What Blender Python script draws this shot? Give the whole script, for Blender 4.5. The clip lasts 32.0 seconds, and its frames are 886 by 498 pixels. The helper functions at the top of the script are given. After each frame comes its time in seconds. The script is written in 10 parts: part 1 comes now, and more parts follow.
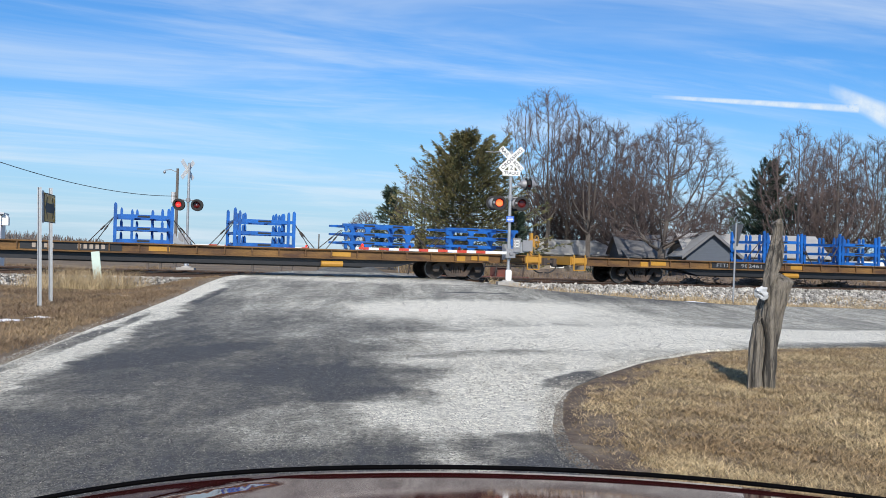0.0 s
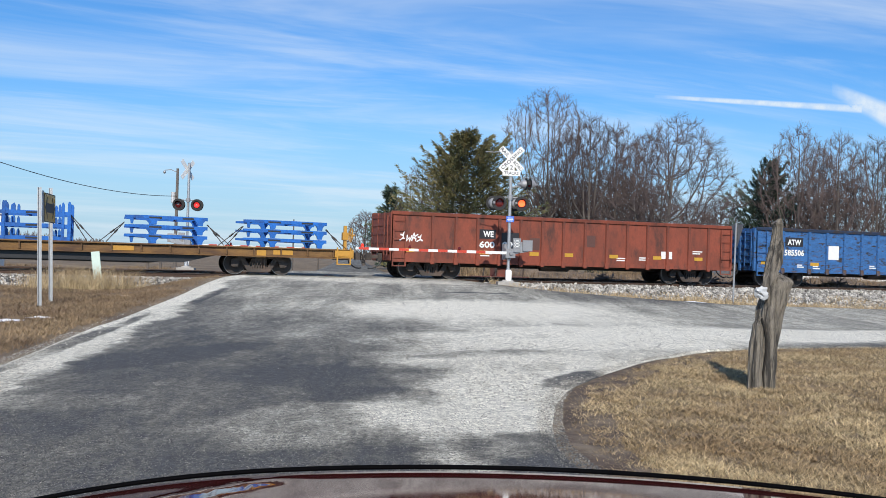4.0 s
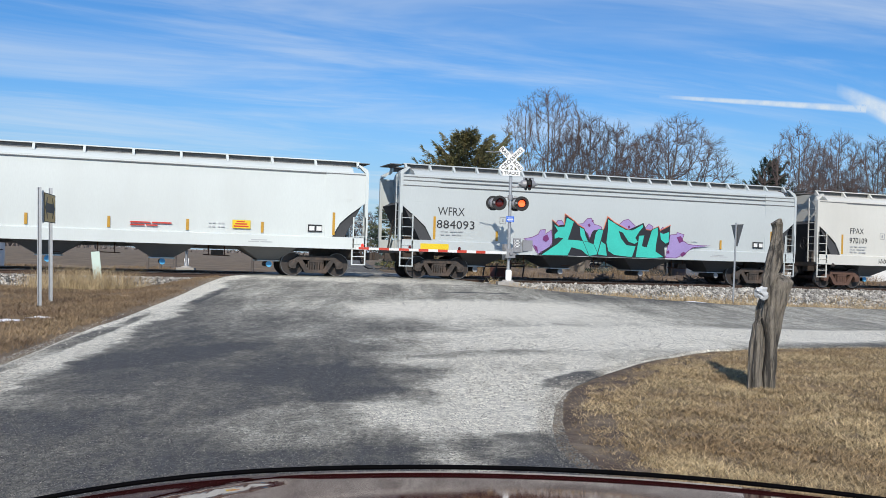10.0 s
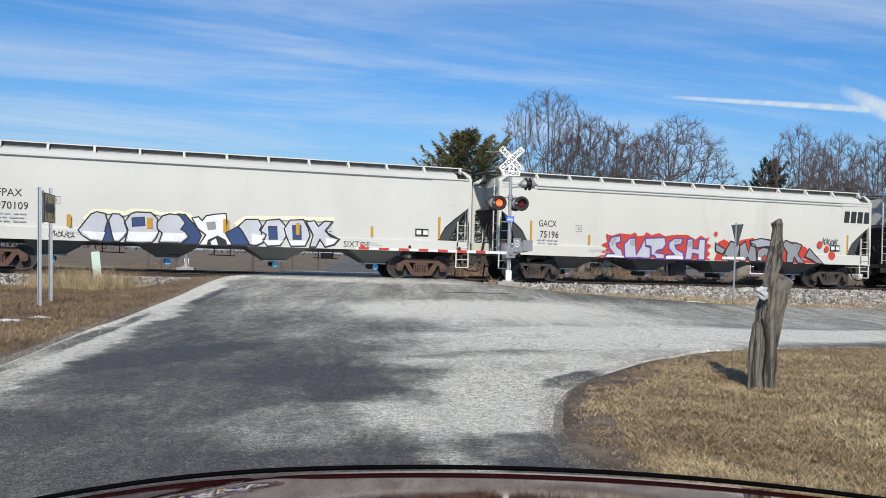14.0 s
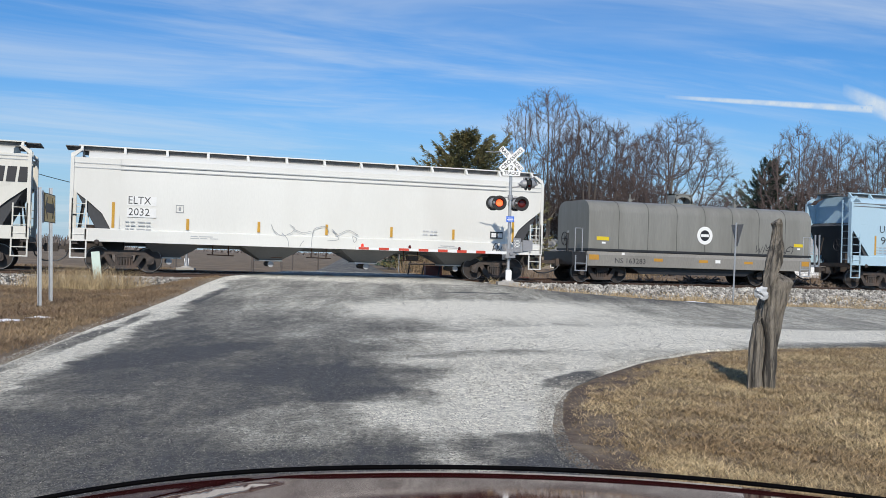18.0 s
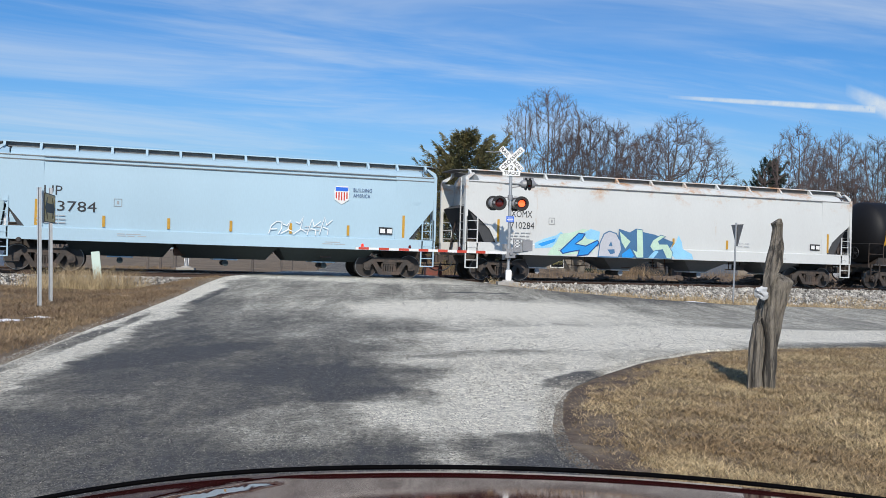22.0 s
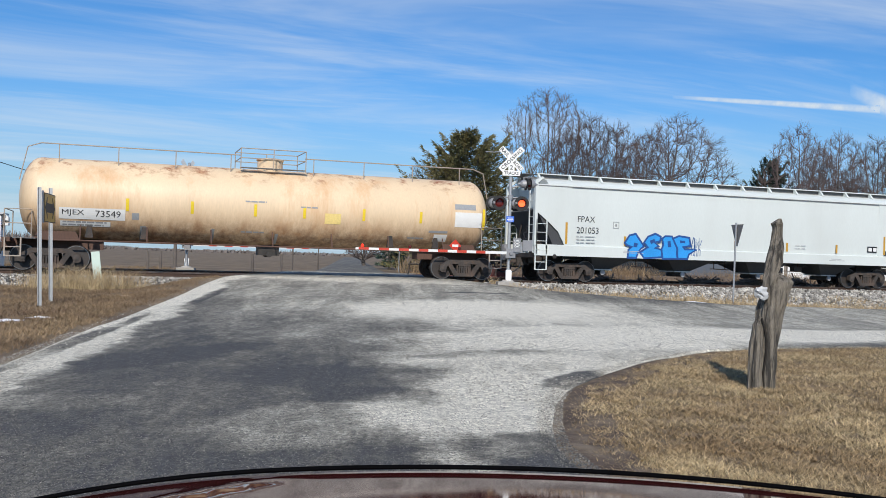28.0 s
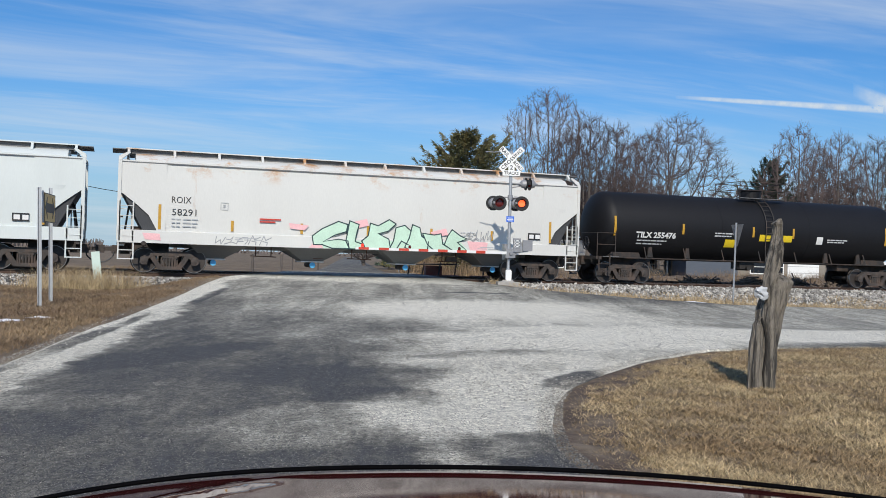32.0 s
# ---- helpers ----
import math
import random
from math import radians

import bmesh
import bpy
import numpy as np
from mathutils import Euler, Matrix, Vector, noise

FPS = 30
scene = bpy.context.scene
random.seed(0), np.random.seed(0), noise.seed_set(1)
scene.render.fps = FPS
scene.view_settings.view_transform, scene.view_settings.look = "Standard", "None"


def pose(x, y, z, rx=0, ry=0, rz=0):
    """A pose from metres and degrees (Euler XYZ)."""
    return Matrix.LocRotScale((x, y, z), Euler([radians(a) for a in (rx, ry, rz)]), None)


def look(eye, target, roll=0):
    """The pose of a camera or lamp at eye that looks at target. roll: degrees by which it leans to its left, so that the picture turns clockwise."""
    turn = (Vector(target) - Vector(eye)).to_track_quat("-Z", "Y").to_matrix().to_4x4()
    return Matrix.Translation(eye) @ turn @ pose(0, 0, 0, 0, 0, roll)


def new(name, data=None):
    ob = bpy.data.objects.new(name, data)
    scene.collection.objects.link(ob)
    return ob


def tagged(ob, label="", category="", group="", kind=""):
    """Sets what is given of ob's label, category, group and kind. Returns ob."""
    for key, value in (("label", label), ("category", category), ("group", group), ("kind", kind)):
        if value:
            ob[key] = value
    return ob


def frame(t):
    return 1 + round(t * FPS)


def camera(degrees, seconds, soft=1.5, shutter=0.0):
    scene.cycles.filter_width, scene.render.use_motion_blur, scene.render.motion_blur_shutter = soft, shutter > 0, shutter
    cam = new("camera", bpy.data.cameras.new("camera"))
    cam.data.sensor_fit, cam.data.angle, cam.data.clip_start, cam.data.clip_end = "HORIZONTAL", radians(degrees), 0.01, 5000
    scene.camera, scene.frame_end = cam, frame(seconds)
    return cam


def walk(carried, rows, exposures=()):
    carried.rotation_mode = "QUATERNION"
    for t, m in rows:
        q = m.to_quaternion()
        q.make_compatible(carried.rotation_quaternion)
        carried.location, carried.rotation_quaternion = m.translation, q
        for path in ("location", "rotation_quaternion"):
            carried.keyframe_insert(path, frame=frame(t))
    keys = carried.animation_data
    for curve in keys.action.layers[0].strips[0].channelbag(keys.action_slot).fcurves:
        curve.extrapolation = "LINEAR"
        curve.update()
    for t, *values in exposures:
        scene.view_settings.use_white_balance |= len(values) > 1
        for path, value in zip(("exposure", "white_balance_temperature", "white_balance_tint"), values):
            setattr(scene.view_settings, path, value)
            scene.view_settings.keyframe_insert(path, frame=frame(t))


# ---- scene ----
# ---- camera ----
cam = camera(50.04, 32.0, soft=0.4)
EYE = (0.0, 0.0, 0.914)
HEAD = radians(19.0)
AIM = (math.sin(HEAD) * 100, math.cos(HEAD) * 100, 0.914 + 100 * math.tan(radians(0.46)))
CAMERA_POSE = look(EYE, AIM, 1.716)
walk(cam, [(0, CAMERA_POSE), (32.0, CAMERA_POSE)], [(0, 0.02), (6, 0.0), (8, -0.05), (9, -0.10), (11, -0.17), (14, -0.19), (17, -0.20), (20, -0.20), (23, -0.20), (25, -0.16), (28, -0.18), (32.0, -0.26)])

# ---- sun and sky ----
SUN = Vector((-0.34, -1.0, 0.76)).normalized()
sun = new("sun", bpy.data.lights.new("sun", "SUN"))
sun.data.energy, sun.data.angle, sun.data.color = 4.6, radians(0.53), (1.0, 0.93, 0.83)
sun.matrix_world = look((0, 0, 60), Vector((0, 0, 60)) - SUN)

world = bpy.data.worlds.new("world")
scene.world = world
world.use_nodes = True


def link(tree, a, b):
    tree.links.new(a, b)


def build_sky():
    nt = world.node_tree
    nt.nodes.clear()
    N = nt.nodes.new
    out, bg = N("ShaderNodeOutputWorld"), N("ShaderNodeBackground")
    sky = N("ShaderNodeTexSky")
    sky.sky_type, sky.sun_disc = "NISHITA", False
    sky.sun_elevation = math.asin(SUN.z)
    sky.sun_rotation = math.atan2(SUN.x, SUN.y)
    sky.air_density, sky.dust_density, sky.ozone_density = 1.0, 0.6, 2.0
    co = N("ShaderNodeTexCoord")
    sep = N("ShaderNodeSeparateXYZ")
    link(nt, co.outputs["Generated"], sep.inputs[0])
    # the direction laid on a flat cloud deck
    lift = N("ShaderNodeMath")
    lift.operation = "ADD"
    lift.inputs[1].default_value = 0.10
    link(nt, sep.outputs["Z"], lift.inputs[0])
    up = N("ShaderNodeMath")
    up.operation = "MAXIMUM"
    up.inputs[1].default_value = 0.06
    link(nt, lift.outputs[0], up.inputs[0])
    flat = N("ShaderNodeCombineXYZ")
    for k, ax in enumerate("XY"):
        dv = N("ShaderNodeMath")
        dv.operation = "DIVIDE"
        link(nt, sep.outputs[ax], dv.inputs[0])
        link(nt, up.outputs[0], dv.inputs[1])
        link(nt, dv.outputs[0], flat.inputs[k])

    def streaks(rot, sx, sy, scale, detail, lo, hi, offset):
        mp = N("ShaderNodeMapping")
        mp.inputs["Rotation"].default_value = (0, 0, radians(rot))
        mp.inputs["Scale"].default_value = (sx, sy, 1)
        mp.inputs["Location"].default_value = offset
        link(nt, flat.outputs[0], mp.inputs[0])
        nz = N("ShaderNodeTexNoise")
        nz.inputs["Scale"].default_value = scale
        nz.inputs["Detail"].default_value = detail
        nz.inputs["Roughness"].default_value = 0.62
        nz.inputs["Distortion"].default_value = 0.55
        link(nt, mp.outputs[0], nz.inputs["Vector"])
        rp = N("ShaderNodeMapRange")
        rp.interpolation_type = "SMOOTHSTEP"
        rp.inputs["From Min"].default_value = lo
        rp.inputs["From Max"].default_value = hi
        link(nt, nz.outputs["Fac"], rp.inputs["Value"])
        return rp.outputs[0]

    a = streaks(12, 0.40, 1.15, 0.95, 6, 0.40, 0.76, (0.3, 0.4, 0))
    b = streaks(24, 0.6, 2.4, 1.1, 6, 0.46, 0.95, (4.1, 2.2, 0))
    mx = N("ShaderNodeMath")
    mx.operation = "MAXIMUM"
    link(nt, a, mx.inputs[0])
    link(nt, b, mx.inputs[1])
    cut = N("ShaderNodeMath")
    cut.operation = "MULTIPLY"
    cut.inputs[1].default_value = 0.58
    link(nt, mx.outputs[0], cut.inputs[0])
    tint = N("ShaderNodeMix")
    tint.data_type, tint.blend_type = "RGBA", "MULTIPLY"
    tint.inputs["Factor"].default_value = 1.0
    link(nt, sky.outputs[0], tint.inputs["A"])
    tint.inputs["B"].default_value = (0.425, 0.855, 1.30, 1)
    # pale haze low over the horizon
    hz = N("ShaderNodeMapRange")
    hz.interpolation_type = "SMOOTHSTEP"
    hz.inputs["From Min"].default_value, hz.inputs["From Max"].default_value = -0.02, 0.20
    hz.inputs["To Min"].default_value, hz.inputs["To Max"].default_value = 0.82, 0.0
    link(nt, sep.outputs["Z"], hz.inputs["Value"])
    haze = N("ShaderNodeMix")
    haze.data_type = "RGBA"
    link(nt, hz.outputs[0], haze.inputs["Factor"])
    link(nt, tint.outputs["Result"], haze.inputs["A"])
    haze.inputs["B"].default_value = (4.9, 6.5, 7.9, 1)
    mix = N("ShaderNodeMix")
    mix.data_type = "RGBA"
    link(nt, cut.outputs[0], mix.inputs["Factor"])
    link(nt, haze.outputs["Result"], mix.inputs["A"])
    mix.inputs["B"].default_value = (7.6, 8.3, 9.0, 1)
    link(nt, mix.outputs["Result"], bg.inputs["Color"])
    bg.inputs["Strength"].default_value = 0.106
    link(nt, bg.outputs[0], out.inputs[0])


build_sky()


# ---- materials ----
def mat(name, colour, rough=0.6, metal=0.0, vary=0.12, scale=3.0, fine=40.0, bump=0.0, second=None, cover=0.5, sharp=0.12, coat=0.0, stretch=(1, 1, 1), hue=0.0, island=0.0):
    """A surface with broad and fine variation; second: a colour that covers part of it in ragged patches."""
    m = bpy.data.materials.new(name)
    m.use_nodes = True
    nt = m.node_tree
    N = nt.nodes.new
    bs = nt.nodes["Principled BSDF"]
    co = N("ShaderNodeTexCoord")
    mp = N("ShaderNodeMapping")
    mp.inputs["Scale"].default_value = stretch
    link(nt, co.outputs["Object"], mp.inputs[0])
    big, small = N("ShaderNodeTexNoise"), N("ShaderNodeTexNoise")
    big.inputs["Scale"].default_value, big.inputs["Detail"].default_value = scale, 6
    small.inputs["Scale"].default_value, small.inputs["Detail"].default_value = fine, 4
    link(nt, mp.outputs[0], big.inputs["Vector"])
    link(nt, mp.outputs[0], small.inputs["Vector"])
    add = N("ShaderNodeMath")
    add.operation = "ADD"
    link(nt, big.outputs["Fac"], add.inputs[0])
    link(nt, small.outputs["Fac"], add.inputs[1])
    rg = N("ShaderNodeMapRange")
    rg.inputs["From Min"].default_value, rg.inputs["From Max"].default_value = 0.6, 1.4
    rg.inputs["To Min"].default_value, rg.inputs["To Max"].default_value = 1 - vary, 1 + vary
    link(nt, add.outputs[0], rg.inputs["Value"])
    mul = N("ShaderNodeMix")
    mul.data_type, mul.blend_type = "RGBA", "MULTIPLY"
    mul.inputs["Factor"].default_value = 1
    mul.inputs["A"].default_value = (*colour, 1)
    link(nt, rg.outputs[0], mul.inputs["B"])
    last = mul.outputs["Result"]
    if second:
        rag = N("ShaderNodeTexNoise")
        rag.inputs["Scale"].default_value, rag.inputs["Detail"].default_value = scale * 0.8, 9
        rag.inputs["Roughness"].default_value = 0.7
        link(nt, mp.outputs[0], rag.inputs["Vector"])
        rr = N("ShaderNodeMapRange")
        rr.inputs["From Min"].default_value, rr.inputs["From Max"].default_value = cover - sharp, cover + sharp
        link(nt, rag.outputs["Fac"], rr.inputs["Value"])
        mx = N("ShaderNodeMix")
        mx.data_type = "RGBA"
        link(nt, rr.outputs[0], mx.inputs["Factor"])
        link(nt, last, mx.inputs["A"])
        mx.inputs["B"].default_value = (*second, 1)
        last = mx.outputs["Result"]
    if hue:
        oi = N("ShaderNodeObjectInfo")
        hs = N("ShaderNodeHueSaturation")
        r2 = N("ShaderNodeMapRange")
        r2.inputs["To Min"].default_value, r2.inputs["To Max"].default_value = 1 - hue, 1 + hue
        link(nt, oi.outputs["Random"], r2.inputs["Value"])
        link(nt, r2.outputs[0], hs.inputs["Value"])
        link(nt, last, hs.inputs["Color"])
        last = hs.outputs["Color"]
    if island:
        ge = N("ShaderNodeNewGeometry")
        hs = N("ShaderNodeHueSaturation")
        r2 = N("ShaderNodeMapRange")
        r2.inputs["To Min"].default_value, r2.inputs["To Max"].default_value = 1 - island, 1 + island
        link(nt, ge.outputs["Random Per Island"], r2.inputs["Value"])
        link(nt, r2.outputs[0], hs.inputs["Value"])
        link(nt, last, hs.inputs["Color"])
        last = hs.outputs["Color"]
    link(nt, last, bs.inputs["Base Color"])
    bs.inputs["Roughness"].default_value, bs.inputs["Metallic"].default_value = rough, metal
    bs.inputs["Coat Weight"].default_value = coat
    if bump:
        bp = N("ShaderNodeBump")
        bp.inputs["Strength"].default_value, bp.inputs["Distance"].default_value = min(1, bump), 0.02
        link(nt, small.outputs["Fac"], bp.inputs["Height"])
        link(nt, bp.outputs[0], bs.inputs["Normal"])
    return m


def stain(m, colour, low, high, scale, stretch, start, end):
    """Blotches of rust on a painted side, between two heights; some also stand for shade."""
    nt = m.node_tree
    N = nt.nodes.new
    bs = nt.nodes["Principled BSDF"]
    old = bs.inputs["Base Color"].links[0].from_socket
    co, mp, nz, sp = N("ShaderNodeTexCoord"), N("ShaderNodeMapping"), N("ShaderNodeTexNoise"), N("ShaderNodeSeparateXYZ")
    mp.inputs["Scale"].default_value = stretch
    link(nt, co.outputs["Object"], mp.inputs[0])
    link(nt, mp.outputs[0], nz.inputs["Vector"])
    link(nt, co.outputs["Object"], sp.inputs[0])
    nz.inputs["Scale"].default_value, nz.inputs["Detail"].default_value, nz.inputs["Roughness"].default_value = scale, 9, 0.72
    spread = N("ShaderNodeMapRange")
    spread.inputs["From Min"].default_value, spread.inputs["From Max"].default_value = start, end
    link(nt, nz.outputs["Fac"], spread.inputs["Value"])
    belt = N("ShaderNodeMapRange")
    belt.interpolation_type = "SMOOTHSTEP"
    belt.inputs["From Min"].default_value, belt.inputs["From Max"].default_value = low, high
    link(nt, sp.outputs["Z"], belt.inputs["Value"])
    mu = N("ShaderNodeMath")
    mu.operation = "MULTIPLY"
    link(nt, spread.outputs[0], mu.inputs[0])
    link(nt, belt.outputs[0], mu.inputs[1])
    mx = N("ShaderNodeMix")
    mx.data_type = "RGBA"
    link(nt, mu.outputs[0], mx.inputs["Factor"])
    link(nt, old, mx.inputs["A"])
    mx.inputs["B"].default_value = (*colour, 1)
    link(nt, mx.outputs["Result"], bs.inputs["Base Color"])


def glow(name, colour, strength):
    m = bpy.data.materials.new(name)
    m.use_nodes = True
    bs = m.node_tree.nodes["Principled BSDF"]
    bs.inputs["Base Color"].default_value = (*colour, 1)
    bs.inputs["Emission Color"].default_value = (*colour, 1)
    bs.inputs["Emission Strength"].default_value = strength
    return m


M = {}
M["steel_dark"] = mat("dark_steel", (0.035, 0.032, 0.030), 0.65, 0.2, 0.35, 2, 30, 0.3, (0.09, 0.06, 0.045), 0.56)
M["truck"] = mat("grimy_cast_steel", (0.050, 0.043, 0.039), 0.8, 0.0, 0.45, 3, 30, 0.4, (0.105, 0.072, 0.055), 0.57)
M["wheel"] = mat("wheel_steel", (0.05, 0.042, 0.038), 0.6, 0.3, 0.3, 4, 30, 0.2)
M["tread"] = mat("polished_tread", (0.30, 0.29, 0.28), 0.4, 0.9, 0.1)
M["rail_top"] = mat("polished_rail_head", (0.35, 0.33, 0.31), 0.35, 0.9, 0.1)
M["rail"] = mat("rusty_rail", (0.075, 0.045, 0.032), 0.85, 0.1, 0.3, 3, 30, 0.3)
M["tie"] = mat("creosoted_tie", (0.06, 0.048, 0.04), 0.9, 0, 0.35, 3, 20, 0.5, hue=0.3, stretch=(6, 1, 6))
M["galv"] = mat("galvanised_steel", (0.42, 0.43, 0.44), 0.45, 0.6, 0.15, 6, 60)
M["alu"] = mat("aluminium_paint", (0.55, 0.56, 0.57), 0.5, 0.3, 0.12, 5, 60)
M["white"] = mat("white_paint", (0.78, 0.78, 0.76), 0.5, 0, 0.06, 2, 40)
M["letter_black"] = mat("black_lettering", (0.025, 0.025, 0.028), 0.6, 0, 0.2, 4, 60)
M["letter_white"] = mat("white_lettering", (0.72, 0.72, 0.70), 0.6, 0, 0.08, 4, 60)
M["grey_print"] = mat("grey_printing", (0.30, 0.31, 0.32), 0.6, 0, 0.15, 20, 90)
M["reflector"] = mat("yellow_reflective_strip", (0.50, 0.28, 0.035), 0.35, 0, 0.2, 9, 60)
M["red"] = mat("red_reflective", (0.55, 0.04, 0.02), 0.4, 0, 0.1, 6, 60)
M["black"] = mat("black_paint", (0.02, 0.02, 0.022), 0.45, 0, 0.2, 5, 50)
M["concrete"] = mat("concrete", (0.36, 0.34, 0.31), 0.9, 0, 0.18, 3, 40, 0.4)
M["sign_yellow"] = mat("faded_yellow_sheeting", (0.50, 0.29, 0.035), 0.45, 0, 0.15, 6, 60)
M["sign_blue"] = mat("blue_sheeting", (0.03, 0.14, 0.62), 0.4, 0, 0.08)
M["bark"] = mat("grey_brown_bark", (0.115, 0.098, 0.086), 0.9, 0, 0.3, 2, 25, 0.3, hue=0.15)
M["twig"] = mat("reddish_brown_twig", (0.105, 0.078, 0.072), 0.9, 0, 0.25, 2, 20, hue=0.15)
M["needle"] = mat("pine_needles", (0.088, 0.100, 0.042), 0.7, 0, 0.45, 0.5, 12, 0, (0.215, 0.172, 0.066), 0.52, island=0.45)
M["needle_dark"] = mat("dark_fir_needles", (0.050, 0.080, 0.060), 0.7, 0, 0.4, 0.9, 12, 0, (0.085, 0.125, 0.08), 0.56, island=0.4)


# ---- mesh helpers ----
def box(bm, x0, x1, y0, y1, z0, z1):
    v = [bm.verts.new((x, y, z)) for x in (x0, x1) for y in (y0, y1) for z in (z0, z1)]
    for f in ((0, 1, 3, 2), (4, 6, 7, 5), (0, 4, 5, 1), (2, 3, 7, 6), (0, 2, 6, 4), (1, 5, 7, 3)):
        bm.faces.new([v[i] for i in f])
    return v


def prism(bm, pts, axis, a, b):
    """Extrude a closed outline along an axis; pts: pairs in the other two axes, in order."""
    put = {"x": lambda p, c: (c, p[0], p[1]), "y": lambda p, c: (p[0], c, p[1]), "z": lambda p, c: (p[0], p[1], c)}[axis]
    lo = [bm.verts.new(put(p, a)) for p in pts]
    hi = [bm.verts.new(put(p, b)) for p in pts]
    bm.faces.new(lo), bm.faces.new(hi[::-1])
    for i in range(len(pts)):
        j = (i + 1) % len(pts)
        bm.faces.new((lo[i], lo[j], hi[j], hi[i]))


def tube(bm, p0, p1, r, n=8, r1=None):
    p0, p1 = Vector(p0), Vector(p1)
    r1 = r if r1 is None else r1
    q = (p1 - p0).to_track_quat("Z", "Y")
    rings = []
    for p, rr in ((p0, r), (p1, r1)):
        rings.append([bm.verts.new(p + q @ Vector((math.cos(2 * math.pi * i / n) * rr, math.sin(2 * math.pi * i / n) * rr, 0))) for i in range(n)])
    for i in range(n):
        j = (i + 1) % n
        bm.faces.new((rings[0][i], rings[0][j], rings[1][j], rings[1][i]))
    bm.faces.new(rings[0][::-1]), bm.faces.new(rings[1])


def pipe(bm, pts, r, n=6):
    """One bent pipe through the points, with mitred bends."""
    pts = [Vector(p) for p in pts]
    ways = [(b - a).normalized() for a, b in zip(pts, pts[1:])]
    side = ways[0].orthogonal().normalized()
    last = None
    for i, p in enumerate(pts):
        a, b = ways[max(0, i - 1)], ways[min(i, len(ways) - 1)]
        d = (a + b) if (a + b).length > 0.05 else b
        d.normalize()
        side = (side - d * side.dot(d)).normalized() if (side - d * side.dot(d)).length > 0.05 else d.orthogonal().normalized()
        other = d.cross(side)
        ring = [bm.verts.new(p + side * (math.cos(2 * math.pi * k / n) * r) + other * (math.sin(2 * math.pi * k / n) * r)) for k in range(n)]
        if last:
            for k in range(n):
                j = (k + 1) % n
                bm.faces.new((last[k], last[j], ring[j], ring[k]))
        else:
            bm.faces.new(ring[::-1])
        last = ring
    bm.faces.new(last)


def spin(bm, prof, axis="x", n=20, at=(0, 0, 0)):
    """A turned solid; prof: (along, radius) pairs."""
    rings = []
    for s, r in prof:
        ring = []
        for i in range(n):
            c, d = math.cos(2 * math.pi * i / n) * r, math.sin(2 * math.pi * i / n) * r
            p = {"x": (s, c, d), "y": (c, s, d), "z": (c, d, s)}[axis]
            ring.append(bm.verts.new(Vector(p) + Vector(at)))
        rings.append(ring)
    for a, b in zip(rings, rings[1:]):
        for i in range(n):
            j = (i + 1) % n
            bm.faces.new((a[i], a[j], b[j], b[i]))
    bm.faces.new(rings[0][::-1]), bm.faces.new(rings[-1])


def mesh_of(bm, name, material, smooth=False):
    bmesh.ops.recalc_face_normals(bm, faces=bm.faces[:])
    me = bpy.data.meshes.new(name)
    bm.to_mesh(me)
    bm.free()
    me.materials.append(material)
    if smooth:
        for p in me.polygons:
            p.use_smooth = True
        me.set_sharp_from_angle(angle=radians(35))
    return me


def part(name, bm, material, parent, label="", smooth=False, at=None):
    """One mesh under a thing or a part; bm may be a mesh that is shared."""
    me = bm if isinstance(bm, bpy.types.Mesh) else mesh_of(bm, name, material, smooth)
    ob = new(name, me)
    ob.parent = parent
    if at is not None:
        ob.matrix_basis = at
    return tagged(ob, label)


def thing(name, label, category, m=None, group="", kind=""):
    ob = new(name)
    ob.empty_display_size = 0.2
    if m is not None:
        ob.matrix_basis = m
    return tagged(ob, label, category, group, kind)


def solid(name, bm, material, label, category, m=None, group="", kind="", smooth=False):
    ob = new(name, mesh_of(bm, name, material, smooth))
    if m is not None:
        ob.matrix_basis = m
    return tagged(ob, label, category, group, kind)


def from_lists(name, verts, faces, material, smooth=False):
    me = bpy.data.meshes.new(name)
    me.from_pydata(verts, [], faces)
    me.materials.append(material)
    if smooth:
        for p in me.polygons:
            p.use_smooth = True
    return me


def words(name, text, x, z, height, width, y, material, parent, label="", shell=None):
    """Lettering on a wall that faces -y, its lower left corner at x, z."""
    cu = bpy.data.curves.new(name, "FONT")
    cu.body, cu.size, cu.extrude, cu.resolution_u, cu.offset = text, 1.0, 0.0, 2, 0.036 if "white" in material.name else 0.0
    tmp = new(name, cu)
    bpy.context.view_layer.update()
    me = bpy.data.meshes.new_from_object(tmp)
    bpy.data.objects.remove(tmp)
    xs = [v.co.x for v in me.vertices]
    ys = [v.co.y for v in me.vertices]
    a, b, c, d = min(xs), max(xs), min(ys), max(ys)
    for v in me.vertices:
        v.co = ((v.co.x - a) / (b - a) * width + x, y, (v.co.y - c) / (d - c) * height + z)
    if shell:
        for v in me.vertices:
            v.co.y = -math.sqrt((shell[0] + 0.014) ** 2 - (v.co.z - shell[1]) ** 2)
    me.materials.clear()
    me.materials.append(material)
    return part(name, me, material, parent, label)


def bars(name, x, z, rows, y, material, parent, label=""):
    """Small print: rows of short bars; rows: (rise, [(start, end), ...], height)."""
    bm = bmesh.new()
    for dz, spans, h in rows:
        for s, e in spans:
            box(bm, x + s, x + e, y - 0.003, y + 0.003, z + dz, z + dz + h)
    return part(name, bm, material, parent, label)


# ---- ground ----
def smooth_step(a, b, v):
    t = min(1, max(0, (v - a) / (b - a)))
    return t * t * (3 - 2 * t)


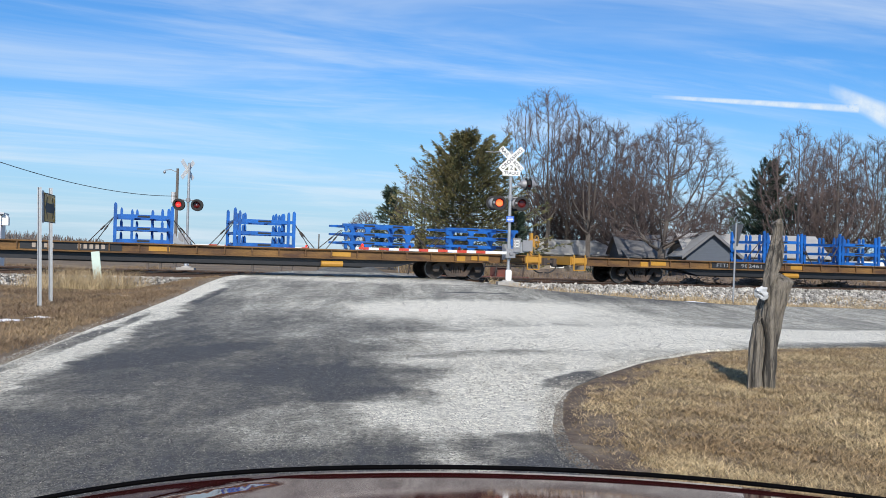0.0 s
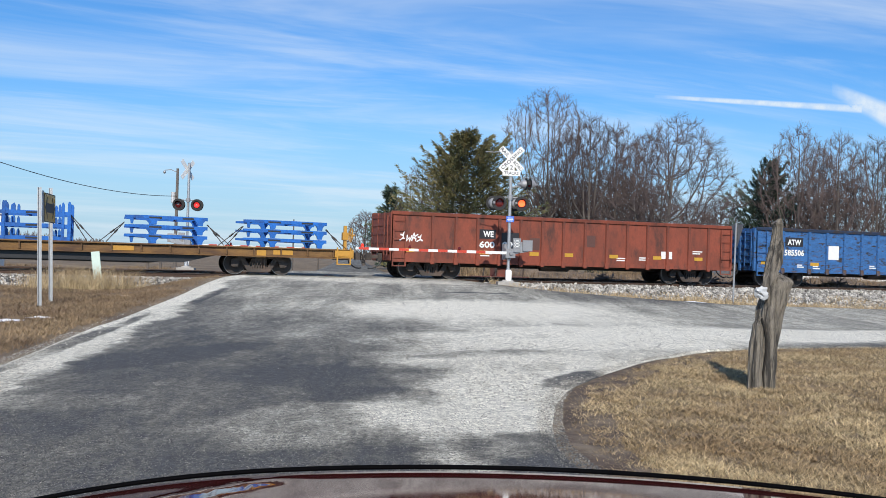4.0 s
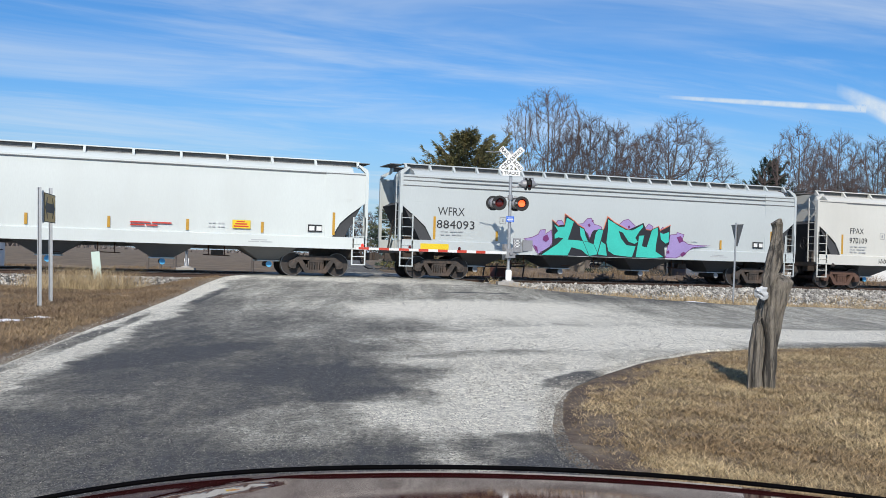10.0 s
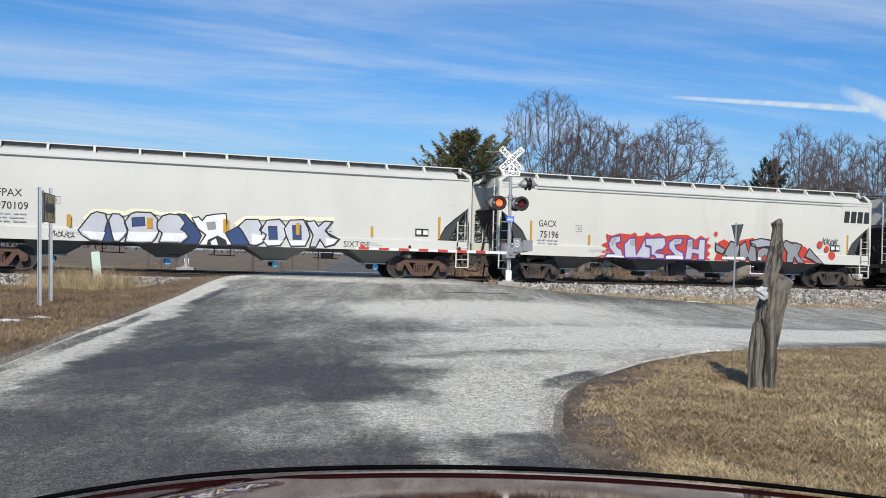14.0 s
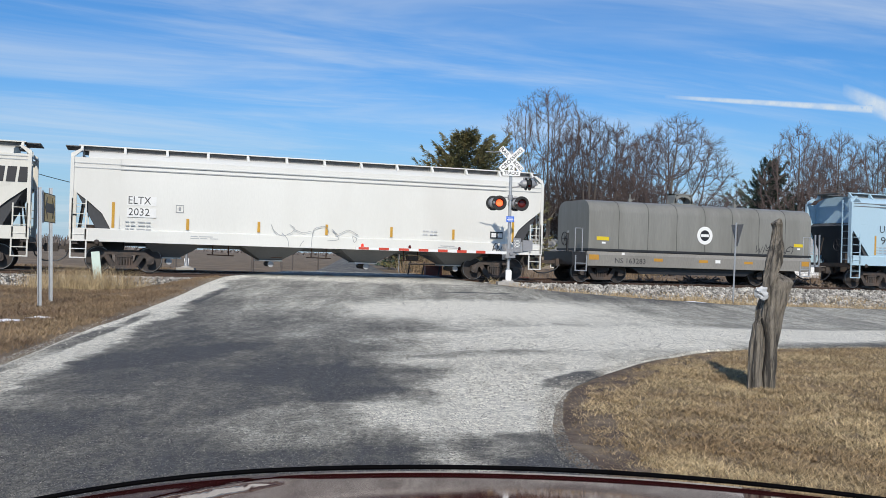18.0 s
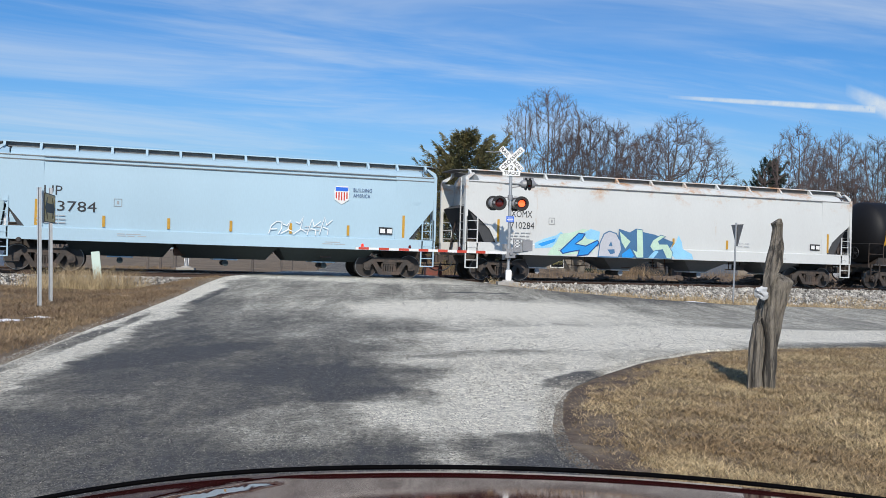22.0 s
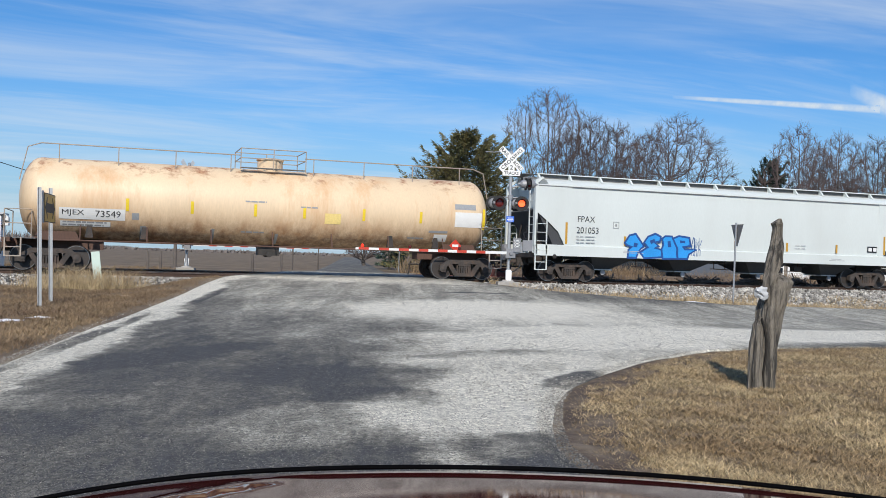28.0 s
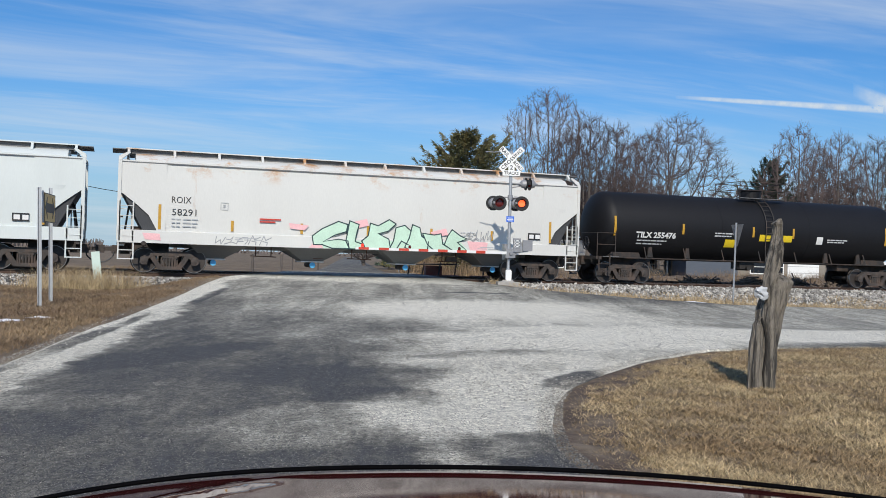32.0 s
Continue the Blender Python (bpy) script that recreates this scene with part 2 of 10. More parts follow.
def interp(v, table):
    if v <= table[0][0]:
        return table[0][1]
    for (a, p), (b, q) in zip(table, table[1:]):
        if v <= b:
            return p + (q - p) * (v - a) / (b - a)
    return table[-1][1]


def road_z(x, y):
    z = -0.45 - 0.18 * smooth_step(9, 30, x)
    up = smooth_step(17, 34.5, y) * (1 - smooth_step(46, 62, y))
    return z + (-0.012 - z) * up


LEFT_EDGE = [(-8, -4.6), (5.5, -2.5), (9, -1.88), (11.2, -1.48), (12.45, -1.26), (13.6, -1.06), (15.1, -0.84), (17.5, -0.44), (19.4, 0.02), (22.1, 0.64), (25.9, 1.6), (30.7, 2.68), (33.1, 3.25), (35.3, 3.82), (41, 5.8), (48, 8.4), (60, 11.4), (400, 92.5)]
RIGHT_EDGE = [(-8, 1.0), (0, 2.0), (5.46, 3.07), (6.32, 3.26), (7.17, 3.62), (8.28, 4.18), (9.35, 4.88), (10.46, 5.92), (11.57, 7.08), (12.74, 8.81), (13.19, 10.2), (13.45, 12.2), (13.8, 15), (14.3, 26), (15.0, 60), (23.6, 60),
              (24.1, 26), (24.7, 18.4), (26.0, 16.4), (28.4, 14.2), (31, 13.2), (34, 13.2), (36, 13.4), (41, 14.2), (48, 15.0), (60, 17.6), (400, 98.5)]


def ground_z(x, y):
    """Field, verge and road bed, with a shallow ditch beside the line."""
    base = -0.5 - 0.18 * smooth_step(9, 30, x)
    l, r = interp(y, LEFT_EDGE), interp(y, RIGHT_EDGE)
    out = max(l - x, x - r, 0)
    near = 1 - smooth_step(0.2, 2.6, out)
    z = base + (road_z(x, y) - 0.035 - base) * near
    if y > 24.8 and x > 18:
        z -= 0.20 * smooth_step(19, 33, x) * smooth_step(24.8, 28, y) * (1 - smooth_step(34, 37, y)) * (1 - near)
    if 33.3 < y < 47:
        z = min(z, -0.46 if out > 1.2 else z)
    z += 0.05 * noise.noise((x * 0.35, y * 0.35, 3.0)) * (1 - near) * smooth_step(0, 12, abs(y) + abs(x))
    return z


def build_ground():
    xs = [-2500, -1200, -600, -300, -160, -90, -50, -30] + [-20 + 0.4 * i for i in range(151)] + [46, 54, 66, 85, 120, 180, 300, 600, 1200, 2500]
    ys = [-1500, -600, -200, -80, -40, -20] + [-10 + 0.4 * i for i in range(181)] + [66, 72, 80, 90, 105, 130, 170, 240, 350, 600, 1100, 2500, 4500]
    verts = [(x, y, ground_z(x, y)) for y in ys for x in xs]
    n = len(xs)
    faces = [(j * n + i, j * n + i + 1, (j + 1) * n + i + 1, (j + 1) * n + i) for j in range(len(ys) - 1) for i in range(n - 1)]
    ob = new("ground", from_lists("ground", verts, faces, M["ground"], True))
    tagged(ob, "dry winter turf and brown stubble field", "ground", kind="structure")


def build_road():
    ys = [-8 + 0.15 * i for i in range(494)] + [68, 74, 82, 95, 115, 150, 200, 280, 400]
    verts, faces, n = [], [], 60
    for y in ys:
        l, r = interp(y, LEFT_EDGE), interp(y, RIGHT_EDGE)
        for i in range(n):
            u = i / (n - 1)
            u = u + 0.6 * u * (1 - u) * (1 - 2 * u) * -0.55
            x = l + (r - l) * (u if r - l < 14 else u ** 1.6)
            edge = min(x - l, r - x)
            wob = 0.20 * noise.noise((y * 0.8, 0.3, i)) + 0.24 * noise.noise((y * 2.3, 4.1, i)) if i in (0, n - 1) else 0
            verts.append((x + wob, y, road_z(x, y) + 0.012 - 0.085 * (1 - smooth_step(0, 0.30, edge))))
    for j in range(len(ys) - 1):
        for i in range(n - 1):
            faces.append((j * n + i, j * n + i + 1, (j + 1) * n + i + 1, (j + 1) * n + i))
    ob = new("road", from_lists("road", verts, faces, M["road"], True))
    tagged(ob, "patched grey asphalt road dusted with pale gravel", "road", kind="structure")


def blob_nodes(nt, co, spots):
    """Soft ellipses laid on the plan: (x, y, half length, half width, turn, weight)."""
    N = nt.nodes.new
    total = None
    for x, y, a, b, turn, w in spots:
        mp = N("ShaderNodeMapping")
        mp.vector_type = "TEXTURE"
        mp.inputs["Location"].default_value = (x, y, 0)
        mp.inputs["Rotation"].default_value = (0, 0, radians(turn))
        mp.inputs["Scale"].default_value = (a, b, 1000)
        link(nt, co, mp.inputs[0])
        gr = N("ShaderNodeTexGradient")
        gr.gradient_type = "SPHERICAL"
        link(nt, mp.outputs[0], gr.inputs[0])
        flat = N("ShaderNodeMapRange")
        flat.interpolation_type = "SMOOTHSTEP"
        flat.inputs["From Max"].default_value = 0.42
        link(nt, gr.outputs["Fac"], flat.inputs["Value"])
        ma = N("ShaderNodeMath")
        ma.operation = "MULTIPLY_ADD"
        ma.inputs[1].default_value = w
        link(nt, flat.outputs[0], ma.inputs[0])
        if total is None:
            ma.inputs[2].default_value = 0
        else:
            link(nt, total, ma.inputs[2])
        total = ma.outputs[0]
    return total


def road_material():
    m = bpy.data.materials.new("dusty_asphalt")
    m.use_nodes = True
    nt = m.node_tree
    N = nt.nodes.new
    bs = nt.nodes["Principled BSDF"]
    co = N("ShaderNodeTexCoord").outputs["Object"]

    def nz(scale, detail, rough=0.6, distort=0.0, stretch=None):
        t = N("ShaderNodeTexNoise")
        t.inputs["Scale"].default_value, t.inputs["Detail"].default_value = scale, detail
        t.inputs["Roughness"].default_value, t.inputs["Distortion"].default_value = rough, distort
        if stretch:
            mp = N("ShaderNodeMapping")
            mp.vector_type = "TEXTURE"
            mp.inputs["Scale"].default_value = stretch[:3]
            mp.inputs["Rotation"].default_value = (0, 0, radians(stretch[3]))
            link(nt, co, mp.inputs[0])
            link(nt, mp.outputs[0], t.inputs["Vector"])
        else:
            link(nt, co, t.inputs["Vector"])
        return t.outputs["Fac"]

    def op(kind, a, b, c=None):
        x = N("ShaderNodeMath")
        x.operation = kind
        for i, v in enumerate((a, b, c)):
            if v is None:
                continue
            if isinstance(v, (int, float)):
                x.inputs[i].default_value = v
            else:
                link(nt, v, x.inputs[i])
        return x.outputs[0]

    def ramp(v, lo, hi, a=0.0, b=1.0):
        x = N("ShaderNodeMapRange")
        x.interpolation_type = "SMOOTHSTEP"
        x.inputs["From Min"].default_value, x.inputs["From Max"].default_value = lo, hi
        x.inputs["To Min"].default_value, x.inputs["To Max"].default_value = a, b
        link(nt, v, x.inputs["Value"])
        return x.outputs[0]

    def blend(f, a, b):
        x = N("ShaderNodeMix")
        x.data_type = "RGBA"
        link(nt, f, x.inputs["Factor"])
        for k, v in (("A", a), ("B", b)):
            if isinstance(v, tuple):
                x.inputs[k].default_value = (*v, 1)
            else:
                link(nt, v, x.inputs[k])
        return x.outputs["Result"]

    wob = N("ShaderNodeTexNoise")
    wob.inputs["Scale"].default_value, wob.inputs["Detail"].default_value, wob.inputs["Roughness"].default_value = 0.9, 9, 0.68
    link(nt, co, wob.inputs["Vector"])
    shift = N("ShaderNodeVectorMath")
    shift.operation = "MULTIPLY_ADD"
    link(nt, wob.outputs["Color"], shift.inputs[0])
    shift.inputs[1].default_value = (1.3, 1.3, 0)
    shift.inputs[2].default_value = (-0.65, -0.65, 0)
    warp = N("ShaderNodeVectorMath")
    link(nt, co, warp.inputs[0])
    link(nt, shift.outputs[0], warp.inputs[1])
    dust = blob_nodes(nt, warp.outputs[0], DUST)
    dark_spots = blob_nodes(nt, warp.outputs[0], DARK_SPOTS)
    half = N("ShaderNodeVectorMath")
    half.operation = "MULTIPLY_ADD"
    link(nt, shift.outputs[0], half.inputs[0])
    half.inputs[1].default_value = (0.22, 0.22, 0)
    link(nt, co, half.inputs[2])
    rut = blob_nodes(nt, half.outputs[0], RUTS)
    broad = nz(0.75, 10, 0.70, 0.3, (1.0, 2.6, 1, -17))
    fine = nz(5.5, 8, 0.78, 0.0, (1.0, 2.6, 1, -17))
    grain = nz(75, 3, 0.8)
    stones = nz(24, 6, 0.85)
    flecks = nz(7.0, 6, 0.8, 0.4, (1.0, 3.0, 1, -17))
    lanes = nz(1.3, 8, 0.70, 0.4, (1.0, 7.0, 1, -16))
    lvl = op("ADD", op("SUBTRACT", op("MULTIPLY", dust, 0.92), op("ADD", dark_spots, rut)), 0.235)
    for v, k in ((broad, 0.5), (fine, 0.8), (stones, 0.75), (lanes, 1.0), (flecks, 0.7)):
        lvl = op("ADD", lvl, op("MULTIPLY", op("SUBTRACT", v, 0.5), k))
    cr = N("ShaderNodeValToRGB")
    link(nt, lvl, cr.inputs[0])
    for i, (at, v) in enumerate(((0.02, (0.055, 0.055, 0.056)), (0.25, (0.118, 0.110, 0.092)), (0.50, (0.262, 0.246, 0.202)), (0.75, (0.50, 0.47, 0.39)), (1.0, (0.69, 0.65, 0.545)))):
        el = cr.color_ramp.elements[i] if i < 2 else cr.color_ramp.elements.new(at)
        el.position, el.color = at, (*v, 1)
    c = cr.outputs["Color"]
    speck = ramp(stones, 0.36, 0.64, 0.52, 1.50)
    mu = N("ShaderNodeMix")
    mu.data_type, mu.blend_type = "RGBA", "MULTIPLY"
    mu.inputs["Factor"].default_value = 1
    link(nt, c, mu.inputs["A"])
    link(nt, op("MULTIPLY", speck, ramp(grain, 0.36, 0.64, 0.62, 1.42)), mu.inputs["B"])
    crack = N("ShaderNodeTexVoronoi")
    crack.feature = "DISTANCE_TO_EDGE"
    crack.inputs["Scale"].default_value = 0.55
    wv = N("ShaderNodeMix")
    wv.data_type = "VECTOR"
    wv.inputs["Factor"].default_value = 0.25
    wn = N("ShaderNodeTexNoise")
    wn.inputs["Scale"].default_value = 1.4
    wn.inputs["Detail"].default_value = 6
    link(nt, co, wn.inputs["Vector"])
    link(nt, co, wv.inputs["A"])
    link(nt, wn.outputs["Color"], wv.inputs["B"])
    link(nt, wv.outputs["Result"], crack.inputs["Vector"])
    line = op("MULTIPLY", ramp(crack.outputs["Distance"], 0.0, 0.012, 1.0, 0.0), ramp(broad, 0.5, 0.6))
    fin = blend(op("MULTIPLY", line, 0.6), mu.outputs["Result"], (0.03, 0.03, 0.03))
    link(nt, fin, bs.inputs["Base Color"])
    bs.inputs["Roughness"].default_value = 0.82
    bp = N("ShaderNodeBump")
    bp.inputs["Strength"].default_value, bp.inputs["Distance"].default_value = 0.7, 0.012
    link(nt, op("ADD", grain, stones), bp.inputs["Height"])
    link(nt, bp.outputs[0], bs.inputs["Normal"])
    return m


DUST_EDGE = [(-1.3, 10.5, 3.4, 0.75, 81, 0.55), (-0.50, 14.4, 4.2, 0.78, 79, 0.72), (0.66, 20.0, 4.4, 0.7, 76, 0.66), (2.0, 26.0, 4.6, 0.7, 76, 0.6), (3.4, 32.5, 5.0, 0.8, 74, 0.5), (-1.95, 8.0, 3.0, 0.7, 80, 0.5)]
DUST_YARD = [(1.55, 7.55, 1.35, 0.95, 48, 0.30), (-0.6, 8.9, 1.0, 0.6, 0, 0.2), (2.95, 7.3, 2.3, 0.8, 62, 0.62), (3.6, 8.6, 2.7, 1.4, 50, 0.6), (2.3, 5.7, 1.2, 0.6, 60, 0.34), (4.6, 10.6, 2.7, 1.9, 45, 0.46),
             (6.4, 12.6, 4.4, 2.3, 25, 0.56), (9.5, 15.4, 6.5, 2.7, 8, 0.62), (16, 15.8, 9.0, 1.9, 2, 0.6), (28, 16.4, 16, 1.9, 0, 0.6), (5.4, 15.6, 3.8, 3.2, 0, 0.14)]
DUST_FAR = [(8.8, 20, 4.8, 5.5, 0, 0.38), (7.5, 28, 7.5, 9.5, 0, 0.33), (2.9, 18.5, 2.0, 6.0, -13, 0.12), (9.5, 35, 7.5, 5.0, 0, 0.3), (10.5, 47, 9.0, 9.0, 0, 0.25), (22, 21, 24, 5.0, 0, 0.36)]
DUST = DUST_EDGE + DUST_YARD + DUST_FAR
RUTS = [(-0.42, 14.8, 6.4, 0.19, 78.4, 0.70), (5.0, 9.85, 1.3, 0.26, 43, 0.5), (10.5, 27.2, 1.6, 0.25, -3, 0.5), (22.5, 20.2, 2.4, 0.25, 0, 0.5), (2.2, 24.5, 4.0, 0.2, 75, 0.35)]
# spots that darken the road; the one at (4.9, 9.75) paints a shadow patch
DARK_SPOTS = [(-0.4, 6.6, 2.2, 1.3, 80, 0.05), (0.4, 5.2, 1.6, 0.9, 0, 0.06), (4.4, 20.5, 4.2, 0.5, 74, 0.14), (0.75, 12.6, 2.6, 0.8, 52, 0.26), (1.6, 11.4, 2.7, 1.8, -8, 0.10), (2.55, 10.2, 1.5, 1.3, 70, 0.22), (2.35, 8.9, 0.9, 0.6, 10, 0.26), (1.75, 14.8, 3.2, 0.7, 72, 0.12), (1.45, 6.05, 1.8, 0.5, -10, 0.15), (4.0, 11.1, 1.3, 0.6, 30, 0.32),
       (4.8, 12.4, 1.5, 0.5, 20, 0.28), (2.85, 6.2, 0.8, 0.75, 60, 0.6), (2.8, 5.4, 0.7, 0.7, 0, 0.4), (5.2, 11.0, 0.9, 0.3, 40, 0.4), (2.25, 6.5, 0.9, 0.35, 60, 0.25), 
       (4.9, 9.75, 1.0, 0.3, 45, 0.45), (6.6, 16.4, 2.2, 0.5, 10, 0.2)]
M["road"] = road_material()
M["ground"] = mat("dry_winter_turf", (0.205, 0.150, 0.092), 0.95, 0, 0.6, 0.6, 38, 0.8, (0.105, 0.074, 0.048), 0.53, 0.10)
M["mud_dark"] = mat("dark_wet_mud", (0.090, 0.062, 0.043), 0.95, 0, 0.6, 2.5, 34, 1.0, (0.185, 0.142, 0.098), 0.54, 0.08)
M["chip_pale"] = mat("pale_limestone_chips", (0.43, 0.40, 0.335), 0.95, 0, 0.2, 5, 40, island=0.5)
M["chip_mid"] = mat("grey_aggregate", (0.215, 0.205, 0.175), 0.95, 0, 0.2, 5, 40, island=0.55)
M["chip_dark"] = mat("dark_asphalt_grit", (0.085, 0.085, 0.085), 0.85, 0, 0.3, 5, 40, island=0.6)
M["snow"] = mat("old_snow", (0.80, 0.81, 0.83), 0.7, 0, 0.06, 4, 40, 0.3)
M["grass"] = mat("straw_coloured_grass", (0.425, 0.325, 0.185), 0.85, 0, 0.35, 0.9, 9, 0, (0.25, 0.17, 0.09), 0.53, island=0.7)
M["grass_brown"] = mat("brown_dead_grass", (0.27, 0.19, 0.11), 0.9, 0, 0.4, 0.8, 9, 0, (0.14, 0.09, 0.055), 0.52, island=0.4)
M["grass_tall"] = mat("bleached_tall_grass", (0.46, 0.35, 0.20), 0.85, 0, 0.3, 0.9, 9, 0, (0.26, 0.18, 0.10), 0.56, island=0.4)
M["ballast"] = mat("grey_ballast_bed", (0.055, 0.052, 0.05), 0.95, 0, 0.4, 3, 18, 0.8)
M["stone"] = mat("limestone_ballast", (0.39, 0.37, 0.335), 0.95, 0, 0.3, 5.0, 14, 0.3, (0.15, 0.14, 0.125), 0.54, 0.05, island=0.55)

build_ground()
build_road()

TRACK_Y = (37.75, 42.1)
RAIL_SPAN = (-330.0, 360.0)


def build_tracks():
    rng = random.Random(4)
    for k, yc in enumerate(TRACK_Y):
        bm = bmesh.new()
        prof = [(yc - 6.4, -1.17), (yc - 1.6, -0.19), (yc + 1.6, -0.19), (yc + 2.9, -0.56)]
        prism(bm, prof, "x", *RAIL_SPAN)
        bed = solid("ballast", bm, M["ballast"], "grey crushed stone ballast under the railway track", "ballast", kind="structure")
        track = thing("railway_track", "rusty steel rails on dark wooden ties", "railway track", kind="structure")
        for s in (-1, 1):
            y = yc + s * 0.755
            bm = bmesh.new()
            prism(bm, [(y - 0.07, -0.172), (y + 0.07, -0.172), (y + 0.07, -0.155), (y + 0.012, -0.14), (y + 0.012, -0.045), (y + 0.037, -0.035), (y + 0.037, -0.003),
                       (y - 0.037, -0.003), (y - 0.037, -0.035), (y - 0.012, -0.045), (y - 0.012, -0.14), (y - 0.07, -0.155)], "x", *RAIL_SPAN)
            rail = part("rail", bm, M["rail"], track)
            bm = bmesh.new()
            box(bm, RAIL_SPAN[0], RAIL_SPAN[1], y - 0.028, y + 0.028, -0.003, 0.0)
            part("rail_head", bm, M["rail_top"], rail, "polished running surface")
        bm = bmesh.new()
        box(bm, -0.115, 0.115, -1.3, 1.3, -0.17, 0)
        bmesh.ops.bevel(bm, geom=bm.edges[:], offset=0.012, segments=1)
        tie = mesh_of(bm, "tie", M["tie"])
        for i in range(110):
            x = -14 + 0.52 * i
            if 3.9 < x < 14.2:
                continue
            part("tie", tie, M["tie"], track, at=pose(x, yc + rng.uniform(-0.04, 0.04), -0.172, 0, 0, rng.uniform(-1, 1)))


def build_stones():
    rng = np.random.default_rng(5)
    base = np.array([(1, 0, 0), (-1, 0, 0), (0, 1, 0), (0, -1, 0), (0, 0, 1), (0, 0, -1)], float)
    tri = [(0, 2, 4), (2, 1, 4), (1, 3, 4), (3, 0, 4), (2, 0, 5), (1, 2, 5), (3, 1, 5), (0, 3, 5)]
    verts, faces = [], []
    for _ in range(27000):
        x = rng.uniform(-9, 46)
        y = 37.75 - rng.uniform(0.9, 4.3 if x < 14 else 6.3)
        if 3.2 < x < 14.3 + (37 - y) * 0.1 or (x > 14 and rng.random() < 0.34):
            continue
        z = -0.19 + min(0, (37.75 - 1.6 - y) * -0.204) if y < 36.15 else -0.19
        if z < ground_z(x, y) - 0.03:
            continue
        r = rng.uniform(0.03, 0.062) if x < 5 else rng.uniform(0.055, 0.135)
        pts = base * rng.uniform(0.6, 1.15, (6, 1)) * r
        t = rng.uniform(0, 6.28, 3)
        e = np.array(Euler(t).to_matrix())
        n0 = len(verts)
        verts += [tuple(p) for p in (pts @ e.T + (x, y, z + r * 0.25))]
        faces += [tuple(n0 + i for i in f) for f in tri]
    ob = new("ballast_stones", from_lists("ballast_stones", verts, faces, M["stone"]))
    tagged(ob, "loose pale grey limestone ballast stones", "gravel", kind="stuff")


build_tracks()
build_stones()


# ---- train ----
def build_truck(parent, x, r=0.457, colour=None, base=1.78):
    """A three-piece freight truck with its four wheels."""
    key = ("truck", r, colour)
    m = M[colour or "truck"]
    if key not in SHARED:
        frame_mes = []
        for s in (-1, 1):
            bm = bmesh.new()
            top = [(-1.06, 0.36), (-1.04, 0.56), (-0.86, 0.66), (-0.66, 0.80), (0.66, 0.80), (0.86, 0.66), (1.04, 0.56), (1.06, 0.36), (0.98, 0.30), (0.80, 0.30), (0.76, 0.50), (0.58, 0.63), (-0.58, 0.63), (-0.76, 0.50), (-0.80, 0.30), (-0.98, 0.30)]
            prism(bm, top, "y", s * 0.93, s * 1.13)
            for e in (-1, 1):
                prism(bm, [(e * 0.76, 0.66), (e * 0.56, 0.66), (e * 0.26, 0.22), (e * 0.44, 0.15)], "y", s * 0.94, s * 1.12)
                prism(bm, [(e * 0.31, 0.60), (e * 0.25, 0.60), (e * 0.25, 0.24), (e * 0.31, 0.24)], "y", s * 0.95, s * 1.06)
            prism(bm, [(-0.46, 0.25), (-0.40, 0.12), (0.40, 0.12), (0.46, 0.25)], "y", s * 0.935, s * 1.135)
            frame_mes.append(mesh_of(bm, "side_frame", m))
        bm = bmesh.new()
        for s in (-1, 1):
            for i in range(5):
                tube(bm, (-0.2 + 0.1 * i, s * 1.09, 0.24), (-0.2 + 0.1 * i, s * 1.09, 0.54), 0.042, 6)
            box(bm, -0.27, 0.27, s * 1.05 - 0.04, s * 1.05 + 0.09 * s, 0.54, 0.62)
        box(bm, -0.2, 0.2, -1.10, 1.10, 0.46, 0.72)
        spring_me = mesh_of(bm, "springs", m)
        bm = bmesh.new()
        spin(bm, [(-0.10, r * 0.82), (-0.10, r), (0.0, r), (0.03, r + 0.025), (0.05, r + 0.025), (0.05, r * 0.8), (0.0, r * 0.72), (0.0, r * 0.3), (-0.13, r * 0.26), (-0.13, 0.02)], "y", 28)
        wheel_me = mesh_of(bm, "wheel", M["wheel"], True)
        bm = bmesh.new()
        spin(bm, [(-0.098, r * 0.95), (-0.104, r * 0.955), (-0.104, r * 0.985), (-0.092, r + 0.002), (-0.02, r + 0.002)], "y", 28)
        tread_me = mesh_of(bm, "tread", M["tread"], True)
        bm = bmesh.new()
        spin(bm, [(-1.16, 0.05), (-1.14, 0.12), (-0.98, 0.13), (-0.98, 0.08), (0.98, 0.08), (0.98, 0.13), (1.14, 0.12), (1.16, 0.05)], "y", 14)
        axle_me = mesh_of(bm, "axle", m, True)
        SHARED[key] = (frame_mes, spring_me, wheel_me, tread_me, axle_me)
    frame_mes, spring_me, wheel_me, tread_me, axle_me = SHARED[key]
    t = part("truck", spring_me, m, parent, at=pose(x, 0, 0))
    for me in frame_mes:
        part("side_frame", me, m, t)
    for dx in (-base / 2, base / 2):
        part("axle", axle_me, m, t, at=pose(dx, 0, r))
        for s in (-1, 1):
            part("wheel", wheel_me, M["wheel"], t, at=pose(dx, s * 0.75, r, 0, 0, 0 if s < 0 else 180))
        part("wheel_rim", tread_me, M["tread"], t, at=pose(dx, -0.75, r))


SHARED = {}


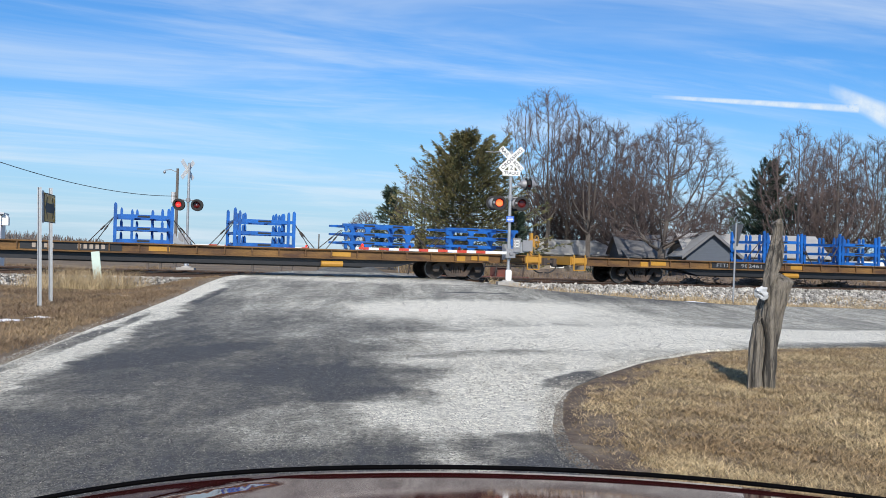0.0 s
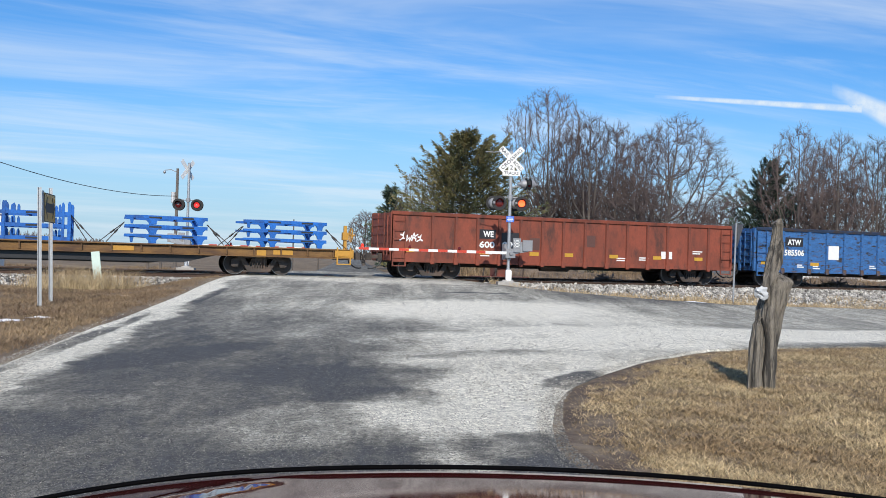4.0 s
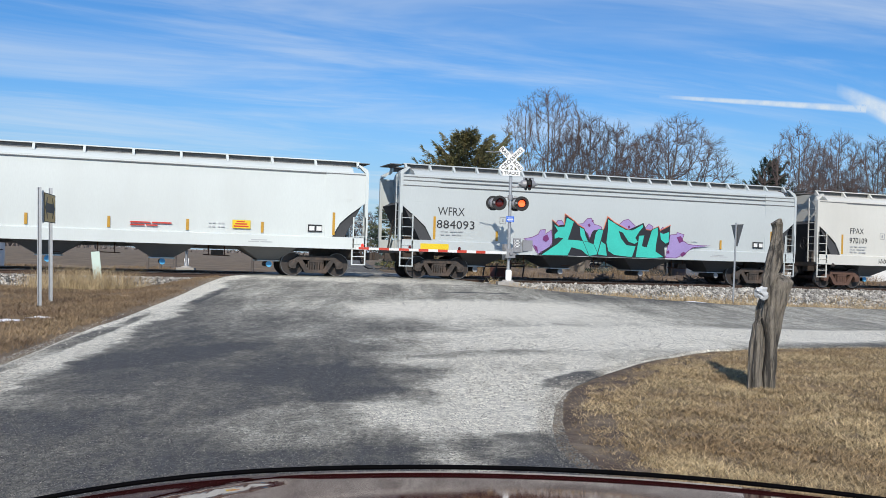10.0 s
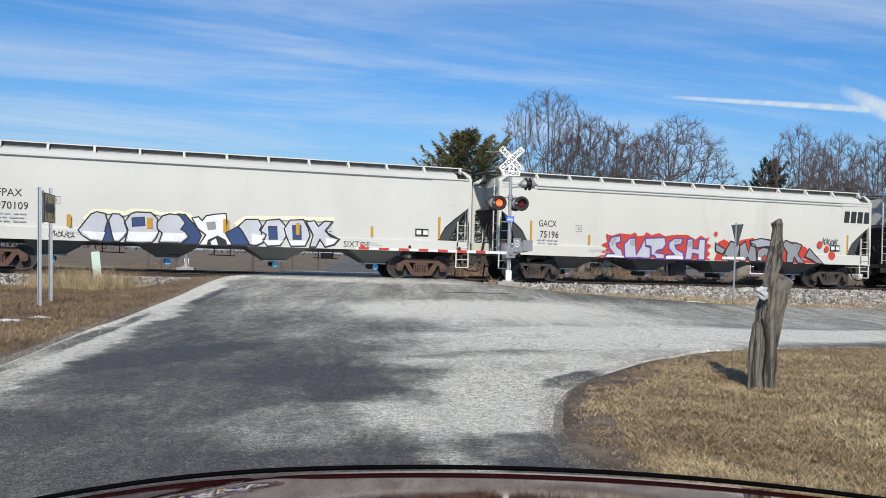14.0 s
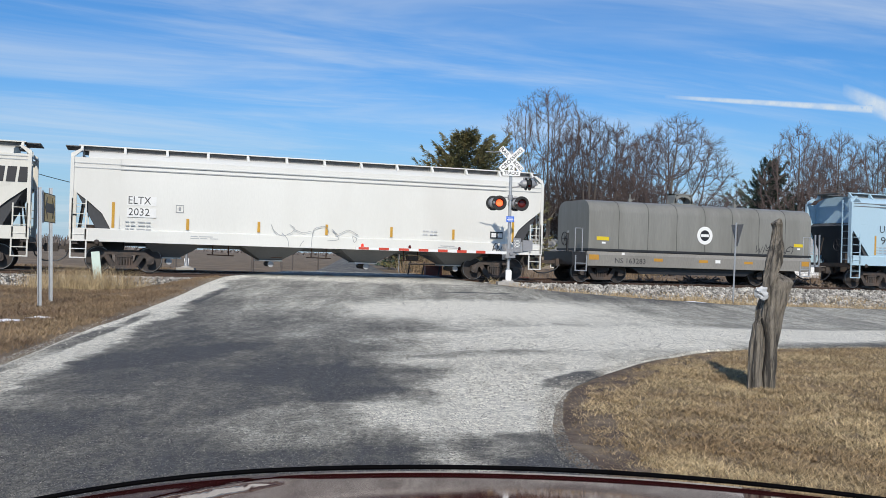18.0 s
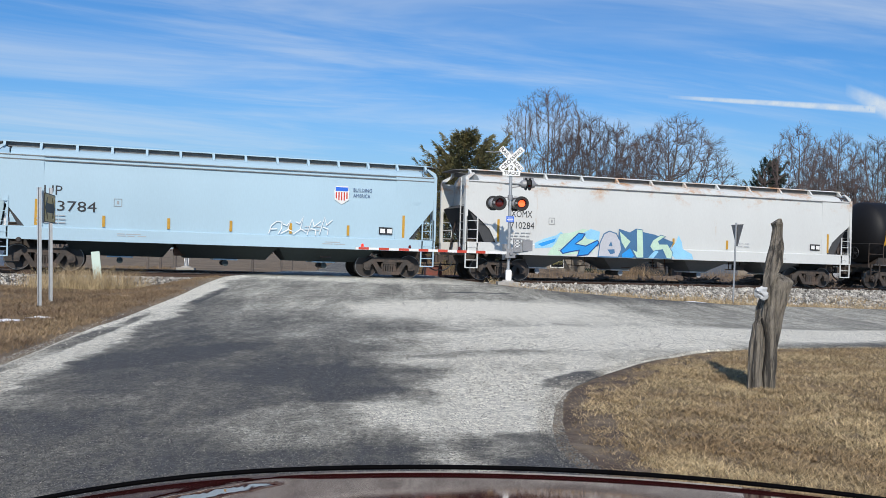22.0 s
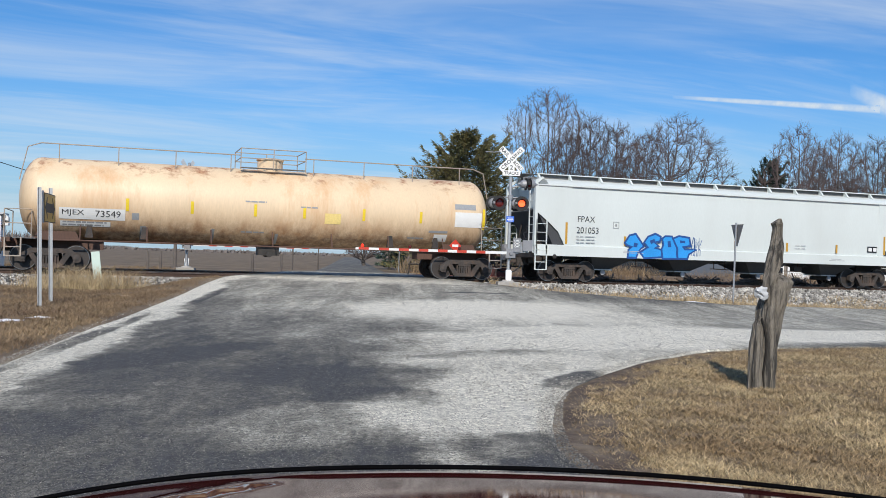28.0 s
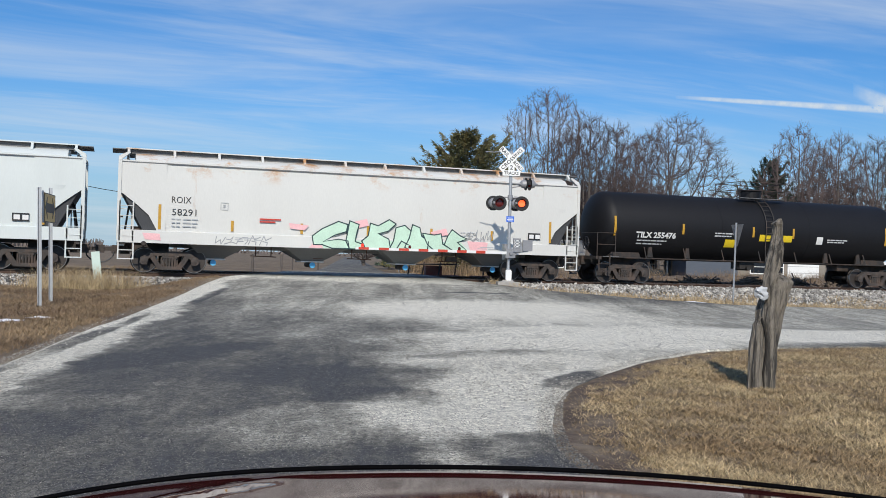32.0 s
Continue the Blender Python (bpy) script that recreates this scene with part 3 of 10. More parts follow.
def coupler(car, half, reach=0.62):
    for s in (-1, 1):
        bm = bmesh.new()
        box(bm, s * (half - 0.5), s * (half + 0.15), -0.17, 0.17, 0.66, 0.98)
        box(bm, s * (half + 0.1), s * (half + reach - 0.12), -0.07, 0.07, 0.76, 0.9)
        prism(bm, [(s * (half + reach - 0.2), -0.13), (s * (half + reach - 0.02), -0.16), (s * (half + reach + 0.06), -0.02), (s * (half + reach), 0.13), (s * (half + reach - 0.2), 0.14)], "z", 0.68, 0.98)
        part("coupler", bm, M["truck"], car)
        bm = bmesh.new()
        pts = [(s * (half + 0.05), -0.3, 0.74)] + [(s * (half + reach * k / 6), -0.3, 0.72 - 0.38 * math.sin(math.pi * min(1, k / 6 * 0.55 + 0.05))) for k in range(1, 7)]
        pipe(bm, pts, 0.028, 6)
        part("air_hose", bm, M["black"], car)


def ladder(car, x, y, z0, z1, w, rungs, material, name="ladder", side="x"):
    bm = bmesh.new()
    for d in (-w / 2, w / 2):
        if side == "x":
            box(bm, x + d - 0.025, x + d + 0.025, y - 0.02, y + 0.02, z0, z1)
        else:
            box(bm, x - 0.02, x + 0.02, y + d - 0.025, y + d + 0.025, z0, z1)
    for i in range(rungs):
        z = z0 + (z1 - z0) * (i + 0.5) / rungs
        a, b = ((x - w / 2, y - 0.03, z), (x + w / 2, y - 0.03, z)) if side == "x" else ((x, y - w / 2, z), (x, y + w / 2, z))
        tube(bm, a, b, 0.014, 6)
    part(name, bm, material, car)


def stirrup(car, x, material):
    bm = bmesh.new()
    for d in (-0.26, 0.26):
        box(bm, x + d - 0.025, x + d + 0.025, -1.58, -1.54, 0.48, 1.15)
    box(bm, x - 0.26, x + 0.26, -1.59, -1.53, 0.48, 0.52)
    box(bm, x - 0.26, x + 0.26, -1.585, -1.545, 0.80, 0.83)
    part("step", bm, material, car)


def brake_wheel(car, x, y, z, material):
    bm = bmesh.new()
    n = 20
    ring = [(x, y + math.cos(2 * math.pi * i / n) * 0.28, z + math.sin(2 * math.pi * i / n) * 0.28) for i in range(n + 1)]
    pipe(bm, ring, 0.02, 6)
    for i in range(0, n, 4):
        tube(bm, (x, y, z), ring[i], 0.013, 5)
    tube(bm, (x - 0.03, y, z), (x + 0.16, y, z), 0.04, 8)
    part("brake_wheel", bm, material, car)


def strips(car, L, y, spots):
    for x, z0, z1 in spots:
        bm = bmesh.new()
        box(bm, x - 0.05, x + 0.05, y - 0.004, y + 0.004, z0, z1)
        part("reflective_strip", bm, M["reflector"], car)


def hopper(label, L, paint, p):
    """A covered hopper; p: sill colour, number of hoppers, ribs, roof style."""
    H = L / 2
    car = thing("covered_hopper", label, "covered hopper car", group="freight train")
    zs, zr = 1.09, p.get("eave", 4.10)
    body_m, sill_m, under_m = M[paint], M[p.get("sill", paint)], M[p.get("under", "hopper_under")]
    # hull: a lofted shell whose ends slope in below
    xs = [-H + 0.60, -H + 0.64, -H + 1.05, -H + 1.50, -H + 1.56, -H + 3.2, 0, H - 3.2, H - 1.56, H - 1.50, H - 1.05, H - 0.64, H - 0.60]
    zb = [3.02, 3.00, 2.32, 1.60, 1.44, 1.44, 1.44, 1.44, 1.44, 1.60, 2.32, 3.00, 3.02]
    bulge = p.get("bulge", 0.05)
    bm = bmesh.new()
    rings = []
    for x, b in zip(xs, zb):
        h = zr - 1.44
        sec = [(-1.52, b)]
        for q in (0.35, 0.6, 0.8, 0.94):
            z = 1.44 + h * q
            if z > b + 0.02:
                sec.append((-1.52 - bulge * math.sin(math.pi * q), z))
            else:
                sec.append((-1.52, b + 0.004 * q))
        sec += [(-1.53, zr), (-1.36, zr + 0.15), (-0.95, zr + 0.27), (0, zr + 0.33)]
        sec += [(-y, z) for y, z in sec[-2::-1]]
        rings.append([bm.verts.new((x, y, z)) for y, z in sec])
    for a, b in zip(rings, rings[1:]):
        for i in range(len(a)):
            j = (i + 1) % len(a)
            bm.faces.new((a[i], a[j], b[j], b[i]))
    bm.faces.new(rings[0]), bm.faces.new(rings[-1][::-1])
    body = part("body", bm, body_m, car, smooth=True)
    # side sheets run past the hull to the corner posts
    for s in (-1, 1):
        w = 1.555
        for e in (-1, 1):
            bm = bmesh.new()
            pts = [(e * (H - 1.7), 1.50), (e * (H - 1.40), 1.54), (e * (H - 1.33), 1.68), (e * (H - 1.10), 2.10), (e * (H - 0.72), 2.44), (e * (H - 0.06), 2.95), (e * (H - 0.06), zr - 0.02), (e * (H - 1.7), zr - 0.02)]
            if p.get("square_end"):
                pts = [(e * (H - 1.7), 1.50), (e * (H - 1.16), 1.50), (e * (H - 0.06), 2.85), (e * (H - 0.06), zr - 0.02), (e * (H - 1.7), zr - 0.02)]
            prism(bm, pts, "y", s * (w - 0.03), s * (w + 0.012))
            part("side_sheet", bm, body_m, body)
        bm = bmesh.new()
        for z in p.get("ribs", (zr - 0.10,)):
            box(bm, -H + 0.06, H - 0.06, s * 1.583, s * 1.545, z, z + 0.032)
        part("seam", bm, M[p.get("seam", "seam_grey")], body)
        bm = bmesh.new()
        prism(bm, [(s * 1.40, zs), (s * 1.60, zs), (s * 1.60, 1.52), (s * 1.52, 1.56), (s * 1.40, 1.56)], "x", -H + 0.02, H - 0.02)
        part("side_sill", bm, sill_m, car)
        for e in (-1, 1):
            bm = bmesh.new()
            box(bm, e * (H - 0.12), e * H, s * 1.46, s * 1.60, 1.5, zr)
            prism(bm, [(e * (H - 0.12), zr), (e * H, zr), (e * (H - 0.02), zr + 0.12), (e * (H - 0.35), zr + 0.30), (e * (H - 0.42), zr + 0.26)], "y", s * 1.34, s * 1.52)
            part("corner_post", bm, body_m, car)
    for e in (-1, 1):
        # slope sheet: the shade on its underside is put into a near-black colour
        bm = bmesh.new()
        prism(bm, [(e * (H - 0.14), 2.98), (e * (H - 0.90), 1.56), (e * (H - 1.10), 1.20), (e * (H - 1.95), 1.20), (e * (H - 1.95), 1.42), (e * (H - 0.50), 3.14)], "y", -1.49, 1.49)
        part("slope_sheet", bm, M["slope_shade"], car)
        # cross panel added to stand for the shaded space below the slope
        bm = bmesh.new()
        prism(bm, [(e * (H - 1.18), 1.08), (e * (H - 1.12), 1.08), (e * (H - 1.06), 1.24), (e * (H - 1.12), 1.24)], "y", -1.46, 1.46)
        part("shade_panel", bm, M["slope_shade"], car)
        bm = bmesh.new()
        box(bm, e * (H - 0.3), e * (H - 0.02), -1.55, 1.55, 1.0, 1.18)
        box(bm, e * (H - 1.9), e * (H - 0.3), -0.35, 0.35, 0.75, 1.15)
        for y in (-0.9, 0.9):
            tube(bm, (e * (H - 0.25), y, 1.15), (e * (H - 0.42), y * 0.8, 2.48), 0.035, 6)
        part("end_sill", bm, M["steel_dark"], car)
        for s in (-1, 1):
            ladder(car, e * (H - 0.33), s * 1.58, 1.15, 2.35 + (0.25 if e < 0 else 0), 0.46, 4, body_m)
        ladder(car, e * (H - 0.02), -1.2, 1.2, 4.2, 0.45, 9, body_m, "end_ladder", "y")
        stirrup(car, e * (H - 0.33), body_m)
        bm = bmesh.new()
        box(bm, e * (H - 0.35), e * (H + 0.22), -0.85, 0.85, zr + 0.42, zr + 0.45)
        part("end_platform", bm, M["grating"], car)
    # end air gear at the near corner
    bm = bmesh.new()
    tube(bm, (H - 0.9, -0.5, 1.35), (H - 0.9, 0.5, 1.35), 0.2, 12)
    part("air_reservoir", bm, M["truck"], car)
    bm = bmesh.new()
    box(bm, -H + 0.5, -H + 0.9, -0.6, -0.2, 1.2, 1.7)
    part("brake_gear", bm, M["truck"], car)
    brake_wheel(car, -H + 0.06, -0.65, 2.05, M["black"])
    # running boards on brackets
    for s in (-1, 1):
        bm = bmesh.new()
        box(bm, -H + 0.25, H - 0.25, s * 0.62, s * 1.06, zr + 0.43, zr + 0.455)
        part("running_board", bm, M["grating"], car)
        bm = bmesh.new()
        box(bm, -H + 0.25, H - 0.25, s * 1.06, s * 1.085, zr + 0.43, zr + 0.47)
        part("board_edge", bm, body_m, car)
        # dark strip added for the shaded gap between roof and running board
        bm = bmesh.new()
        box(bm, -H + 0.4, H - 0.4, s * 0.90, s * 0.93, zr + 0.27, zr + 0.43)
        part("board_shade", bm, M["grating"], car)
    nb = p.get("brackets", 12)
    for i in range(nb):
        x = -H + 0.35 + (L - 0.7) * i / (nb - 1)
        for sgn in (-1, 1):
            bm = bmesh.new()
            prism(bm, [(sgn * y, zr + z) for y, z in ((1.08, 0.43), (1.10, 0.40), (1.32, 0.17), (1.22, 0.19), (0.98, 0.26), (0.98, 0.43))], "x", x - 0.045, x + 0.045)
            part("bracket", bm, body_m, car)
    bm = bmesh.new()
    for i in range(6):
        x = -H + 1.6 + (L - 3.2) * i / 5
        tube(bm, (x, 0, zr + 0.3), (x, 0, zr + 0.43), 0.38, 14)
    part("roof_hatches", bm, M["grating"], car)
    # hoppers below the sill
    n = p.get("bins", 4)
    step = 0.2067 * L if n == 4 else (L - 4.8) / n
    a = -step * n / 2
    for i in range(n):
        c = a + step * (i + 0.5)
        hw = 1.28 if n == 4 else step * 0.5
        lo, hi = (0.98 if i == 0 and n == 4 else hw), (0.98 if i == n - 1 and n == 4 else hw)
        foot_w = hw * 0.80 if p.get("wide_bins") else 0.40
        top, bot = [(c - lo, 1.12), (c + hi, 1.12)], [(c - foot_w, 0.58), (c + foot_w, 0.58)]
        bm = bmesh.new()
        v = [bm.verts.new((x, y, z)) for (x, z), yy in ((top[0], 1.38), (top[1], 1.38), (bot[1], 0.55), (bot[0], 0.55)) for y in (-yy, yy)]
        q = [(0, 2, 4, 6), (7, 5, 3, 1), (0, 1, 3, 2), (2, 3, 5, 4), (4, 5, 7, 6), (6, 7, 1, 0)]
        for f in q:
            bm.faces.new([v[k] for k in f])
        box(bm, c - step / 2 + 0.02, c + step / 2 - 0.02, -1.38, 1.38, 1.12, 1.46)
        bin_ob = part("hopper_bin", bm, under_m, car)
        bm = bmesh.new()
        box(bm, c - 0.46, c + 0.46, -0.62, 0.62, 0.53, 0.58)
        part("outlet_frame", bm, body_m, bin_ob)
        bm = bmesh.new()
        tube(bm, (c, -0.60, 0.42), (c, 0.60, 0.42), 0.10, 12)
        part("outlet_tube", bm, M["truck"], bin_ob)
        bm = bmesh.new()
        spin(bm, [(-0.66, 0.05), (-0.66, 0.115), (-0.60, 0.115), (-0.58, 0.10)], "y", 14, (c, 0, 0.42))
        part("outlet_cap", bm, M[p.get("cap", "cap_blue")], bin_ob)
    bm = bmesh.new()
    box(bm, -H + 1.5, H - 1.5, -0.3, 0.3, 0.95, 1.3)
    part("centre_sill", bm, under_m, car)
    # brake rigging hung between the hoppers
    bm = bmesh.new()
    spin(bm, [(-0.02, 0.06), (0.0, 0.17), (0.42, 0.17), (0.46, 0.06)], "x", 12, (1.2 - step / 2 - 1.2, -0.62, 0.82))
    part("brake_cylinder", bm, M["truck_rust"], car, "rusty brake cylinder")
    bm = bmesh.new()
    box(bm, step - 0.22, step + 0.22, -0.9, -0.6, 0.72, 0.92)
    part("brake_valve", bm, M["truck"], car)
    for x0 in (-step, 0.0, step):
        bm = bmesh.new()
        tube(bm, (x0 - 0.5, -0.5, 0.72), (x0 + 0.5, -0.5, 0.70), 0.022, 6)
        tube(bm, (x0 + 0.3, -0.5, 0.70), (x0 + 0.3, -0.5, 1.1), 0.022, 6)
        tube(bm, (x0 - 0.3, -0.5, 0.72), (x0 - 0.3, -0.5, 1.1), 0.022, 6)
        part("brake_rod", bm, M["truck_rust"], car)
    for e in (-1, 1):
        build_truck(car, e * (H - p.get("inset", 1.9)), colour=p.get("truck"))
    coupler(car, H, 0.6)
    sp = [(-H + 1.48, 1.60, 2.52), (H - 1.35, 1.62, 2.50)]
    k = p.get("marks", 5)
    for i in range(k):
        sp.append((-H + 1.48 + (L - 2.83) * (i + 1) / (k + 1), 1.62, 2.02))
    strips(car, L, -1.574, sp)
    # stencilled notices
    bars("sill_print", -H + 4.2, 1.30, [(0, [(0, 0.3), (0.35, 0.6), (0.7, 1.0)], 0.03), (0.07, [(0, 0.25), (0.3, 0.8)], 0.03)], -1.606, M["pale_print2"], car)
    bars("sill_print", H - 4.6, 1.26, [(0, [(0, 0.4), (0.45, 0.9)], 0.03), (0.07, [(0.1, 0.7)], 0.03)], -1.606, M["pale_print2"], car)
    bm = bmesh.new()
    box(bm, H - 2.35, H - 1.80, -1.582, -1.570, 1.72, 2.0)
    pl = part("notice_plate", bm, M["black"], car)
    bm = bmesh.new()
    for d in (0.05, 0.33):
        box(bm, H - 2.35 + d, H - 2.15 + d, -1.585, -1.581, 1.77, 1.94)
    part("notice_print", bm, M["letter_white"], pl)
    return car


def marks(car, H, rows, y=-1.577, material="letter_black"):
    """Reporting marks: (text, start from the left end, base, height, width)."""
    for text, x, z, h, w in rows:
        words("lettering", text, -H + x, z, h, w, y, M[material], car)


def gondola(label, L, paint, p):
    H, zt, zb = L / 2, p.get("top", 2.68), 0.70
    car = thing("gondola_car", label, "gondola car", group="freight train")
    m = M[paint]
    for s in (-1, 1):
        bm = bmesh.new()
        box(bm, -H, H, s * 1.44, s * 1.50, zb, zt - 0.1)
        side = part("side_wall", bm, m, car)
        bm = bmesh.new()
        prism(bm, [(s * 1.40, zt - 0.14), (s * 1.56, zt - 0.14), (s * 1.58, zt - 0.02), (s * 1.52, zt), (s * 1.42, zt)], "x", -H, H)
        part("top_chord", bm, M[p.get("chord", paint)], car)
        bm = bmesh.new()
        box(bm, -H + 0.05, H - 0.05, s * 1.42, s * 1.55, zb - 0.04, zb + 0.12)
        part("side_sill", bm, m, car)
        bm = bmesh.new()
        prism(bm, [(-0.075, s * 1.50), (0.075, s * 1.50), (0.05, s * 1.575), (-0.05, s * 1.575)], "z", zb - 0.02, zt - 0.13)
        rib = mesh_of(bm, "stake", m)
        bm = bmesh.new()
        prism(bm, [(-0.07, zb - 0.10), (0.07, zb - 0.10), (0.11, zb + 0.04), (0.07, zb + 0.16), (-0.07, zb + 0.16), (-0.11, zb + 0.04)], "y", s * 1.50, s * 1.60)
        tab = mesh_of(bm, "stake_foot", M[p.get("foot", paint)])
        for x in p["stakes"]:
            stake = part("stake", rib, m, side, at=pose(x - H, 0, 0))
            part("stake_foot", tab, None, car, at=pose(x - H, 0, 0))
    for e in (-1, 1):
        bm = bmesh.new()
        box(bm, e * (H - 0.06), e * H, -1.5, 1.5, zb, zt - 0.06)
        end = part("end_wall", bm, m, car)
        bm = bmesh.new()
        for z in (1.05, 1.4, 1.75, 2.1, 2.42):
            box(bm, e * (H - 0.01), e * (H + (0.02 if p.get("flat_end") else 0.08)), -1.40, 1.40, z, z + 0.12)
        for y in (-1.52, -0.5, 0.5, 1.4):
            box(bm, e * (H - 0.01), e * (H + (0.03 if p.get("flat_end") else 0.1)), y, y + 0.12, zb, zt - 0.04)
        part("end_rib", bm, m, end)
        ladder(car, e * (H - 0.32), -1.56, 1.0, 2.5, 0.5, 4, m)
        ladder(car, e * (H + 0.12), -1.1, 0.9, 2.5, 0.45, 5, m, "end_ladder", "y")
        stirrup(car, e * (H - 0.32), m)
        bm = bmesh.new()
        box(bm, e * (H - 2.2), e * H, -0.4, 0.4, 0.62, 0.95)
        part("draft_sill", bm, M["steel_dark"], car)
    bm = bmesh.new()
    box(bm, -H, H, -1.44, 1.44, 0.95, 1.02)
    part("floor", bm, M["steel_dark"], car)
    bm = bmesh.new()
    box(bm, -H + 2.5, H - 2.5, -0.3, 0.3, 0.5, 0.95)
    tube(bm, (-1.2, -0.9, 0.62), (0.1, -0.9, 0.62), 0.2, 12)
    for x in (-3.4, -1.6, 0.4, 2.2, 4.0):
        box(bm, x, x + 0.1, -1.4, 1.4, 0.66, 0.95)
    tube(bm, (-4.5, -1.1, 0.62), (4.5, -1.1, 0.62), 0.025, 6)
    part("underframe", bm, M["steel_dark"], car)
    brake_wheel(car, H + 0.16, -0.7, 2.1, M["black"])
    for e in (-1, 1):
        build_truck(car, e * (H - 1.85))
    coupler(car, H, 0.62)
    for x in p["tape"]:
        bm = bmesh.new()
        box(bm, -H + x, -H + x + p.get("tape_w", 0.55), -1.512, -1.503, p.get("tape_z", 1.0), p.get("tape_z", 1.0) + 0.15)
        part("reflective_tape", bm, M["reflector"], car)
    return car


def flat(label, p):
    L = 27.05
    H = L / 2
    car = thing("flat_car", label, "flat car", group="freight train")
    bm = bmesh.new()
    box(bm, -H + 0.5, H - 0.5, -1.42, 1.42, 1.00, 1.08)
    part("deck", bm, M["deck_wood"], car, "weathered deck")
    for s in (-1, 1):
        bm = bmesh.new()
        prism(bm, [(s * 1.35, 0.70), (s * 1.55, 0.70), (s * 1.55, 0.735), (s * 1.46, 0.76), (s * 1.46, 1.02), (s * 1.56, 1.03), (s * 1.56, 1.075), (s * 1.35, 1.075)], "x", -H + 0.1, H - 0.1)
        side = part("side_sill", bm, M["flat_yellow"], car)
        bm = bmesh.new()
        box(bm, -0.025, 0.025, s * 1.46, s * 1.54, 0.76, 1.03)
        rib = mesh_of(bm, "stiffener", M["flat_yellow"])
        for i in range(26):
            part("stiffener", rib, None, side, at=pose(-H + 0.8 + (L - 1.6) * i / 25, 0, 0))
    for x in (-9.6, -2.2, 4.6, 10.4):
        bm = bmesh.new()
        box(bm, x, x + 0.75, -1.475, -1.463, 0.80, 0.98)
        part("paint_patch", bm, M["patch_yellow"], car, "bright yellow panel")
    bm = bmesh.new()
    box(bm, -H + p["panel"][0], -H + p["panel"][1], -1.478, -1.464, 0.762, 1.028)
    part("stencil_panel", bm, M["black"], car, "black stencil panel")
    bm = bmesh.new()
    prism(bm, [(-H + 5.0, 0.72), (-H + 7.6, 0.36), (H - 7.6, 0.36), (H - 5.0, 0.72)], "y", -0.62, 0.62)
    prism(bm, [(-H + 5.2, 0.72), (-H + 6.4, 0.42), (H - 6.4, 0.42), (H - 5.2, 0.72)], "y", -1.36, -1.28)
    part("centre_sill", bm, M["black"], car)
    for x in p.get("tank", (1.0,)):
        bm = bmesh.new()
        tube(bm, (x, -1.4, 0.5), (x + 0.85, -1.4, 0.5), 0.12, 10)
        part("air_reservoir", bm, M["patch_yellow"], car)
    for e in (-1, 1):
        bm = bmesh.new()
        box(bm, e * (H - 0.6), e * H, -1.5, 1.5, 0.72, 1.08)
        box(bm, e * (H - 1.5), e * (H - 0.6), -0.5, 0.5, 0.7, 1.0)
        box(bm, e * (H - 0.75), e * (H - 0.05), -1.56, -1.46, 0.76, 1.05)
        part("end_sill", bm, M["patch_yellow"], car)
        stirrup(car, e * (H - 0.4), M["patch_yellow"])
        build_truck(car, e * (H - 3.6), 0.419)
        bm = bmesh.new()
        box(bm, e * (H - 3.75), e * (H - 3.4), -1.5, -1.3, 0.68, 0.95)
        part("side_bearing", bm, M["patch_yellow"], car)
    bm = bmesh.new()
    box(bm, H - 0.28, H - 0.16, -0.95, -0.82, 1.05, 2.02)
    box(bm, H - 0.34, H - 0.1, -1.0, -0.78, 1.45, 1.75)
    part("brake_post", bm, M["patch_yellow"], car)
    brake_wheel(car, H + 0.02, -0.88, 1.65, M["patch_yellow"])
    coupler(car, H, 0.62)
    return car


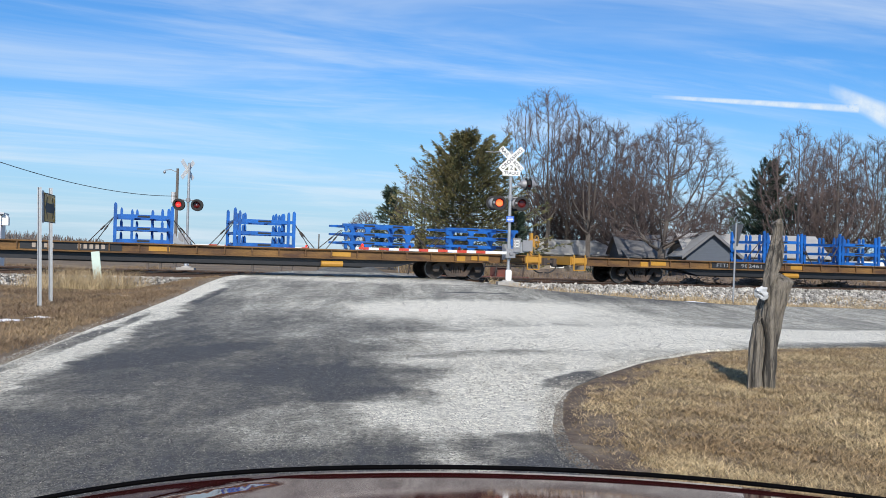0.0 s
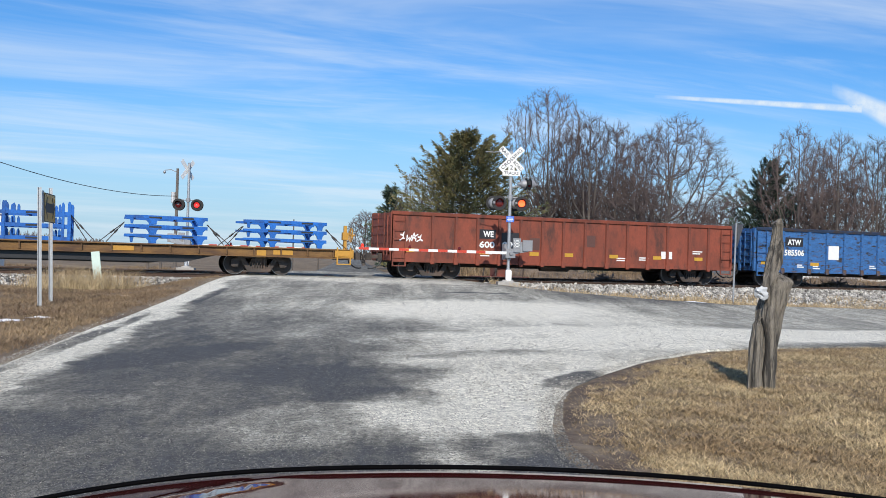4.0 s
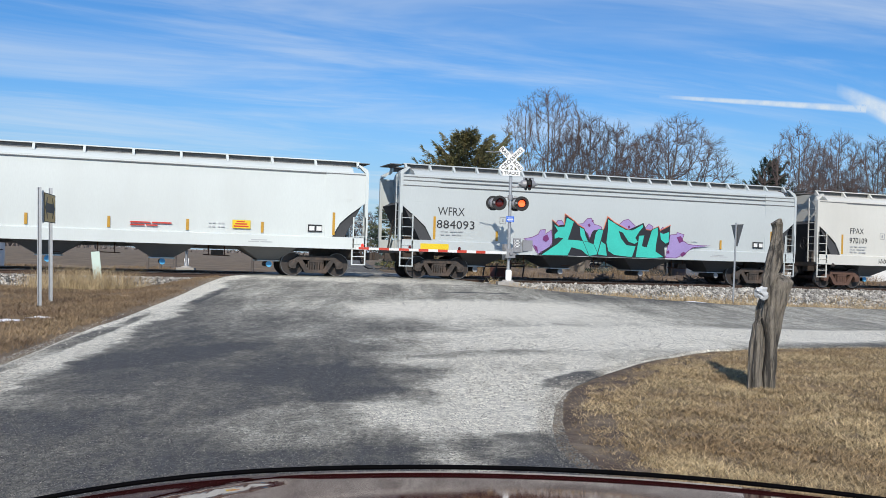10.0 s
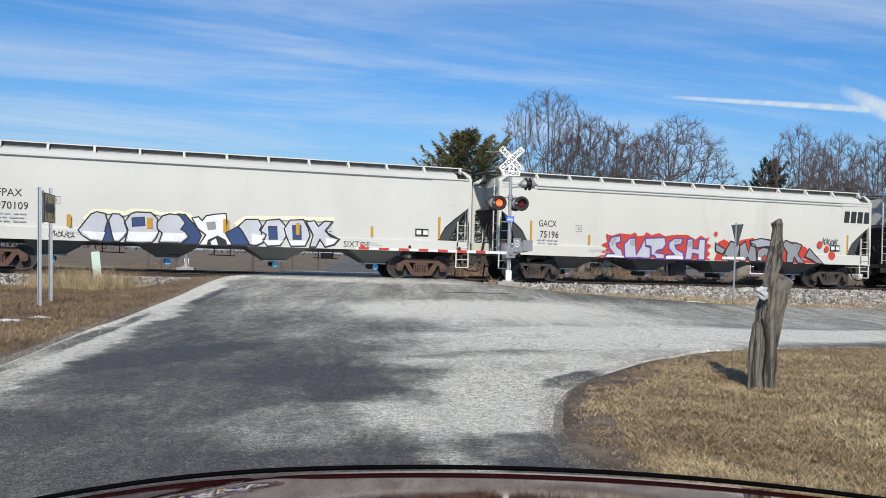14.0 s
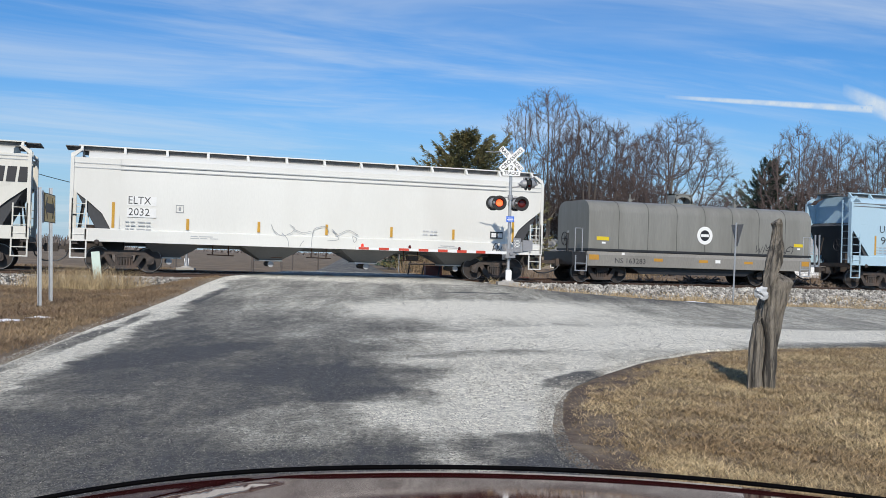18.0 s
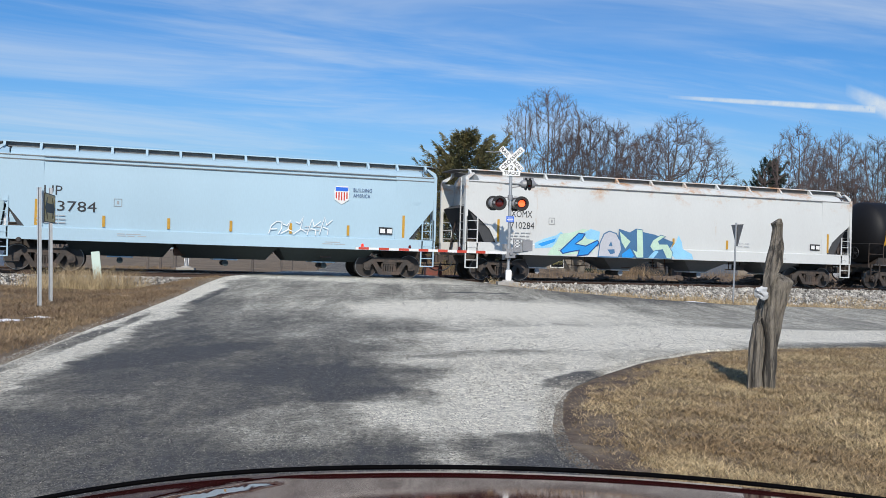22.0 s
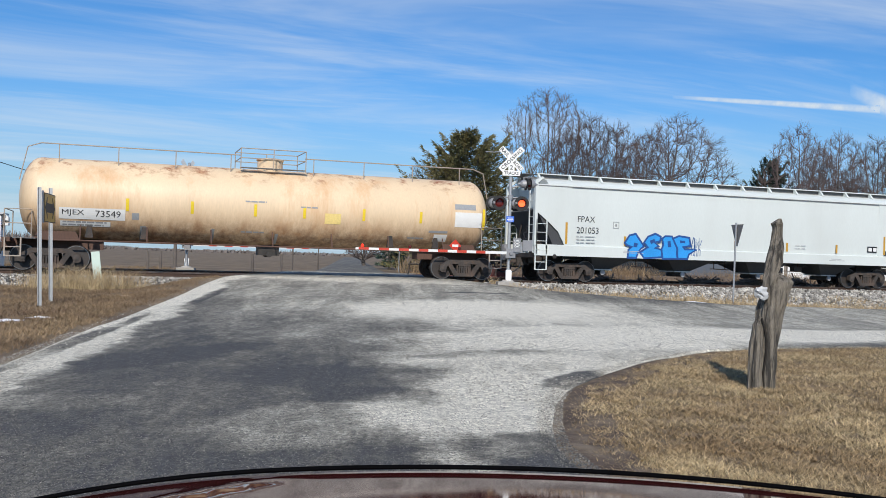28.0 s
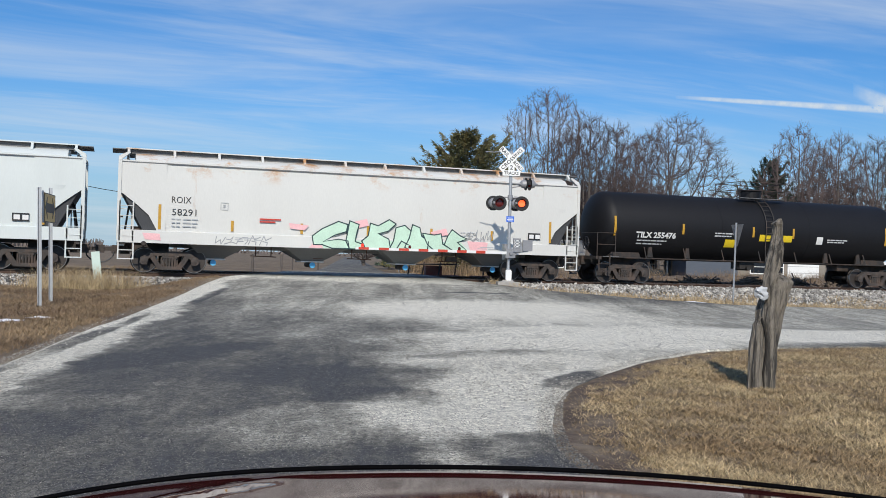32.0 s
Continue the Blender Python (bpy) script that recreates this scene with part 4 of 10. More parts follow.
def frame_stack(upright, w, tiers, crowded=False):
    """Blue steel shipping frames, chained down; upright: horns stand up from each tier."""
    st = thing("shipping_rack", "blue painted steel shipping frames chained to the flat car deck", "steel rack", group="blue shipping racks")
    m = M["frame_blue"]
    hw = w / 2
    step = 0.45 if upright else 0.345

    def horn(x, y, z, h, wide=0.10):
        bm = bmesh.new()
        prism(bm, [(x, z), (x + wide, z), (x + wide, z + h - 0.10), (x + wide * 0.6, z + h), (x + wide * 0.2, z + h - 0.02), (x, z + h - 0.10)], "y", y, y + 0.09)
        part("horn", bm, m, st)

    if upright:
        inner = (-hw + 0.20, -hw + 0.42, hw - 0.64, hw - 0.40) if crowded else (-hw + 0.18, -hw * 0.30, hw * 0.28, hw - 0.36)
        for k in range(tiers):
            z = 1.085 + step * k
            for y in (-1.24, 1.14):
                bm = bmesh.new()
                prism(bm, [(-hw - 0.05, z), (hw + 0.05, z), (hw + 0.05, z + 0.115), (hw * 0.62, z + 0.135), (-hw * 0.62, z + 0.135), (-hw - 0.05, z + 0.115)], "y", y, y + 0.10)
                part("side_beam", bm, m, st)
            # black plate on the beam paints the shade inside a fork pocket
            bm = bmesh.new()
            box(bm, -hw * 0.22, hw * 0.22, -1.246, -1.235, z + 0.035, z + 0.10)
            part("fork_pocket", bm, M["black"], st, "black plate for the shaded opening of a forklift pocket")
            for xx in (-hw, -hw * 0.3, hw * 0.28, hw - 0.1):
                bm = bmesh.new()
                box(bm, xx, xx + 0.09, -1.14, 1.14, z + 0.02, z + 0.09)
                part("cross_beam", bm, m, st)
            for i, xx in enumerate(inner):
                for y in (-0.62, 0.45) if crowded else ((-0.5,) if i in (0, 3) else (0.9,)):
                    horn(xx + (0.06 if y > 0 else 0), y, z + 0.09, 0.32)
        tall_ = step * (tiers - 1)
        for xx, h in ((-hw - 0.05, 0.56), (hw - 0.06, 0.50)):
            for y in (-1.27, 1.16):
                horn(xx, y, 1.085, tall_ + h, 0.12)
        if crowded:
            for xx in (-hw + 0.14, hw - 0.26):
                horn(xx, -1.27, 1.085, tall_ + 0.46)
        else:
            for xx in (-hw * 0.42, hw * 0.34):
                horn(xx, 1.16, 1.085, tall_ + 0.42)
    else:
        for k in range(tiers):
            z = 1.28 + step * k
            for y in (-1.30, 1.18):
                bm = bmesh.new()
                prism(bm, [(-hw, z + 0.05), (-hw * 0.55, z + 0.02), (hw, z), (hw, z + 0.125), (-hw * 0.55, z + 0.145), (-hw, z + 0.13)], "y", y, y + 0.12)
                part("side_beam", bm, m, st)
            for a, b in ((-hw * 0.42, -hw * 0.12), (hw * 0.38, hw * 0.66)):
                # pocket openings are black plates, their inner shade put into the colour
                bm = bmesh.new()
                box(bm, a, b, -1.306, -1.296, z + 0.03, z + 0.095)
                part("fork_pocket", bm, M["black"], st, "black plate for the shaded opening of a forklift pocket")
            for xx in (-hw + 0.3, -hw * 0.3, 0.35, hw - 0.4):
                bm = bmesh.new()
                box(bm, xx, xx + 0.10, -1.2, 1.2, z + 0.04, z + 0.11)
                part("cross_beam", bm, m, st)
            for xx in (-hw * 0.30, hw - 0.26):
                for y in (-1.315, 1.165):
                    bm = bmesh.new()
                    prism(bm, [(xx - 0.22, z + 0.03), (xx + 0.20, z + 0.03), (xx + 0.10, z - 0.08), (xx + 0.08, z - 0.195), (xx - 0.10, z - 0.195), (xx - 0.12, z - 0.08)], "y", y, y + 0.13)
                    part("foot", bm, m, st)
            bm = bmesh.new()
            prism(bm, [(-hw + 0.18, z + 0.05), (-hw + 0.34, z + 0.05), (-hw + 0.30, z - 0.17), (-hw + 0.22, z - 0.17)], "y", -0.8, -0.68)
            part("foot", bm, m, st)
    zt = 1.1 + step * 2 + 0.05
    for e in (-1, 1):
        for y, run in ((-1.22, 0.62), (-0.95, 0.88)):
            bm = bmesh.new()
            a, b = Vector((e * hw, y, zt)), Vector((e * (hw + run), y, 1.09))
            for i, j, r in ((0, 0.38, 0.017), (0.38, 0.55, 0.034), (0.55, 1.0, 0.017)):
                tube(bm, a.lerp(b, i), a.lerp(b, j), r, 5)
            part("chain", bm, M["steel_dark"], st)
    return st


def tank_car(label, L, paint, p):
    H, r, zc = L / 2, p["r"], p["zc"]
    car = thing("tank_car", label, "tank car", group="freight train")
    m = M[paint]
    a = p.get("over", 0.35)
    prof = [(-H + a, 0.02)]
    for k in range(1, 9):
        t = math.pi / 2 * k / 8
        prof.append((-H + a + 0.75 * (1 - math.cos(t)), r * math.sin(t)))
    full = prof + [(-x, y) for x, y in prof[::-1]]
    bm = bmesh.new()
    spin(bm, full, "x", 40, (0, 0, zc))
    shell = part("tank_shell", bm, m, car, smooth=True)
    for x in p.get("bands", ()):
        bm = bmesh.new()
        spin(bm, [(x - 0.03, r * 0.98), (x - 0.03, r + 0.006), (x + 0.03, r + 0.006), (x + 0.03, r * 0.98)], "x", 40, (0, 0, zc))
        part("weld_band", bm, m, shell)
    for e in (-1, 1):
        bm = bmesh.new()
        box(bm, e * (H - 3.4), e * (H + 0.05), -0.36, 0.36, 0.78, 1.12)
        box(bm, e * (H - 0.32), e * (H - 0.05), -1.5, 1.5, 1.0, 1.15)
        prism(bm, [(e * (H - 2.6), 1.1), (e * (H - 1.0), 1.1), (e * (H - 1.2), 1.5), (e * (H - 2.4), 1.5)], "y", -0.9, 0.9)
        part("stub_sill", bm, M[p.get("frame", "steel_dark")], car)
        bm = bmesh.new()
        hw = 1.45
        pipe(bm, [(e * (H - 0.12), -hw, 1.1), (e * (H - 0.12), -hw, 2.15), (e * (H - 0.12), hw, 2.15), (e * (H - 0.12), hw, 1.1)], 0.022, 6)
        pipe(bm, [(e * (H - 0.12), -hw, 1.1), (e * (H - 0.12), -hw, 2.15), (e * (H - 1.0), -hw, 2.15), (e * (H - 1.0), -hw, 1.1)], 0.022, 6)
        pipe(bm, [(e * (H - 0.12), -hw, 1.65), (e * (H - 1.0), -hw, 1.65)], 0.018, 6)
        part("end_railing", bm, M[p.get("rail", "steel_dark")], car)
        stirrup(car, e * (H - 0.42), M[p.get("rail", "steel_dark")])
        build_truck(car, e * (H - p.get("inset", 1.75)))
        bm = bmesh.new()
        box(bm, e * (H - 1.15), e * (H - 0.4), -1.5, 1.5, 1.12, 1.15)
        part("end_platform", bm, M["grating"], car)
        for x in (2.9, 4.8):
            bm = bmesh.new()
            prism(bm, [(e * (H - x), zc - 0.4), (e * (H - x) - 0.14, zc - r + 0.1), (e * (H - x) + 0.14, zc - r + 0.1)], "y", -r - 0.012 + 0.35, -r + 0.42)
            part("saddle", bm, M["steel_dark"], car)
    bm = bmesh.new()
    pipe(bm, [(-H + 1.5, -1.35, 1.10), (H - 1.5, -1.35, 1.10)], 0.03, 6)
    for i in range(7):
        x = -H + 2.6 + (L - 5.2) * i / 6
        tube(bm, (x, -1.35, 1.10), (x, -r * 0.75, zc - r * 0.62), 0.025, 5)
    part("side_rail", bm, M[p.get("frame", "steel_dark")], car)
    # valve dome and platform
    zt = zc + r
    c = p.get("dome", 0.0)
    bm = bmesh.new()
    spin(bm, [(zt - 0.1, 0.5), (zt + 0.34, 0.5), (zt + 0.36, 0.54), (zt + 0.42, 0.54), (zt + 0.46, 0.3)], "z", 20, (c, 0, 0))
    part("dome", bm, M[p.get("dome_mat", paint)], car)
    bm = bmesh.new()
    for y in (-0.95, 0.65):
        box(bm, c - 1.25, c + 1.25, y, y + 0.3, zt - 0.03, zt)
    part("platform", bm, M["grating"], car)
    bm = bmesh.new()
    rl = [(-1.25, -0.95), (1.25, -0.95), (1.25, 0.95), (-1.25, 0.95), (-1.25, -0.95)]
    for h in (0.35, 0.72):
        pipe(bm, [(c + x, y, zt + h) for x, y in rl], 0.02, 5)
    for x, y in rl[:-1] + [(0, -0.95), (0, 0.95)]:
        tube(bm, (c + x, y, zt - 0.1), (c + x, y, zt + 0.72), 0.02, 5)
    if p.get("top_rail"):
        for s in (-1, 1):
            run = [(s * (H - 0.5), -0.75, zc + 0.6), (s * (H - 0.75), -0.75, zt + 0.3), (s * (H - 1.2), -0.75, zt + 0.46), (c + s * 1.25, -0.75, zt + 0.46)]
            pipe(bm, run, 0.022, 6)
            for k in range(4):
                x = c + s * (1.6 + (H - 3.4) * k / 3)
                tube(bm, (x, -0.75, zt - 0.25), (x, -0.75, zt + 0.46), 0.02, 5)
    part("platform_railing", bm, M[p.get("rail", "steel_dark")], car)
    if p.get("top_rail"):
        c = 0.0
    bm = bmesh.new()
    n = 12
    for s in (c - 0.22, c + 0.22) if not p.get("top_rail") else ():
        pipe(bm, [(s, -math.sin(math.radians(10 + 95 * i / n)) * (r + 0.1), zc + math.cos(math.radians(10 + 95 * i / n)) * (r + 0.1)) for i in range(n + 1)] + [(s, -r - 0.06, 1.1)], 0.02, 5)
    for i in range(9) if not p.get("top_rail") else ():
        t = math.radians(25 + 80 * i / 8)
        tube(bm, (c - 0.22, -math.sin(t) * (r + 0.1), zc + math.cos(t) * (r + 0.1)), (c + 0.22, -math.sin(t) * (r + 0.1), zc + math.cos(t) * (r + 0.1)), 0.014, 5)
    if not p.get("top_rail"):
        part("ladder", bm, M[p.get("rail", "steel_dark")], car)
    bm = bmesh.new()
    box(bm, -0.4, 0.4, -0.35, 0.35, 0.75, zc - r + 0.1)
    tube(bm, (0, -0.5, 0.8), (0, 0.5, 0.8), 0.12, 10)
    part("bottom_outlet", bm, M["steel_dark"], car)
    brake_wheel(car, -H + 0.02, -0.6, 1.7, M["black"])
    coupler(car, H, 0.6)
    return car


def on_shell(car, r, zc, x, z, dx, dz, material, name, parent=None):
    """A thin plate that follows the round of the tank on its near side."""
    bm = bmesh.new()
    n = 5
    prev = None
    for i in range(n + 1):
        zz = z + dz * i / n
        y = -math.sqrt(max(0.01, (r + 0.008) ** 2 - (zz - zc) ** 2))
        row = [bm.verts.new((x, y, zz)), bm.verts.new((x + dx, y, zz))]
        if prev:
            bm.faces.new((prev[0], prev[1], row[1], row[0]))
        prev = row
    return part(name, bm, M[material], parent or car)


def coil_car(label, L, p):
    H = L / 2
    car = thing("coil_car", label, "coil car", group="freight train")
    m = M["coil_grey"]
    bm = bmesh.new()
    h0, h1 = -H + 0.72, H - 0.0
    sec = [(-1.5, 1.42), (-1.5, 3.02), (-1.44, 3.28), (-1.26, 3.46), (-0.95, 3.56), (0.95, 3.56), (1.26, 3.46), (1.44, 3.28), (1.5, 3.02), (1.5, 1.42)]
    prism(bm, sec, "x", h0, h1)
    hood = part("hood", bm, m, car, smooth=True)
    bm = bmesh.new()
    for i in range(1, 8):
        x = h0 + (h1 - h0) * i / 8
        prism(bm, [(y * 1.006, z + (0.012 if z > 3 else 0)) for y, z in sec], "x", x - 0.010, x + 0.010)
    part("hood_rib", bm, M["coil_seam"], hood)
    bm = bmesh.new()
    box(bm, h0 - 0.03, h1 + 0.03, -1.53, 1.53, 1.36, 1.46)
    part("hood_seal", bm, M["black"], hood)
    bm = bmesh.new()
    for s in (-1, 1):
        prism(bm, [(s * 1.38, 0.72), (s * 1.56, 0.72), (s * 1.56, 1.20), (s * 1.50, 1.34), (s * 1.38, 1.34)], "x", -H + 0.66, H)
    part("side_sill", bm, M["coil_sill"], car)
    bm = bmesh.new()
    prism(bm, [(-H + 2.8, 0.75), (-H + 3.4, 0.42), (H - 3.4, 0.42), (H - 2.8, 0.75)], "y", -1.3, 1.3)
    box(bm, -H, H, -1.4, 1.4, 0.74, 1.3)
    part("trough", bm, M["black"], car)
    bm = bmesh.new()
    for y in (-0.34, 0.28):
        prism(bm, [(-0.80, 3.54), (0.80, 3.54), (0.62, 3.66), (-0.62, 3.66)], "y", y, y + 0.06)
    arch = [(math.cos(radians(a)) * rx, 3.66 + math.sin(radians(a)) * rz) for rx, rz, span in ((0.52, 0.42, range(0, 181, 15)), (0.40, 0.30, range(180, -1, -15))) for a in span]
    for y in (-0.30, 0.22):
        prism(bm, arch, "y", y, y + 0.08)
    for x in (-0.47, 0.39):
        box(bm, x, x + 0.08, -0.3, 0.3, 3.62, 4.10)
    box(bm, -0.47, 0.47, -0.3, 0.3, 4.05, 4.10)
    part("lifting_bracket", bm, m, hood)
    for x in (-2.9, 2.6):
        bm = bmesh.new()
        box(bm, x - 0.07, x + 0.07, -0.55, -0.45, 3.5, 3.74)
        box(bm, x - 0.02, x + 0.02, -0.52, -0.48, 3.7, 3.95)
        tube(bm, (x + 0.02, -0.5, 3.62), (x + 0.24, -0.5, 3.74), 0.02, 5)
        part("hood_hook", bm, m, hood)
    for e in (-1, 1):
        bm = bmesh.new()
        pipe(bm, [(e * (H - 0.08), -1.5, 1.3), (e * (H - 0.08), -1.5, 2.3), (e * (H - 0.42), -1.5, 2.3), (e * (H - 0.42), -1.5, 1.3)], 0.025, 6)
        pipe(bm, [(e * (H - 0.08), -0.8, 1.3), (e * (H - 0.08), -0.8, 2.2)], 0.025, 6)
        if e > 0:
            for x in (H + 0.28, H + 0.52):
                box(bm, x - 0.03, x + 0.03, -1.5, -1.44, 0.95, 2.45)
            box(bm, H, H + 0.56, -1.5, 1.5, 0.95, 1.05)
        part("end_rail", bm, M["galv"], car)
        stirrup(car, e * (H - 0.35), M["galv"])
        build_truck(car, e * (H - 1.6))
    bm = bmesh.new()
    tube(bm, (-H + 0.02, -0.9, 1.3), (-H + 0.02, -0.9, 2.1), 0.05, 8)
    part("brake_post", bm, M["black"], car)
    brake_wheel(car, -H - 0.12, -0.9, 1.85, M["black"])
    coupler(car, H, 1.0)
    for x, z, w, h, k in ((1.1, 1.82, 0.60, 0.16, "plate_lemon"), (11.33, 1.84, 0.54, 0.14, "plate_lemon"), (0.74, 0.98, 0.46, 0.22, "patch_yellow"), (3.9, 0.98, 0.44, 0.13, "patch_yellow"), (6.2, 0.98, 0.46, 0.12, "patch_yellow"),
                          (8.58, 0.98, 0.46, 0.11, "patch_yellow"), (11.74, 0.96, 0.44, 0.22, "patch_yellow"), (7.05, 0.98, 0.26, 0.14, "white"), (1.35, 1.68, 0.18, 0.08, "white"), (2.30, 1.22, 0.14, 0.10, "white"), (11.52, 1.71, 0.16, 0.08, "white")):
        bm = bmesh.new()
        y = -1.508 if z > 1.4 else -1.566
        box(bm, -H + x, -H + x + w, y, y + 0.004, z, z + h)
        part("white_label" if k == "white" else "yellow_label", bm, M[k], car)
    # round owner mark as a plain ring and disc
    bm = bmesh.new()
    spin(bm, [(-1.512, 0.40), (-1.505, 0.40)], "y", 28, (-H + 6.5, 0, 2.20))
    ring = part("round_mark", bm, M["white"], car, "white ring with a black disc")
    bm = bmesh.new()
    spin(bm, [(-1.517, 0.24), (-1.511, 0.24)], "y", 28, (-H + 6.5, 0, 2.20))
    part("disc", bm, M["black"], ring)
    bm = bmesh.new()
    box(bm, -H + 6.30, -H + 6.70, -1.523, -1.518, 2.14, 2.26)
    part("mark_bar", bm, M["white"], ring)
    return car


def paint(key, colour, rough=0.45, vary=0.05, second=None, cover=0.62, sharp=0.08, scale=0.5, stretch=(1, 1, 0.25), coat=0.0, bump=0.0):
    M[key] = mat(key, colour, rough, 0, vary, scale, 25, bump, second, cover, sharp, coat, stretch)


paint("white_hopper", (0.619, 0.611, 0.561), second=(0.557, 0.545, 0.495), cover=0.6, sharp=0.15, scale=0.35)
paint("bright_white_hopper", (0.68, 0.675, 0.635), second=(0.62, 0.61, 0.565), cover=0.6, sharp=0.15, scale=0.35)
paint("cool_white_hopper", (0.625, 0.665, 0.645), second=(0.57, 0.60, 0.58), cover=0.6, sharp=0.15, scale=0.35)
paint("white_hopper_dirty", (0.634, 0.619, 0.557), second=(0.526, 0.503, 0.434), cover=0.66)
paint("white_hopper_rusty", (0.627, 0.623, 0.589), second=(0.48, 0.325, 0.209), cover=0.70, sharp=0.05, scale=0.8)
paint("pale_hopper_rusty", (0.602, 0.615, 0.602), second=(0.499, 0.361, 0.241), cover=0.70, sharp=0.05, scale=0.8)
paint("grey_hopper", (0.482, 0.52, 0.52))
paint("lightblue_hopper", (0.387, 0.534, 0.626))
paint("seam_grey", (0.16, 0.16, 0.16))
paint("seam_pale", (0.42, 0.43, 0.43))
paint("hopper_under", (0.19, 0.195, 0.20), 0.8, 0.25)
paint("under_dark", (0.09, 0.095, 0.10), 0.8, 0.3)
# near-black that stands for shade at the hopper ends
paint("slope_shade", (0.05, 0.052, 0.056), 0.8, 0.2)
paint("grating", (0.14, 0.14, 0.14), 0.8, 0.3, scale=6, stretch=(1, 1, 1))
paint("cap_blue", (0.10, 0.42, 0.72), 0.4)
paint("cap_grey", (0.35, 0.35, 0.36), 0.5)
paint("brown_gondola", (0.224, 0.0533, 0.0292), 0.75, 0.22, (0.13, 0.038, 0.024), 0.58, 0.1, 0.9, (1, 1, 0.5))
paint("blue_gondola", (0.032, 0.118, 0.30), 0.6, 0.45, (0.030, 0.026, 0.026), 0.60, 0.012, 5.5, (0.5, 1, 1.1))
paint("chord_dark", (0.018, 0.036, 0.075), 0.6, 0.35, (0.04, 0.03, 0.028), 0.55, 0.05, 3, (0.5, 1, 1))
paint("rust_foot", (0.10, 0.062, 0.042), 0.8, 0.4, (0.03, 0.06, 0.12), 0.50, 0.06, 5, (1, 1, 1))
paint("flat_yellow", (0.20, 0.105, 0.030), 0.75, 0.35, (0.075, 0.038, 0.020), 0.50, 0.12, 1.2, (0.6, 1, 2))
paint("patch_yellow", (0.44, 0.225, 0.03), 0.55, 0.15)
paint("deck_wood", (0.15, 0.085, 0.05), 0.85, 0.3, scale=2, stretch=(0.3, 3, 1))
paint("frame_blue", (0.005, 0.108, 0.41), 0.5, 0.3, (0.008, 0.05, 0.20), 0.60, 0.1, 2, (1, 1, 1))
paint("tank_black", (0.008, 0.008, 0.0095), 0.6, 0.3, stretch=(1, 1, 0.4))
M["tank_black"].node_tree.nodes["Principled BSDF"].inputs["Specular IOR Level"].default_value = 0.3
paint("tank_cream", (0.731, 0.559, 0.37), 0.5, 0.10, (0.62, 0.36, 0.18), 0.63, 0.10, 0.9, (1, 1, 0.16))
paint("coil_grey", (0.212, 0.209, 0.188), 0.42, 0.12, (0.16, 0.155, 0.135), 0.58, 0.12, 1.2, (1, 1, 0.12))
paint("plate_lemon", (0.62, 0.47, 0.02), 0.5)
paint("coil_seam", (0.075, 0.075, 0.07), 0.6)
paint("coil_sill", (0.215, 0.205, 0.185), 0.65, 0.25)
paint("truck_rust", (0.10, 0.055, 0.04), 0.8, 0.3)
paint("pale_print2", (0.40, 0.41, 0.42))
paint("up_under", (0.035, 0.05, 0.055), 0.8, 0.3)
paint("pale_rail", (0.36, 0.30, 0.245), 0.6)

stain(M["white_hopper_rusty"], (0.50, 0.27, 0.12), 3.3, 4.0, 0.8, (1, 1, 1.6), 0.51, 0.66)
stain(M["pale_hopper_rusty"], (0.50, 0.27, 0.12), 3.3, 4.0, 0.8, (1, 1, 1.6), 0.51, 0.66)
stain(M["blue_gondola"], (0.050, 0.032, 0.028), -4, -3, 3.4, (0.7, 1, 2.4), 0.56, 0.60)
stain(M["blue_gondola"], (0.10, 0.055, 0.035), 1.9, 1.3, 2.0, (0.4, 1, 5), 0.56, 0.62)
stain(M["brown_gondola"], (0.075, 0.030, 0.022), -4, -3, 1.3, (1.2, 1, 0.5), 0.50, 0.66)
stain(M["tank_cream"], (0.30, 0.105, 0.04), 3.35, 3.9, 1.1, (1, 1, 1.5), 0.52, 0.64)
# low rust streaks that also paint in the shading of the tank's lower half
stain(M["tank_cream"], (0.34, 0.17, 0.075), 2.75, 1.35, 2.2, (1, 1, 0.10), 0.30, 0.66)
stain(M["tank_cream"], (0.16, 0.08, 0.045), 2.1, 1.2, 4.0, (1, 1, 0.08), 0.42, 0.66)
TRAIN = []


CARS = []


def place(car, left, right):
    CARS.append((car, (right - left) / 2))
    TRAIN.append((car, (left + right) / 2))
    return car


FLAT_A = flat("long yellow-brown flat car loaded with blue steel racks", {"tank": (4.2,), "panel": (7.0, 10.4)})
FLAT_B = flat("long rust-streaked yellow flat car loaded with blue steel racks", {"tank": (-2.6,), "panel": (7.05, 9.95)})
place(FLAT_A, -10.2, 16.86)
place(FLAT_B, 18.2, 45.25)
marks(FLAT_B, 13.525, (("FTTX", 7.3, 0.82, 0.16, 0.72), ("982461", 8.6, 0.82, 0.16, 1.1)), -1.482, "grey_print")
bars("lettering", -13.53 + 7.4, 0.82, [(0, [(0, 0.12), (0.2, 0.32), (0.4, 0.52), (0.6, 0.7), (1.5, 1.62), (1.7, 1.82), (1.9, 2.02), (2.1, 2.22), (2.3, 2.42)], 0.16)], -1.482, M["pale_rail"], FLAT_A)
